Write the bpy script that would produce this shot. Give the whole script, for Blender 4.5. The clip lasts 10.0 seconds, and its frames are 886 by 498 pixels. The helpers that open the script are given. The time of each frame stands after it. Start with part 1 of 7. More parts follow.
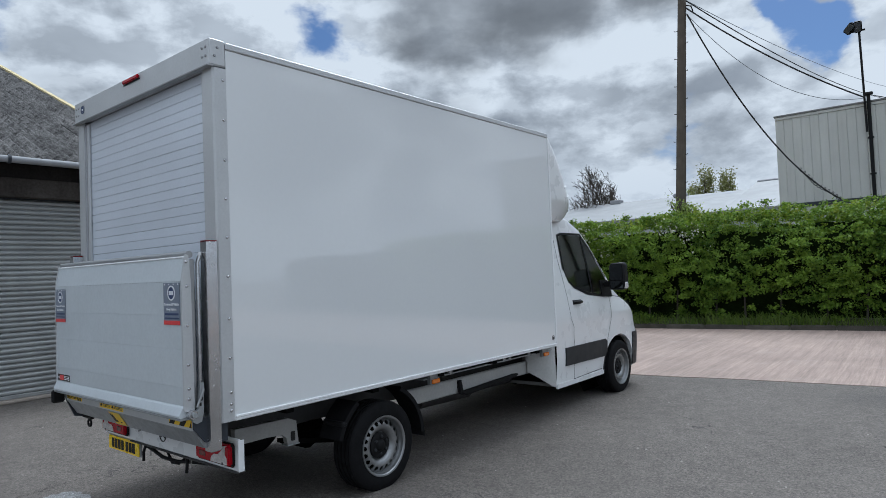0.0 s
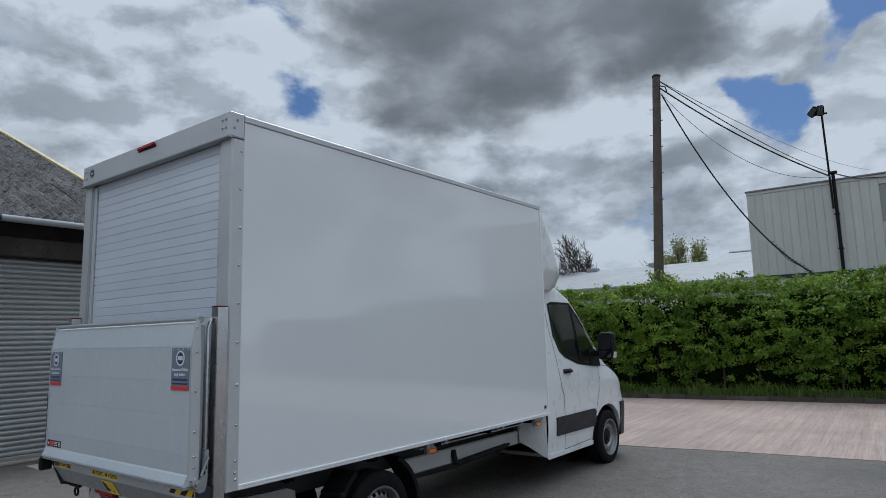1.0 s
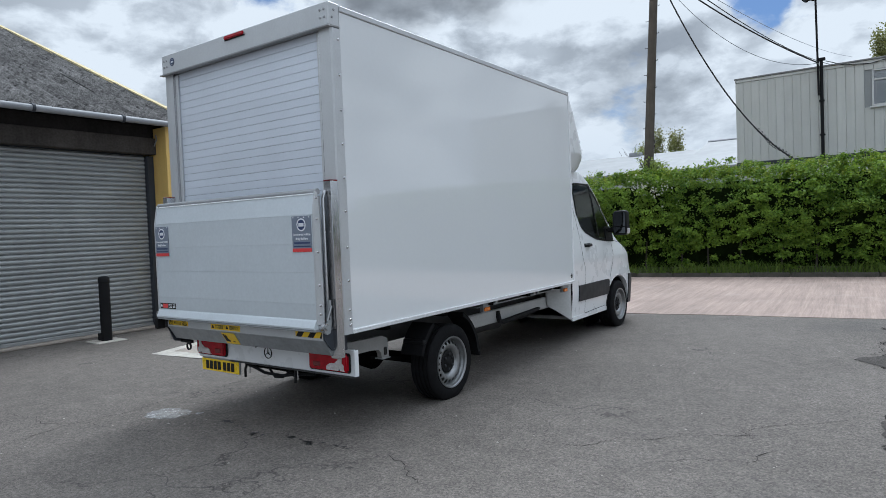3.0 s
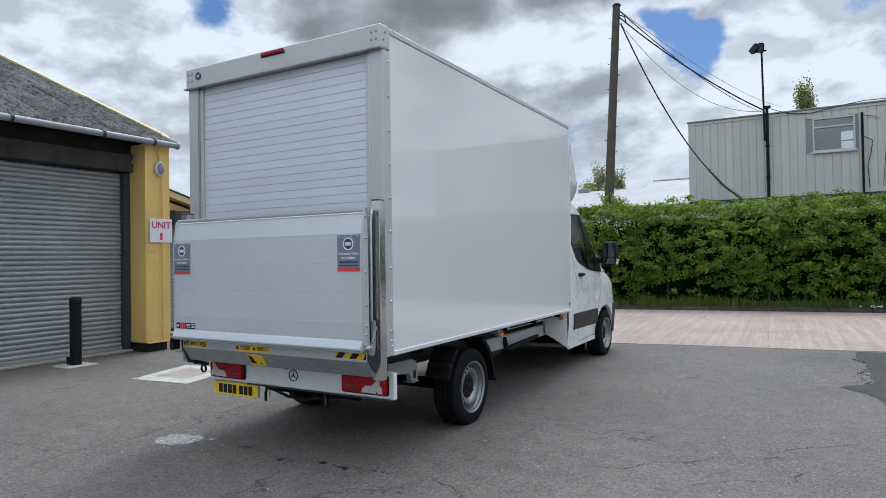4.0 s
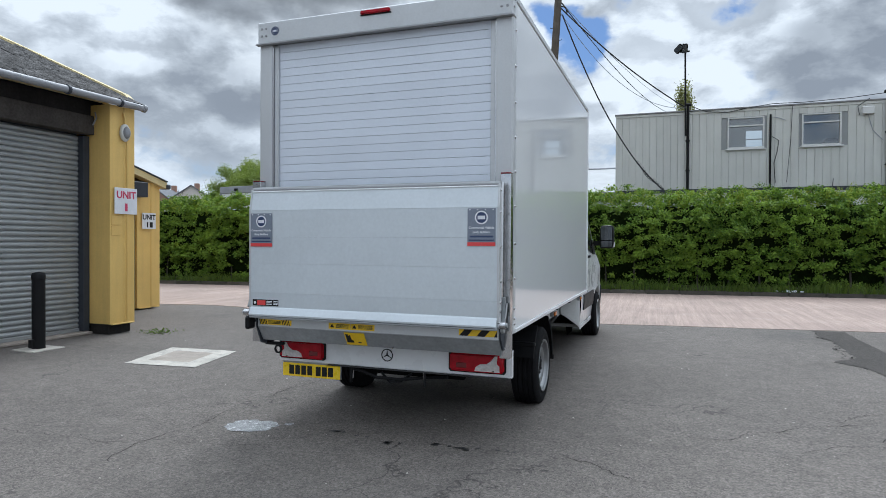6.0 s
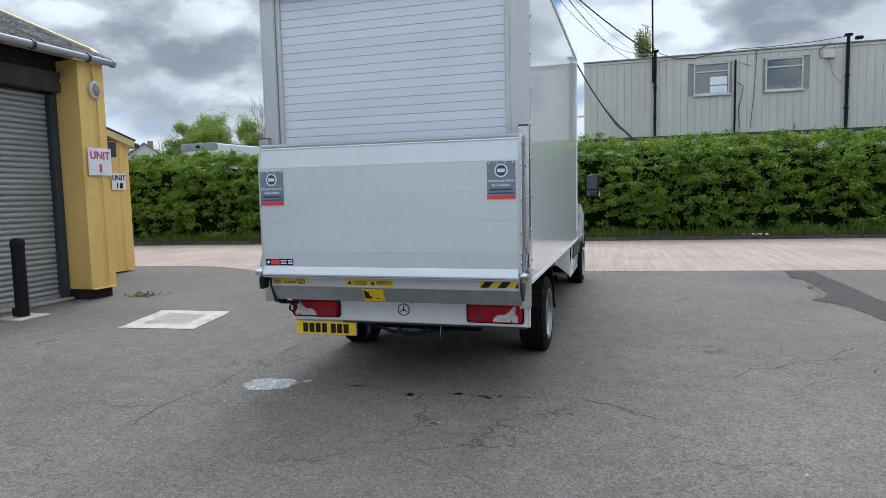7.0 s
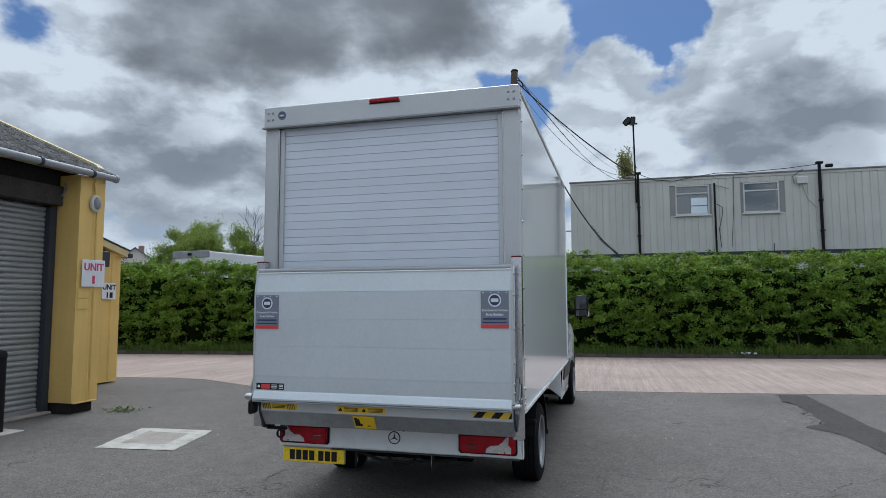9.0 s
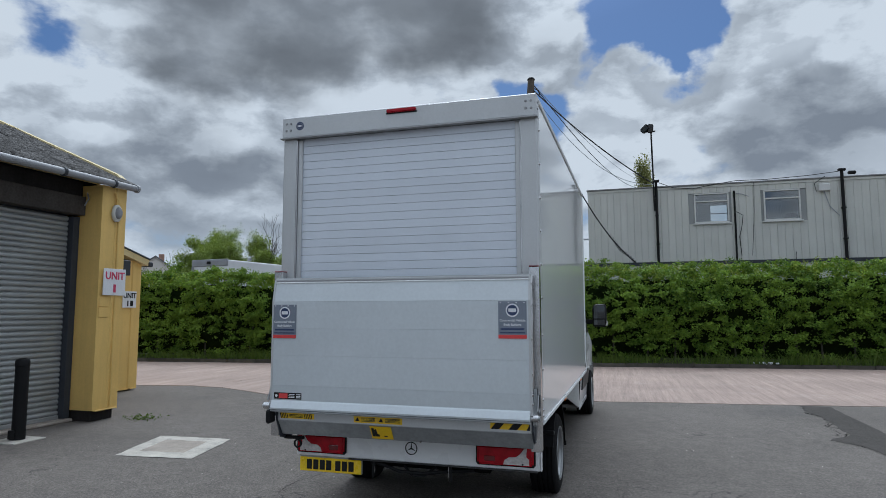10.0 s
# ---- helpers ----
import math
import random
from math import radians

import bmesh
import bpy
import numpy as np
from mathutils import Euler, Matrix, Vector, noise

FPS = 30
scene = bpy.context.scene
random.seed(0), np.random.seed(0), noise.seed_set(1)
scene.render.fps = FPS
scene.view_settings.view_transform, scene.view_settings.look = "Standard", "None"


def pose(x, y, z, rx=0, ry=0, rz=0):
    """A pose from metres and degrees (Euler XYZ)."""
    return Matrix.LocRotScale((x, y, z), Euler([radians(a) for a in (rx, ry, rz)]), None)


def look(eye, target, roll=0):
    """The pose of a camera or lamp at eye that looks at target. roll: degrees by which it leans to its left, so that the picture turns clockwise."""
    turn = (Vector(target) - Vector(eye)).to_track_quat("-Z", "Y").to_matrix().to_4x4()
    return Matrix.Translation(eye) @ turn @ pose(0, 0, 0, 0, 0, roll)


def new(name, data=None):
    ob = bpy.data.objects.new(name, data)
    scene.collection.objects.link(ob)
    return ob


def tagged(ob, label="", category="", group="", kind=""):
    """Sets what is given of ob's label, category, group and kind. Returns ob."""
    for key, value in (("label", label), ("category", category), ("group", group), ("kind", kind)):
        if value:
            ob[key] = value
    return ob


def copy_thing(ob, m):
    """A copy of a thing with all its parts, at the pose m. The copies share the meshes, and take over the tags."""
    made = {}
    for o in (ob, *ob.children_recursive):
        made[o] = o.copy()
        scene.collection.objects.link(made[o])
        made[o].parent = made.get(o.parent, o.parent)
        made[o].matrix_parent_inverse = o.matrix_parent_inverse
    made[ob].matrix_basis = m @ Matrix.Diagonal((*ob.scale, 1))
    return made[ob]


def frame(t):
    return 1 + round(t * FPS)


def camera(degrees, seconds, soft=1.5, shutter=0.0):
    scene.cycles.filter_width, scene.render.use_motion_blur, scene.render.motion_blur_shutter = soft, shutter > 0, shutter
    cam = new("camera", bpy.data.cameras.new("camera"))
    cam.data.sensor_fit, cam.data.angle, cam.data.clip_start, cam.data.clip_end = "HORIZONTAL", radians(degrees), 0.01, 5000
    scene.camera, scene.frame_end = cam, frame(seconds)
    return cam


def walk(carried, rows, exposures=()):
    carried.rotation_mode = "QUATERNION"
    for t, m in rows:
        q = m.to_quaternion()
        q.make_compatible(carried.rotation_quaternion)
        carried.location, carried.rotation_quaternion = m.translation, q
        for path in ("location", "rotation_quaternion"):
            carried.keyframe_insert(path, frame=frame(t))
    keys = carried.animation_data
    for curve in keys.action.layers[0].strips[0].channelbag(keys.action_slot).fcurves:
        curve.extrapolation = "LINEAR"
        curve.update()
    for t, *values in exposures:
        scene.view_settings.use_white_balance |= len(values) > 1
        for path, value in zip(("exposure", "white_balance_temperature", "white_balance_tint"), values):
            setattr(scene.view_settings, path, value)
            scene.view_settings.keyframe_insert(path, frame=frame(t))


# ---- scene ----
cam = camera(70.4, 10.0, soft=0.65)

PATH = [
    (0, (4.521, -2.069, 1.65), (3.249, -0.528, 1.725), -2.3),
    (0.2, (4.535, -2.084, 1.67), (3.274, -0.538, 1.804), -1.9),
    (0.3, (4.541, -2.095, 1.678), (3.286, -0.543, 1.811), -2.1),
    (0.5, (4.546, -2.127, 1.685), (3.299, -0.575, 1.873), -1.0),
    (0.7, (4.515, -2.179, 1.684), (3.286, -0.614, 1.888), -1.9),
    (0.8, (4.486, -2.211, 1.684), (3.264, -0.646, 1.921), -1.3),
    (1, (4.432, -2.287, 1.683), (3.236, -0.708, 1.959), -1.4),
    (1.2, (4.407, -2.372, 1.682), (3.248, -0.764, 1.95), -1.2),
    (1.3, (4.402, -2.415, 1.682), (3.224, -0.818, 1.93), -0.7),
    (1.5, (4.4, -2.5, 1.677), (3.231, -0.894, 1.911), -0.2),
    (1.7, (4.405, -2.578, 1.66), (3.242, -0.97, 1.902), -0.4),
    (1.8, (4.409, -2.618, 1.646), (3.224, -1.022, 1.873), -0.8),
    (2, (4.414, -2.705, 1.617), (3.225, -1.104, 1.762), -1.5),
    (2.2, (4.404, -2.81, 1.592), (3.211, -1.206, 1.639), -2.3),
    (2.3, (4.393, -2.867, 1.581), (3.207, -1.257, 1.597), -1.7),
    (2.5, (4.359, -2.982, 1.56), (3.175, -1.371, 1.496), -2.3),
    (2.6, (4.337, -3.037, 1.549), (3.177, -1.409, 1.49), -2.4),
    (2.7, (4.309, -3.089, 1.539), (3.149, -1.461, 1.478), -2.6),
    (3.8, (3.719, -3.532, 1.496), (2.63, -1.855, 1.474), -0.4),
    (3.9, (3.655, -3.58, 1.487), (2.594, -1.885, 1.491), -0.7),
    (4, (3.59, -3.632, 1.48), (2.594, -1.898, 1.511), -0.9),
    (4.1, (3.521, -3.687, 1.476), (2.584, -1.921, 1.415), -1.0),
    (4.2, (3.449, -3.743, 1.473), (2.521, -1.975, 1.359), -1.0),
    (4.3, (3.373, -3.796, 1.472), (2.452, -2.027, 1.333), -2.0),
    (4.5, (3.213, -3.884, 1.471), (2.292, -2.113, 1.346), -1.2),
    (4.7, (3.044, -3.935, 1.468), (2.096, -2.177, 1.372), -1.8),
    (4.8, (2.958, -3.954, 1.466), (1.984, -2.215, 1.301), -2.4),
    (5, (2.791, -3.998, 1.458), (1.797, -2.27, 1.299), -2.1),
    (5.1, (2.711, -4.03, 1.453), (1.734, -2.287, 1.361), -2.1),
    (5.2, (2.633, -4.067, 1.448), (1.695, -2.301, 1.403), -1.6),
    (5.3, (2.558, -4.105, 1.443), (1.667, -2.315, 1.393), -2.7),
    (5.4, (2.483, -4.14, 1.438), (1.661, -2.319, 1.336), -2.7),
    (5.5, (2.409, -4.168, 1.435), (1.605, -2.343, 1.286), -3.3),
    (5.6, (2.335, -4.187, 1.433), (1.591, -2.335, 1.301), -2.8),
    (5.7, (2.263, -4.198, 1.432), (1.529, -2.34, 1.327), -1.6),
    (5.8, (2.192, -4.204, 1.431), (1.475, -2.339, 1.342), -1.2),
    (5.9, (2.125, -4.206, 1.431), (1.413, -2.338, 1.367), 0.5),
    (6, (2.062, -4.207, 1.431), (1.377, -2.328, 1.408), 0.3),
    (6.1, (2.005, -4.208, 1.431), (1.323, -2.329, 1.369), -0.1),
    (6.2, (1.952, -4.213, 1.432), (1.289, -2.329, 1.331), -2.0),
    (7.3, (1.679, -4.392, 1.453), (1.155, -2.47, 1.274), -0.7),
    (7.4, (1.681, -4.397, 1.456), (1.174, -2.469, 1.294), -0.6),
    (7.5, (1.682, -4.399, 1.459), (1.187, -2.467, 1.311), -0.4),
    (7.7, (1.678, -4.403, 1.47), (1.201, -2.465, 1.352), -0.3),
    (7.8, (1.674, -4.406, 1.478), (1.187, -2.468, 1.396), -0.2),
    (8, (1.67, -4.412, 1.496), (1.155, -2.48, 1.457), -0.1),
    (8.2, (1.673, -4.42, 1.517), (1.149, -2.489, 1.526), -0.1),
    (8.3, (1.675, -4.423, 1.527), (1.134, -2.498, 1.56), -0.0),
    (8.5, (1.677, -4.426, 1.546), (1.132, -2.504, 1.636), -0.0),
    (8.7, (1.677, -4.426, 1.561), (1.143, -2.503, 1.685), -0.1),
    (8.8, (1.677, -4.426, 1.567), (1.148, -2.501, 1.691), -0.1),
    (9, (1.676, -4.426, 1.578), (1.146, -2.505, 1.748), -0.2),
    (9.2, (1.673, -4.423, 1.587), (1.101, -2.519, 1.811), -0.0),
    (9.3, (1.671, -4.42, 1.59), (1.101, -2.514, 1.801), 0.0),
    (9.5, (1.668, -4.416, 1.593), (1.101, -2.509, 1.799), 0.2),
    (9.7, (1.668, -4.416, 1.592), (1.091, -2.512, 1.799), 0.1),
    (9.8, (1.668, -4.416, 1.592), (1.091, -2.512, 1.796), 0.0),
    (10, (1.669, -4.416, 1.59), (1.089, -2.512, 1.786), -0.1),
]
walk(cam, [(t, look(eye, target, roll)) for t, eye, target, roll in PATH],
     exposures=[(0.0, -0.28, 5570, 6), (0.5, -0.45, 5570, 6), (1.0, -0.58, 5560, 6), (2.0, -0.52, 5560, 6), (2.5, -0.18, 5630, 6), (4.0, -0.05, 5620, 6), (4.5, 0.05, 5640, 6),
                (5.0, 0.08, 5640, 6), (6.0, 0.03, 5640, 6), (7.5, 0.10, 5630, 6), (8.0, 0.04, 5610, 6), (8.5, -0.12, 5590, 6), (9.2, -0.42, 5560, 6), (10.0, -0.46, 5560, 6)])

# ---- daylight: broken cloud with a hidden sun high ahead ----
SUN_AZ, SUN_EL = -12.0, 57.0     # degrees from +y towards +x, and above the horizon
world = bpy.data.worlds.new("sky")
scene.world = world
world.use_nodes = True


class Nodes:
    """Short hand for building a node tree."""

    def __init__(self, tree):
        self.tree = tree
        tree.nodes.clear()

    def add(self, kind):
        return self.tree.nodes.new(kind)

    def link(self, a, b):
        self.tree.links.new(a, b)
        return b

    def put(self, socket, value):
        if isinstance(value, bpy.types.NodeSocket):
            self.tree.links.new(value, socket)
        elif value is not None:
            socket.default_value = value

    def math(self, op, a, b=0.5, clamp=False):
        node = self.add("ShaderNodeMath")
        node.operation, node.use_clamp = op, clamp
        self.put(node.inputs[0], a)
        self.put(node.inputs[1], b)
        return node.outputs[0]

    def vec(self, op, a, b=None):
        node = self.add("ShaderNodeVectorMath")
        node.operation = op
        self.put(node.inputs[0], a)
        if b is not None:
            self.put(node.inputs["Scale"] if op == "SCALE" else node.inputs[1], b)
        return node.outputs["Value"] if op in ("DOT_PRODUCT", "LENGTH") else node.outputs[0]

    def noise(self, vector, scale, detail=4.0, rough=0.55, distort=0.0):
        node = self.add("ShaderNodeTexNoise")
        self.put(node.inputs["Vector"], vector)
        node.inputs["Scale"].default_value = scale
        node.inputs["Detail"].default_value = detail
        node.inputs["Roughness"].default_value = rough
        node.inputs["Distortion"].default_value = distort
        return node.outputs["Fac"]

    def span(self, value, a, b, c=0.0, d=1.0, smooth=False):
        node = self.add("ShaderNodeMapRange")
        node.interpolation_type = "SMOOTHSTEP" if smooth else "LINEAR"
        self.put(node.inputs["Value"], value)
        for key, v in zip(("From Min", "From Max", "To Min", "To Max"), (a, b, c, d)):
            self.put(node.inputs[key], v)
        return node.outputs["Result"]

    def mix(self, fac, a, b, blend="MIX"):
        node = self.add("ShaderNodeMix")
        node.data_type, node.blend_type = "RGBA", blend
        self.put(node.inputs[0], fac)
        self.put(node.inputs[6], a if isinstance(a, bpy.types.NodeSocket) else (*a, 1))
        self.put(node.inputs[7], b if isinstance(b, bpy.types.NodeSocket) else (*b, 1))
        return node.outputs[2]

    def ramp(self, value, stops):
        node = self.add("ShaderNodeValToRGB")
        self.put(node.inputs[0], value)
        bar = node.color_ramp
        bar.elements[0].position, bar.elements[1].position = stops[0][0], stops[-1][0]
        for pos, _ in stops[1:-1]:
            bar.elements.new(pos)
        for element, (_, colour) in zip(bar.elements, stops):
            element.color = (*colour, 1)
        return node.outputs[0]


def heading(az, el):
    a, e = radians(az), radians(el)
    return (math.sin(a) * math.cos(e), math.cos(a) * math.cos(e), math.sin(e))


def cloudy_sky():
    n = Nodes(world.node_tree)
    way = n.add("ShaderNodeTexCoord").outputs["Generated"]
    split = n.add("ShaderNodeSeparateXYZ")
    n.link(way, split.inputs[0])
    up = n.math("MAXIMUM", split.outputs["Z"], 0.0)
    wobble = n.add("ShaderNodeTexNoise")
    n.put(wobble.inputs["Vector"], way)
    wobble.inputs["Scale"].default_value, wobble.inputs["Detail"].default_value, wobble.inputs["Roughness"].default_value = 7.0, 5.0, 0.55
    drift = n.vec("SUBTRACT", wobble.outputs["Color"], (0.5, 0.5, 0.5))
    bent = n.vec("NORMALIZE", n.vec("ADD", way, n.vec("SCALE", drift, 0.14)))
    flat = n.vec("ADD", n.vec("MULTIPLY", n.vec("ADD", way, n.vec("SCALE", drift, 0.03)), (1.0, 1.0, 1.9)), (3.7, 1.3, 0.4))

    def heap(at):
        """How thick the cloud is: broad banks, heaps on them, and round knobs on those."""
        bulb = n.add("ShaderNodeTexVoronoi")
        bulb.feature = "SMOOTH_F1"
        n.put(bulb.inputs["Vector"], at)
        bulb.inputs["Scale"].default_value, bulb.inputs["Smoothness"].default_value = 13.0, 0.6
        broad = n.math("MULTIPLY", n.noise(at, 3.6, 3.0, 0.5), 0.52)
        knobs = n.math("ADD", n.math("MULTIPLY", n.noise(at, 9.5, 10.0, 0.6), 0.42), n.math("MULTIPLY", bulb.outputs["Distance"], -0.13))
        return n.math("ADD", n.math("ADD", broad, knobs), 0.11)

    here = heap(flat)
    light = n.math("SUBTRACT", here, heap(n.vec("ADD", flat, (0.006, 0.012, 0.055))))
    broad = n.noise(flat, 3.0, 2.0, 0.5)
    puff = n.noise(flat, 6.5, 5.0, 0.5)

    def mass(az, el, reach, weight=1.0):
        """A soft round region of the sky."""
        return n.span(n.vec("DOT_PRODUCT", bent, heading(az, el)), math.cos(radians(reach)), 1.0, 0.0, weight, smooth=True)

    # gaps of blue and banks of cumulus: azimuth, height, reach, weight
    body = here
    for az, el, reach, weight in (
        (2, 26, 7, -0.25), (5.5, 22, 3.5, -0.12), (-2.0, 22.0, 3, -0.10), (-8.5, 17.5, 3, -0.15), (-10.7, 20, 2.6, -0.15), (22, 29, 6, -0.12),
        (-52, 20, 4.5, -0.13), (-50, 25, 4, -0.06),
        (14, 22, 6.5, 0.20), (9, 17.5, 6, 0.14), (16, 15.5, 8, 0.18), (1.0, 16, 6, 0.18), (-52, 13, 10, 0.10), (-60, 23, 7, 0.12), (-39, 15, 9, 0.12), (-29, 13, 9, 0.10), (-65, 18, 10, 0.12),
        (-40, 26, 9, 0.25), (-28, 27, 9, 0.25), (-18, 27, 8, 0.25), (-8.5, 25.5, 4, 0.14), (40, 15, 22, 0.12),
    ):
        body = n.math("ADD", body, mass(az, el, reach, weight))
    cover = n.span(body, 0.345, 0.475, smooth=True)
    # grey bellies where the cloud is thick, and light on the sides that face the sun
    belly = 0.0
    for az, el, reach, weight in ((15, 13.5, 8, 0.55), (8, 14, 5, 0.25), (-30, 11.0, 7, 0.30), (-41, 11, 7, 0.28), (-53, 11, 11, 0.26), (-17, 11.5, 6, 0.28), (-36, 16.6, 4, -0.25),
                                  (-46, 16.5, 4, -0.25), (-27, 17, 4, -0.22), (12, 20.5, 4.5, -0.4), (17, 19.5, 3.5, -0.3), (-8, 24, 4, -0.35), (-48, 14.5, 3, -0.15), (-3, 16, 5, -0.15),
                                  (42.8, 7, 4, 0.7), (52, 12, 7, 0.8), (41.5, 15.5, 5, 0.8), (60, 20, 9, 0.5), (37.4, 6.2, 3.4, -0.8), (48.4, 5.6, 3.4, -0.7), (34.6, 13.6, 3.2, -0.5), (64, 8, 6, -0.3)):
        belly = n.math("ADD", mass(az, el, reach, weight), belly)
    tone = n.math("ADD", n.span(broad, 0.34, 0.66, 0.05, 0.42), n.span(light, -0.07, 0.07, 0.30, -0.30))
    tone = n.math("ADD", n.math("ADD", tone, n.span(puff, 0.32, 0.68, -0.10, 0.10)), belly)
    tone = n.math("SUBTRACT", tone, n.span(body, 0.39, 0.53, 0.20, 0.0))
    cloud = n.ramp(tone, ((0.0, (0.97, 0.97, 0.965)), (0.16, (0.84, 0.845, 0.85)), (0.36, (0.67, 0.68, 0.695)), (0.62, (0.50, 0.512, 0.53)), (1.0, (0.33, 0.345, 0.375))))
    # the one dark cloud overhead
    dark = n.math("MAXIMUM", mass(-39, 26.5, 10.5), n.math("MAXIMUM", mass(-29, 27.2, 11), mass(-19.5, 27, 9)))
    dark = n.math("ADD", dark, n.math("ADD", n.span(puff, 0.3, 0.7, -0.24, 0.24), n.span(broad, 0.3, 0.7, -0.16, 0.16)))
    cloud = n.mix(n.span(dark, 0.10, 0.95, 0.0, 0.94, smooth=True), cloud, n.vec("SCALE", (0.235, 0.24, 0.25), n.span(puff, 0.3, 0.7, 1.3, 0.85)))
    clear = n.add("ShaderNodeTexSky")
    clear.sky_type, clear.sun_disc = "NISHITA", False
    clear.sun_elevation, clear.sun_rotation = radians(SUN_EL), radians(SUN_AZ)
    air = n.vec("MULTIPLY", clear.outputs[0], (0.060, 0.072, 0.090))
    both = n.mix(cover, air, cloud)
    # thin cloud glows round the hidden sun
    both = n.vec("SCALE", both, n.span(n.vec("DOT_PRODUCT", way, heading(SUN_AZ, SUN_EL)), 0.84, 1.0, 1.0, 1.7))
    # haze towards the horizon
    both = n.mix(n.span(up, 0.02, 0.2, 0.5, 0.0, smooth=True), both, (0.70, 0.735, 0.78))
    # an overcast sky grows brighter towards the top
    both = n.vec("SCALE", both, n.span(up, 0.45, 1.0, 1.0, 2.4))
    back = n.add("ShaderNodeBackground")
    n.link(both, back.inputs["Color"])
    back.inputs["Strength"].default_value = 0.93
    out = n.add("ShaderNodeOutputWorld")
    n.link(back.outputs[0], out.inputs["Surface"])


cloudy_sky()
sun = new("sun", bpy.data.lights.new("sun", "SUN"))
sun.data.energy, sun.data.angle, sun.data.color = 1.9, radians(26), (1.0, 0.96, 0.9)
sun.matrix_basis = look([40 * c for c in heading(SUN_AZ, SUN_EL)], (0, 0, 0))


# ---- materials ----
def surface(name, base, rough=0.5, metal=0.0, mottle=(3.0, 0.12), grain=(60.0, 0.08), dirt=None, bump=None, coat=0.0,
            vary=0.0, streak=0.0, rough_var=0.08, spec=0.5):
    """A plain surface with tone variation at two scales, optional dirt (scale, cover, colour), bump (scale, height) and
    streaks that run down."""
    m = bpy.data.materials.new(name)
    m.use_nodes = True
    n = Nodes(m.node_tree)
    place = n.add("ShaderNodeNewGeometry").outputs["Position"]
    tone = n.span(n.noise(place, mottle[0], 5.0), 0.25, 0.75, 1 - mottle[1], 1 + mottle[1])
    tone = n.math("MULTIPLY", tone, n.span(n.noise(place, grain[0], 3.0), 0.25, 0.75, 1 - grain[1], 1 + grain[1]))
    if vary:
        chance = n.add("ShaderNodeObjectInfo").outputs["Random"]
        tone = n.math("MULTIPLY", tone, n.span(chance, 0, 1, 1 - vary, 1 + vary))
    colour = n.vec("SCALE", tuple(base), tone)
    if streak:
        run = n.vec("MULTIPLY", place, (1, 1, 0.06))
        colour = n.mix(n.span(n.noise(run, 9.0, 6.0, 0.6), 0.45, 0.8, 0.0, streak), colour, tuple(c * 0.35 for c in base))
    if dirt:
        scale, cover, shade = dirt
        colour = n.mix(n.span(n.noise(place, scale, 8.0, 0.65), 1 - cover, min(1.0, 1.25 - cover), 0, 0.85, smooth=True), colour, shade)
    shader = n.add("ShaderNodeBsdfPrincipled")
    n.put(shader.inputs["Base Color"], colour)
    n.put(shader.inputs["Roughness"], n.span(n.noise(place, mottle[0] * 2.3, 4.0), 0.3, 0.7, max(0.02, rough - rough_var), min(1, rough + rough_var)))
    shader.inputs["Metallic"].default_value = metal
    shader.inputs["Specular IOR Level"].default_value = spec
    shader.inputs["Coat Weight"].default_value = coat
    shader.inputs["Coat Roughness"].default_value = 0.06
    if bump:
        node = n.add("ShaderNodeBump")
        node.inputs["Distance"].default_value = bump[1]
        node.inputs["Strength"].default_value = 0.8
        n.put(node.inputs["Height"], n.noise(place, bump[0], 6.0, 0.6))
        n.link(node.outputs[0], shader.inputs["Normal"])
    out = n.add("ShaderNodeOutputMaterial")
    n.link(shader.outputs[0], out.inputs["Surface"])
    return m


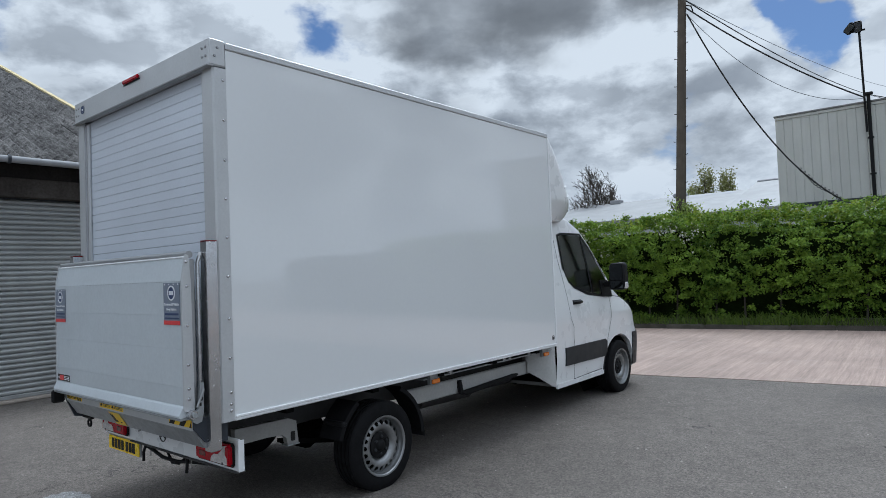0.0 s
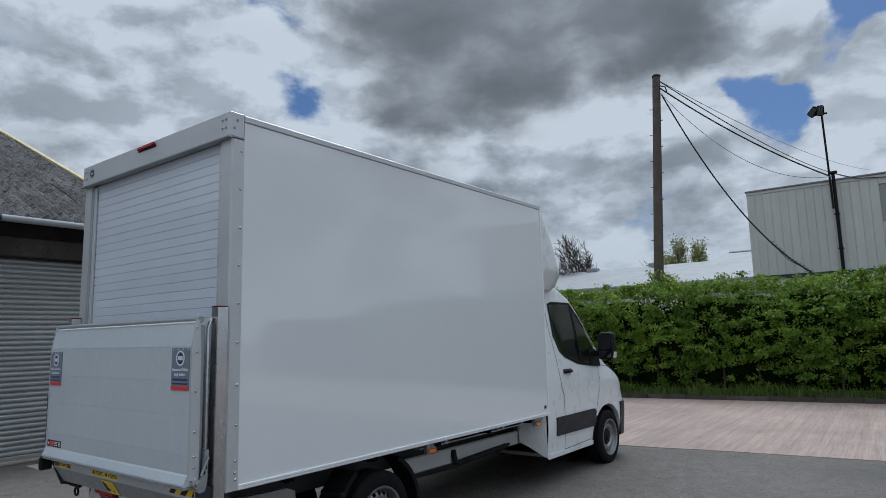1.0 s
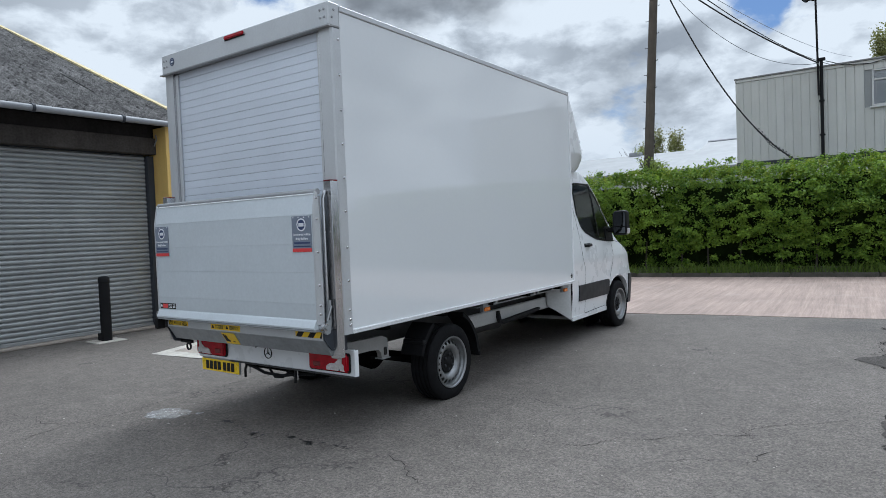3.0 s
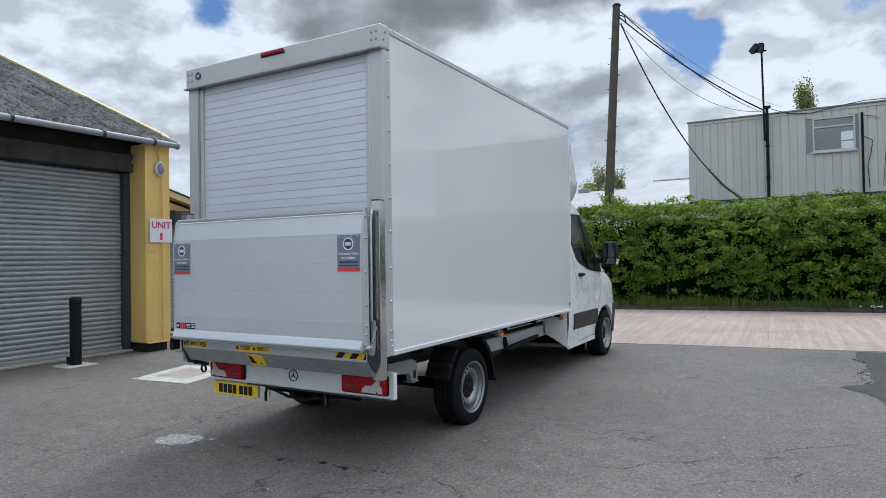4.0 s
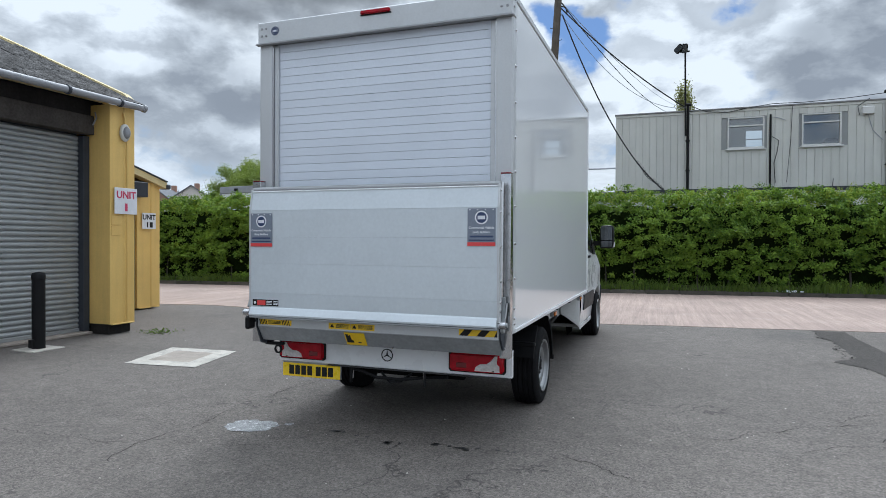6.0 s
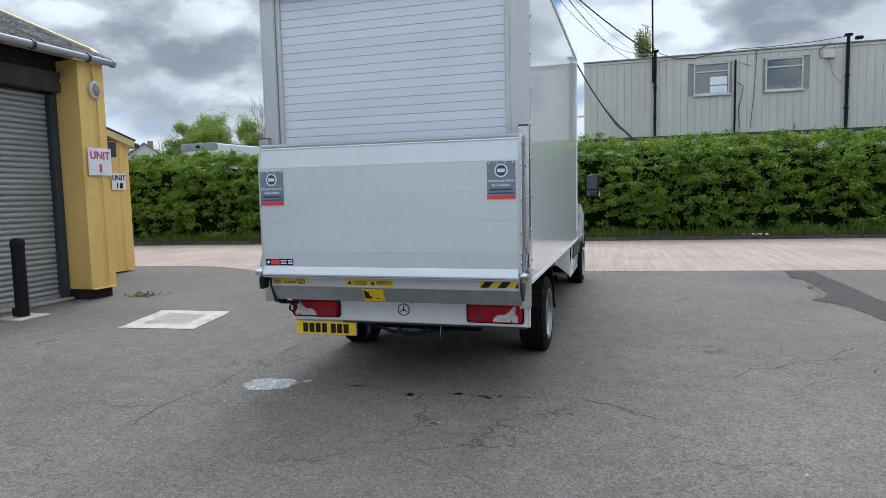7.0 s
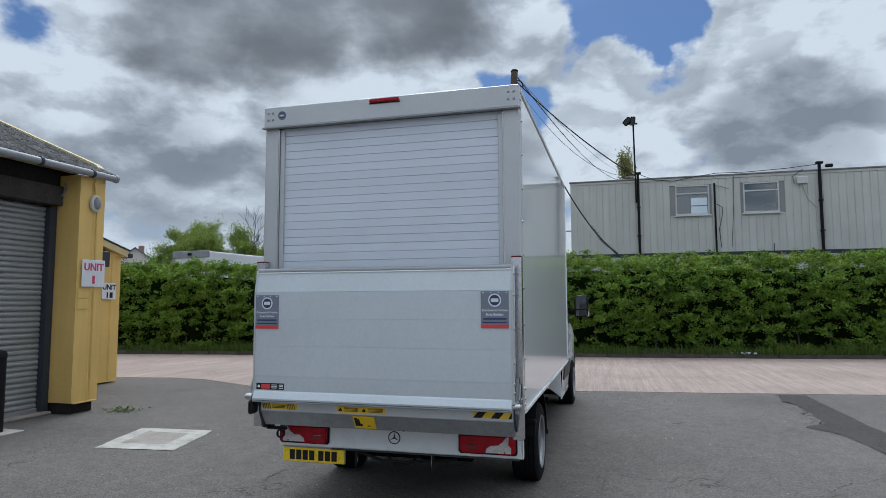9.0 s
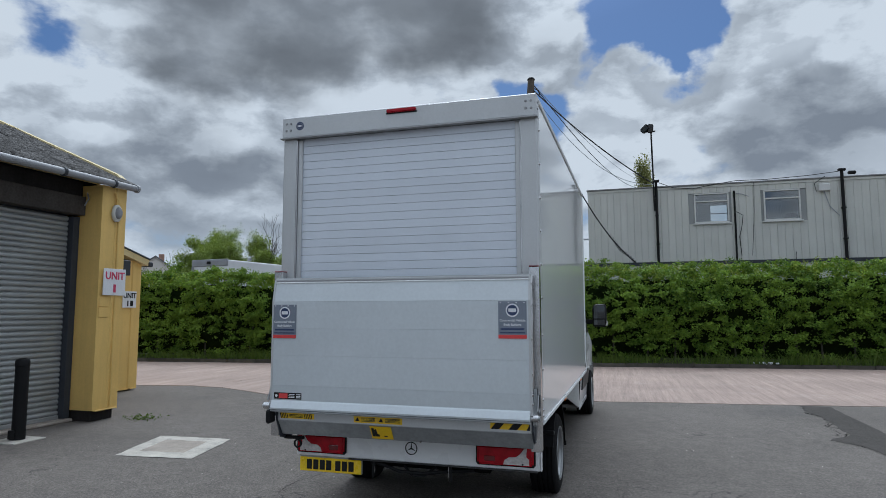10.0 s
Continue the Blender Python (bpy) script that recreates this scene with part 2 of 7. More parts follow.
def asphalt_surface(name, tone, worn=True):
    m = bpy.data.materials.new(name)
    m.use_nodes = True
    n = Nodes(m.node_tree)
    place = n.add("ShaderNodeNewGeometry").outputs["Position"]
    stone = n.add("ShaderNodeTexVoronoi")
    n.put(stone.inputs["Vector"], place)
    stone.inputs["Scale"].default_value = 95.0
    grit = n.math("MULTIPLY", n.span(stone.outputs["Color"], 0, 1, 0.62, 1.50), n.span(n.noise(place, 30.0, 3.0, 0.6), 0.3, 0.7, 0.84, 1.16))
    fine = n.span(n.noise(place, 190.0, 2.0), 0.3, 0.7, 0.75, 1.25)
    wide = n.span(n.noise(place, 0.55, 6.0, 0.6, 0.4), 0.3, 0.7, 0.88, 1.12)
    mid = n.span(n.noise(place, 5.5, 7.0, 0.65), 0.3, 0.7, 0.86, 1.14)
    mid = n.math("MULTIPLY", mid, n.span(n.noise(place, 42.0, 4.0, 0.65), 0.3, 0.7, 0.84, 1.16))
    level = n.math("MULTIPLY", n.math("MULTIPLY", grit, fine), n.math("MULTIPLY", wide, mid))
    colour = n.vec("SCALE", (tone * 1.12, tone * 1.0, tone * 0.90), level)
    height = n.math("ADD", n.math("MULTIPLY", stone.outputs["Distance"], -0.6), n.math("MULTIPLY", n.noise(place, 260.0, 2.0), 0.4))
    if worn:
        # hairline cracks, broken up, and dusty patches
        wobble = n.add("ShaderNodeTexNoise")
        n.put(wobble.inputs["Vector"], place)
        wobble.inputs["Scale"].default_value, wobble.inputs["Detail"].default_value = 2.2, 6.0
        bent = n.vec("ADD", place, n.vec("SCALE", wobble.outputs["Color"], 0.9))
        cell = n.add("ShaderNodeTexVoronoi")
        cell.feature = "DISTANCE_TO_EDGE"
        n.put(cell.inputs["Vector"], bent)
        cell.inputs["Scale"].default_value = 0.32
        line = n.span(cell.outputs["Distance"], 0.0, 0.0035, 1.0, 0.0)
        gate = n.span(n.noise(place, 0.5, 3.0), 0.47, 0.56)
        crack = n.math("MULTIPLY", line, gate)
        colour = n.mix(n.math("MULTIPLY", crack, 0.75), colour, (0.02, 0.02, 0.02))
        dust = n.span(n.noise(place, 0.23, 7.0, 0.6), 0.52, 0.75, 0.0, 0.25, smooth=True)
        colour = n.mix(dust, colour, (tone * 1.6, tone * 1.46, tone * 1.28))
        damp = n.span(n.noise(n.vec("ADD", place, (7, 3, 0)), 0.33, 6.0, 0.6), 0.55, 0.72, 0.0, 0.35, smooth=True)
        colour = n.mix(damp, colour, (tone * 0.6, tone * 0.6, tone * 0.62))
    shader = n.add("ShaderNodeBsdfPrincipled")
    n.put(shader.inputs["Base Color"], colour)
    shader.inputs["Roughness"].default_value = 0.82
    shader.inputs["Specular IOR Level"].default_value = 0.2
    node = n.add("ShaderNodeBump")
    node.inputs["Distance"].default_value, node.inputs["Strength"].default_value = 0.006, 0.7
    n.put(node.inputs["Height"], height)
    n.link(node.outputs[0], shader.inputs["Normal"])
    out = n.add("ShaderNodeOutputMaterial")
    n.link(shader.outputs[0], out.inputs["Surface"])
    return m


def brushed_concrete():
    m = bpy.data.materials.new("brushed_concrete")
    m.use_nodes = True
    n = Nodes(m.node_tree)
    place = n.add("ShaderNodeNewGeometry").outputs["Position"]
    turn = n.add("ShaderNodeMapping")
    n.put(turn.inputs["Vector"], place)
    turn.inputs["Rotation"].default_value = (0, 0, radians(-2))
    along = n.vec("MULTIPLY", turn.outputs[0], (1, 0.035, 1))
    groove = n.noise(along, 9.0, 4.0, 0.6)
    comb = n.noise(along, 46.0, 3.0, 0.6)
    wide = n.span(n.noise(place, 0.5, 6.0, 0.6), 0.3, 0.7, 0.82, 1.16)
    fine = n.span(n.noise(place, 40.0, 4.0), 0.3, 0.7, 0.9, 1.1)
    lines = n.math("MULTIPLY", n.span(groove, 0.36, 0.64, 0.87, 1.09), n.span(comb, 0.3, 0.7, 0.84, 1.16))
    tone = n.math("MULTIPLY", n.math("MULTIPLY", wide, fine), lines)
    colour = n.vec("SCALE", (0.342, 0.258, 0.218), tone)
    pale = n.span(n.noise(place, 1.4, 6.0, 0.7), 0.55, 0.78, 0.0, 0.4)
    colour = n.mix(pale, colour, (0.50, 0.42, 0.375))
    shader = n.add("ShaderNodeBsdfPrincipled")
    n.put(shader.inputs["Base Color"], colour)
    shader.inputs["Roughness"].default_value = 0.8
    node = n.add("ShaderNodeBump")
    node.inputs["Distance"].default_value = 0.014
    n.put(node.inputs["Height"], n.math("ADD", groove, n.math("MULTIPLY", comb, 0.5)))
    n.link(node.outputs[0], shader.inputs["Normal"])
    out = n.add("ShaderNodeOutputMaterial")
    n.link(shader.outputs[0], out.inputs["Surface"])
    return m


def leaf_surface(name, dark, light, shine=0.45, thin=0.28):
    m = bpy.data.materials.new(name)
    m.use_nodes = True
    n = Nodes(m.node_tree)
    geo = n.add("ShaderNodeNewGeometry")
    patch = n.noise(geo.outputs["Position"], 1.1, 4.0)
    pick = n.math("ADD", n.math("MULTIPLY", geo.outputs["Random Per Island"], 0.6), n.span(patch, 0.3, 0.7, 0.0, 0.4))
    colour = n.mix(pick, dark, light)
    shader = n.add("ShaderNodeBsdfPrincipled")
    n.put(shader.inputs["Base Color"], colour)
    shader.inputs["Roughness"].default_value = shine
    shader.inputs["Specular IOR Level"].default_value = 0.14
    veil = n.add("ShaderNodeBsdfTranslucent")
    n.put(veil.inputs["Color"], n.mix(1.0, colour, (1.0, 1.0, 0.55), "MULTIPLY"))
    join = n.add("ShaderNodeMixShader")
    join.inputs[0].default_value = thin
    n.link(shader.outputs[0], join.inputs[1])
    n.link(veil.outputs[0], join.inputs[2])
    out = n.add("ShaderNodeOutputMaterial")
    n.link(join.outputs[0], out.inputs["Surface"])
    return m


def glass_surface(name, tint=(0.8, 0.85, 0.85), film=0.0):
    m = bpy.data.materials.new(name)
    m.use_nodes = True
    n = Nodes(m.node_tree)
    gloss = n.add("ShaderNodeBsdfGlossy")
    gloss.inputs["Roughness"].default_value = 0.02
    through_it = n.add("ShaderNodeBsdfTransparent")
    through_it.inputs["Color"].default_value = (*tint, 1)
    fres = n.add("ShaderNodeFresnel")
    fres.inputs["IOR"].default_value = 1.55
    join = n.add("ShaderNodeMixShader")
    n.link(n.math("ADD", n.math("MULTIPLY", fres.outputs[0], 1.5), film, clamp=True), join.inputs[0])
    n.link(through_it.outputs[0], join.inputs[1])
    n.link(gloss.outputs[0], join.inputs[2])
    out = n.add("ShaderNodeOutputMaterial")
    n.link(join.outputs[0], out.inputs["Surface"])
    return m


ASPHALT = asphalt_surface("worn_asphalt", 0.122)
ASPHALT_PATCH = asphalt_surface("fresh_asphalt", 0.056, worn=False)
CONCRETE = brushed_concrete()
KERB = surface("kerb_concrete", (0.075, 0.07, 0.06), 0.9, mottle=(4, 0.3), grain=(80, 0.2), dirt=(6, 0.5, (0.04, 0.045, 0.03)), bump=(50, 0.006), vary=0.15, spec=0.15)
PAD = surface("pad_concrete", (0.48, 0.45, 0.40), 0.85, mottle=(5, 0.18), grain=(90, 0.18), dirt=(7, 0.5, (0.22, 0.21, 0.195)), bump=(60, 0.004), spec=0.2)
PAD_INNER = surface("pad_infill", (0.34, 0.30, 0.26), 0.85, mottle=(5, 0.2), grain=(90, 0.2), dirt=(6, 0.4, (0.12, 0.12, 0.11)), bump=(60, 0.004), spec=0.2)
CRACK = surface("open_crack", (0.052, 0.049, 0.046), 0.95, mottle=(9, 0.3), spec=0)
PRIMER = surface("pale_grey_primer", (0.25, 0.245, 0.235), 0.6, mottle=(4, 0.1), dirt=(4, 0.4, (0.22, 0.21, 0.2)))
SPILL = surface("wet_patch", (0.32, 0.32, 0.32), 0.22, mottle=(14, 0.25), grain=(150, 0.4), bump=(150, 0.0025), spec=0.9)
OIL = surface("oil_stain", (0.025, 0.025, 0.025), 0.6, mottle=(20, 0.2), spec=0.3)
PANEL = surface("white_gel_coat", (0.775, 0.79, 0.80), 0.045, mottle=(0.7, 0.015), grain=(30, 0.008), bump=(0.8, 0.0005), rough_var=0.01, spec=1.0)
PAINT = surface("white_van_paint", (0.80, 0.81, 0.82), 0.3, mottle=(2, 0.02), grain=(30, 0.01), coat=0.6)
RAIL = surface("off_white_rail", (0.46, 0.46, 0.45), 0.5, mottle=(3, 0.1), grain=(40, 0.08), dirt=(5, 0.4, (0.26, 0.25, 0.24)))
SKIRT = surface("white_skirt_rail", (0.85, 0.86, 0.87), 0.35, mottle=(4, 0.03))
GREY_PAINT = surface("grey_underbody", (0.04, 0.04, 0.04), 0.6, mottle=(4, 0.15), dirt=(5, 0.5, (0.08, 0.075, 0.07)))
ALU = surface("anodised_frame", (0.56, 0.57, 0.58), 0.42, metal=0.35, mottle=(2.5, 0.05), grain=(70, 0.04))
ALU_DARK = surface("aluminium_trim", (0.34, 0.345, 0.35), 0.4, metal=0.5, mottle=(4, 0.08), grain=(80, 0.05))
PLANK = surface("platform_aluminium", (0.62, 0.66, 0.69), 0.42, metal=0.25, mottle=(1.6, 0.05), grain=(45, 0.04), streak=0.03, vary=0.045)
SLAT = surface("white_slat", (0.70, 0.74, 0.81), 0.36, metal=0.15, mottle=(2, 0.04), grain=(60, 0.03), vary=0.03)
GALV = surface("galvanised_steel", (0.37, 0.385, 0.395), 0.45, metal=0.55, mottle=(12, 0.14), grain=(45, 0.1), dirt=(4, 0.33, (0.3, 0.3, 0.29)))
STEEL = surface("bright_steel", (0.60, 0.60, 0.61), 0.2, metal=0.95, mottle=(7, 0.05), streak=0.05)
RIM = surface("silver_wheel_paint", (0.30, 0.305, 0.31), 0.36, metal=0.75, mottle=(9, 0.08), dirt=(9, 0.33, (0.2, 0.19, 0.17)))
RUBBER = surface("tyre_rubber", (0.011, 0.011, 0.012), 0.7, mottle=(9, 0.2), grain=(120, 0.2), dirt=(7, 0.33, (0.024, 0.023, 0.022)), spec=0.08)
PLASTIC = surface("black_plastic", (0.012, 0.012, 0.013), 0.5, mottle=(6, 0.12), grain=(160, 0.1), bump=(220, 0.0008), spec=0.13)
TRIM_GREY = surface("dark_grey_moulding", (0.033, 0.035, 0.038), 0.5, mottle=(4, 0.1), grain=(160, 0.1), spec=0.25)
BLACK = surface("black_void", (0.008, 0.008, 0.008), 0.9, mottle=(5, 0.1), spec=0)
SEAM = surface("dark_seam", (0.05, 0.05, 0.055), 0.8, spec=0.1)
RED = surface("red_lens", (0.38, 0.004, 0.014), 0.18, mottle=(20, 0.25), spec=0.3)
RED_DARK = surface("dark_red_lens", (0.16, 0.006, 0.01), 0.15, mottle=(20, 0.1), coat=0.6)
CLEAR_LENS = surface("clear_lens", (0.62, 0.58, 0.57), 0.12, mottle=(30, 0.2), coat=0.6)
RED_STRIP = surface("red_strip", (0.68, 0.06, 0.06), 0.4)
AMBER = surface("amber_lens", (0.75, 0.2, 0.02), 0.2, coat=0.4)
YELLOW = surface("yellow_film", (0.86, 0.56, 0.01), 0.4, mottle=(8, 0.06))
PLATE = surface("yellow_plate", (0.90, 0.62, 0.015), 0.3, mottle=(8, 0.04))
INK = surface("black_print", (0.02, 0.02, 0.02), 0.5, spec=0.2)
NAVY = surface("navy_print", (0.03, 0.05, 0.13), 0.4)
DECAL = surface("grey_blue_decal", (0.20, 0.225, 0.28), 0.4, mottle=(6, 0.05))
WHITE_PRINT = surface("white_print", (0.78, 0.79, 0.82), 0.5)
SIGN_RED = surface("faded_red_print", (0.55, 0.05, 0.12), 0.5, mottle=(20, 0.15))
SIGN_WHITE = surface("sign_board", (0.74, 0.75, 0.78), 0.45, mottle=(6, 0.05), dirt=(8, 0.3, (0.5, 0.5, 0.47)))
YELLOW_WALL = surface("yellow_cladding", (0.74, 0.50, 0.155), 0.55, mottle=(1.8, 0.08), grain=(40, 0.04), streak=0.16, dirt=(3, 0.33, (0.5, 0.32, 0.09)), vary=0.04)
SHUTTER = surface("grey_shutter_slat", (0.335, 0.345, 0.345), 0.42, metal=0.35, mottle=(2.0, 0.12), grain=(50, 0.06), streak=0.14, dirt=(2.5, 0.36, (0.14, 0.135, 0.12)), vary=0.06)
GUIDE = surface("dark_guide_channel", (0.045, 0.05, 0.06), 0.5, mottle=(4, 0.15), dirt=(5, 0.4, (0.1, 0.1, 0.1)), spec=0.2)
LINTEL = surface("weathered_lintel_board", (0.062, 0.055, 0.05), 0.85, mottle=(2, 0.3), grain=(30, 0.25), streak=0.3, dirt=(3, 0.45, (0.11, 0.10, 0.092)), bump=(25, 0.004), spec=0.1)
# weathered board, its base darkened to hold the deep shade under the eaves
FASCIA = surface("weathered_shade_board", (0.030, 0.027, 0.026), 0.85, mottle=(2, 0.3), grain=(30, 0.2), streak=0.3, dirt=(3, 0.40, (0.06, 0.054, 0.05)), bump=(25, 0.004), spec=0.1)
ROOF = surface("fibre_cement", (0.17, 0.163, 0.158), 0.95, mottle=(3.0, 0.5), grain=(38, 0.55), dirt=(9, 0.54, (0.025, 0.024, 0.023)), bump=(30, 0.025), vary=0.14, spec=0.1)
VERGE = surface("pale_yellow_verge", (0.62, 0.51, 0.26), 0.6, mottle=(2, 0.12), streak=0.15, dirt=(4, 0.35, (0.35, 0.27, 0.12)))
GUTTER = surface("grey_gutter", (0.27, 0.275, 0.29), 0.5, mottle=(3, 0.15), dirt=(5, 0.4, (0.17, 0.17, 0.17)))
CLAD = surface("cream_grey_cladding", (0.56, 0.56, 0.525), 0.5, mottle=(1.2, 0.06), grain=(25, 0.04), streak=0.14, dirt=(1.5, 0.32, (0.36, 0.36, 0.33)), vary=0.035)
CLAD_EDGE = surface("grey_roof_edge", (0.20, 0.20, 0.20), 0.6, mottle=(2, 0.15))
FRAME_WHITE = surface("white_window_frame", (0.60, 0.60, 0.585), 0.4, mottle=(4, 0.06))
ROOM = surface("office_interior", (0.30, 0.31, 0.31), 0.8, mottle=(1, 0.1))
GLASS = glass_surface("window_glass", (0.70, 0.75, 0.78), 0.10)
CAB_GLASS = glass_surface("cab_glass", (0.72, 0.82, 0.72))
MIRROR = surface("mirror_glass", (0.09, 0.095, 0.10), 0.03, metal=1.0, mottle=(1, 0.01), rough_var=0.01)
BARK = surface("grey_bark", (0.085, 0.075, 0.065), 0.9, mottle=(5, 0.25), grain=(60, 0.3), spec=0.1)
POLE_WOOD = surface("weathered_pole", (0.115, 0.10, 0.085), 0.85, mottle=(3, 0.2), streak=0.35, bump=(30, 0.004), spec=0.1)
WIRE = surface("black_cable", (0.02, 0.02, 0.022), 0.6)
WIRE_PALE = surface("grey_cable", (0.28, 0.30, 0.33), 0.6)
LEAF_HEDGE = leaf_surface("hedge_leaf", (0.024, 0.078, 0.012), (0.33, 0.48, 0.070), thin=0.34)
LEAF_YOUNG = leaf_surface("young_hedge_leaf", (0.12, 0.20, 0.02), (0.44, 0.50, 0.075))
LEAF_TREE = leaf_surface("spring_leaf", (0.17, 0.25, 0.05), (0.36, 0.43, 0.12))
LEAF_POPLAR = leaf_surface("poplar_leaf", (0.20, 0.22, 0.09), (0.36, 0.36, 0.16))
BLOSSOM = leaf_surface("white_blossom", (0.60, 0.60, 0.52), (0.80, 0.80, 0.74))
GRASS = leaf_surface("grass_blade", (0.05, 0.10, 0.015), (0.17, 0.23, 0.05))
# near-black, spec 0: the shade deep in the hedge is put into this colour
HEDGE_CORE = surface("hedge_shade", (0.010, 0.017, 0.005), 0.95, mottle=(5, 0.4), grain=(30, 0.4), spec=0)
SOIL = surface("verge_soil", (0.055, 0.06, 0.03), 0.95, mottle=(3, 0.3), grain=(50, 0.3), bump=(20, 0.03), spec=0.1)
SHEET_ROOF = surface("pale_sheet_roof", (0.28, 0.285, 0.29), 0.5, mottle=(0.4, 0.08), grain=(5, 0.05))
FAR_WALL = surface("far_grey_wall", (0.38, 0.39, 0.38), 0.7, mottle=(0.5, 0.1))
SLATE = surface("house_slate", (0.15, 0.155, 0.17), 0.8, mottle=(1, 0.15))
RENDERED = surface("house_wall", (0.62, 0.58, 0.54), 0.8, mottle=(0.8, 0.06))
BRICKWORK = surface("house_brick", (0.33, 0.2, 0.15), 0.85, mottle=(1.5, 0.15))
DARK_GLASS = surface("dark_pane", (0.04, 0.05, 0.06), 0.12)
TRUCK_WHITE = surface("truck_white", (0.70, 0.71, 0.72), 0.4, mottle=(1, 0.05), streak=0.1)


# ---- mesh helpers ----
def thing(name, label, category, at=(0, 0, 0), group="", kind=""):
    ob = new(name)
    ob.matrix_basis = Matrix.Translation(at)
    return tagged(ob, label, category, group, kind)


def rest_of(ob):
    """The world pose of a thing or of one of its parts."""
    own = ob.matrix_basis.copy()
    return rest_of(ob.parent) @ ob.matrix_parent_inverse @ own if ob.parent else own


def finish(bm, name, material, smooth=False):
    bmesh.ops.recalc_face_normals(bm, faces=bm.faces)
    mesh = bpy.data.meshes.new(name)
    bm.to_mesh(mesh)
    bm.free()
    mesh.materials.append(material)
    if smooth:
        mesh.polygons.foreach_set("use_smooth", [True] * len(mesh.polygons))
        mesh.set_sharp_from_angle(angle=radians(38))
    return mesh


def attach(ob, parent, m=None):
    ob.parent = parent
    ob.matrix_parent_inverse = rest_of(parent).inverted()
    if m is not None:
        ob.matrix_basis = m
    return ob


def part(name, bm, material, parent, label="", smooth=False, m=None):
    """One mesh object under a thing or a part; the bmesh (or a ready mesh) is in world metres unless m places it."""
    mesh = finish(bm, name, material, smooth) if isinstance(bm, bmesh.types.BMesh) else bm
    return tagged(attach(new(name, mesh), parent, m), label)


def solo(name, bm, material, label, category, kind="", smooth=False, group=""):
    return tagged(new(name, finish(bm, name, material, smooth)), label, category, group, kind)


def box(x0, x1, y0, y1, z0, z1, bevel=0.0, bm=None, steps=1):
    bm = bm or bmesh.new()
    made = bmesh.ops.create_cube(bm, size=1.0)["verts"]
    for v in made:
        v.co = Vector((x0 + (v.co.x + 0.5) * (x1 - x0), y0 + (v.co.y + 0.5) * (y1 - y0), z0 + (v.co.z + 0.5) * (z1 - z0)))
    if bevel:
        edges = list({e for v in made for e in v.link_edges})
        bmesh.ops.bevel(bm, geom=edges, offset=bevel, segments=steps, affect="EDGES")
    return bm


def prism(points, axis, a, b, bm=None, bevel=0.0):
    """A flat outline of (u, v) drawn out along an axis from a to b. x: (y, z), y: (x, z), z: (x, y)."""
    bm = bm or bmesh.new()
    put = {"x": lambda u, v, w: (w, u, v), "y": lambda u, v, w: (u, w, v), "z": lambda u, v, w: (u, v, w)}[axis]
    low = [bm.verts.new(put(u, v, a)) for u, v in points]
    top = [bm.verts.new(put(u, v, b)) for u, v in points]
    faces = [bm.faces.new(low), bm.faces.new(top[::-1])]
    for i in range(len(points)):
        j = (i + 1) % len(points)
        faces.append(bm.faces.new((low[i], low[j], top[j], top[i])))
    if bevel:
        edges = list({e for f in faces for e in f.edges})
        bmesh.ops.bevel(bm, geom=edges, offset=bevel, segments=1, affect="EDGES")
    return bm


def tube(points, radius, sides=8, bm=None, closed=True):
    """A round bar along points; radius is one number or one for each point."""
    bm = bm or bmesh.new()
    pts = [Vector(p) for p in points]
    radii = radius if isinstance(radius, (list, tuple)) else [radius] * len(pts)
    rings, side = [], None
    for i, p in enumerate(pts):
        ahead = (pts[min(i + 1, len(pts) - 1)] - pts[max(i - 1, 0)]).normalized()
        if side is None:
            side = ahead.orthogonal().normalized()
        side = (side - ahead * side.dot(ahead)).normalized()
        other = ahead.cross(side)
        rings.append([bm.verts.new(p + (side * math.cos(a) + other * math.sin(a)) * radii[i]) for a in (2 * math.pi * k / sides for k in range(sides))])
    for r0, r1 in zip(rings, rings[1:]):
        for k in range(sides):
            bm.faces.new((r0[k], r0[(k + 1) % sides], r1[(k + 1) % sides], r1[k]))
    if closed:
        bm.faces.new(rings[0][::-1])
        bm.faces.new(rings[-1])
    return bm


def lathe(profile, sides=32, bm=None, m=None, close=False):
    """Turns a profile of (radius, height) round z; m then places it."""
    bm = bm or bmesh.new()
    m = m or Matrix.Identity(4)
    rings = []
    for r, h in profile:
        if r < 1e-5:
            rings.append([bm.verts.new(m @ Vector((0, 0, h)))])
        else:
            rings.append([bm.verts.new(m @ Vector((r * math.cos(2 * math.pi * k / sides), r * math.sin(2 * math.pi * k / sides), h))) for k in range(sides)])
    pairs = list(zip(rings, rings[1:])) + ([(rings[-1], rings[0])] if close else [])
    for r0, r1 in pairs:
        for k in range(sides):
            j = (k + 1) % sides
            if len(r0) == 1:
                bm.faces.new((r0[0], r1[j], r1[k]))
            elif len(r1) == 1:
                bm.faces.new((r0[k], r0[j], r1[0]))
            else:
                bm.faces.new((r0[k], r0[j], r1[j], r1[k]))
    return bm


def sheet(at, us, vs, bm=None):
    """A grid of faces through at(u, v)."""
    bm = bm or bmesh.new()
    rows = [[bm.verts.new(at(u, v)) for u in us] for v in vs]
    for a, b in zip(rows, rows[1:]):
        for k in range(len(us) - 1):
            bm.faces.new((a[k], a[k + 1], b[k + 1], b[k]))
    return bm


def ticks(a, b, count):
    return [a + (b - a) * k / count for k in range(count + 1)]


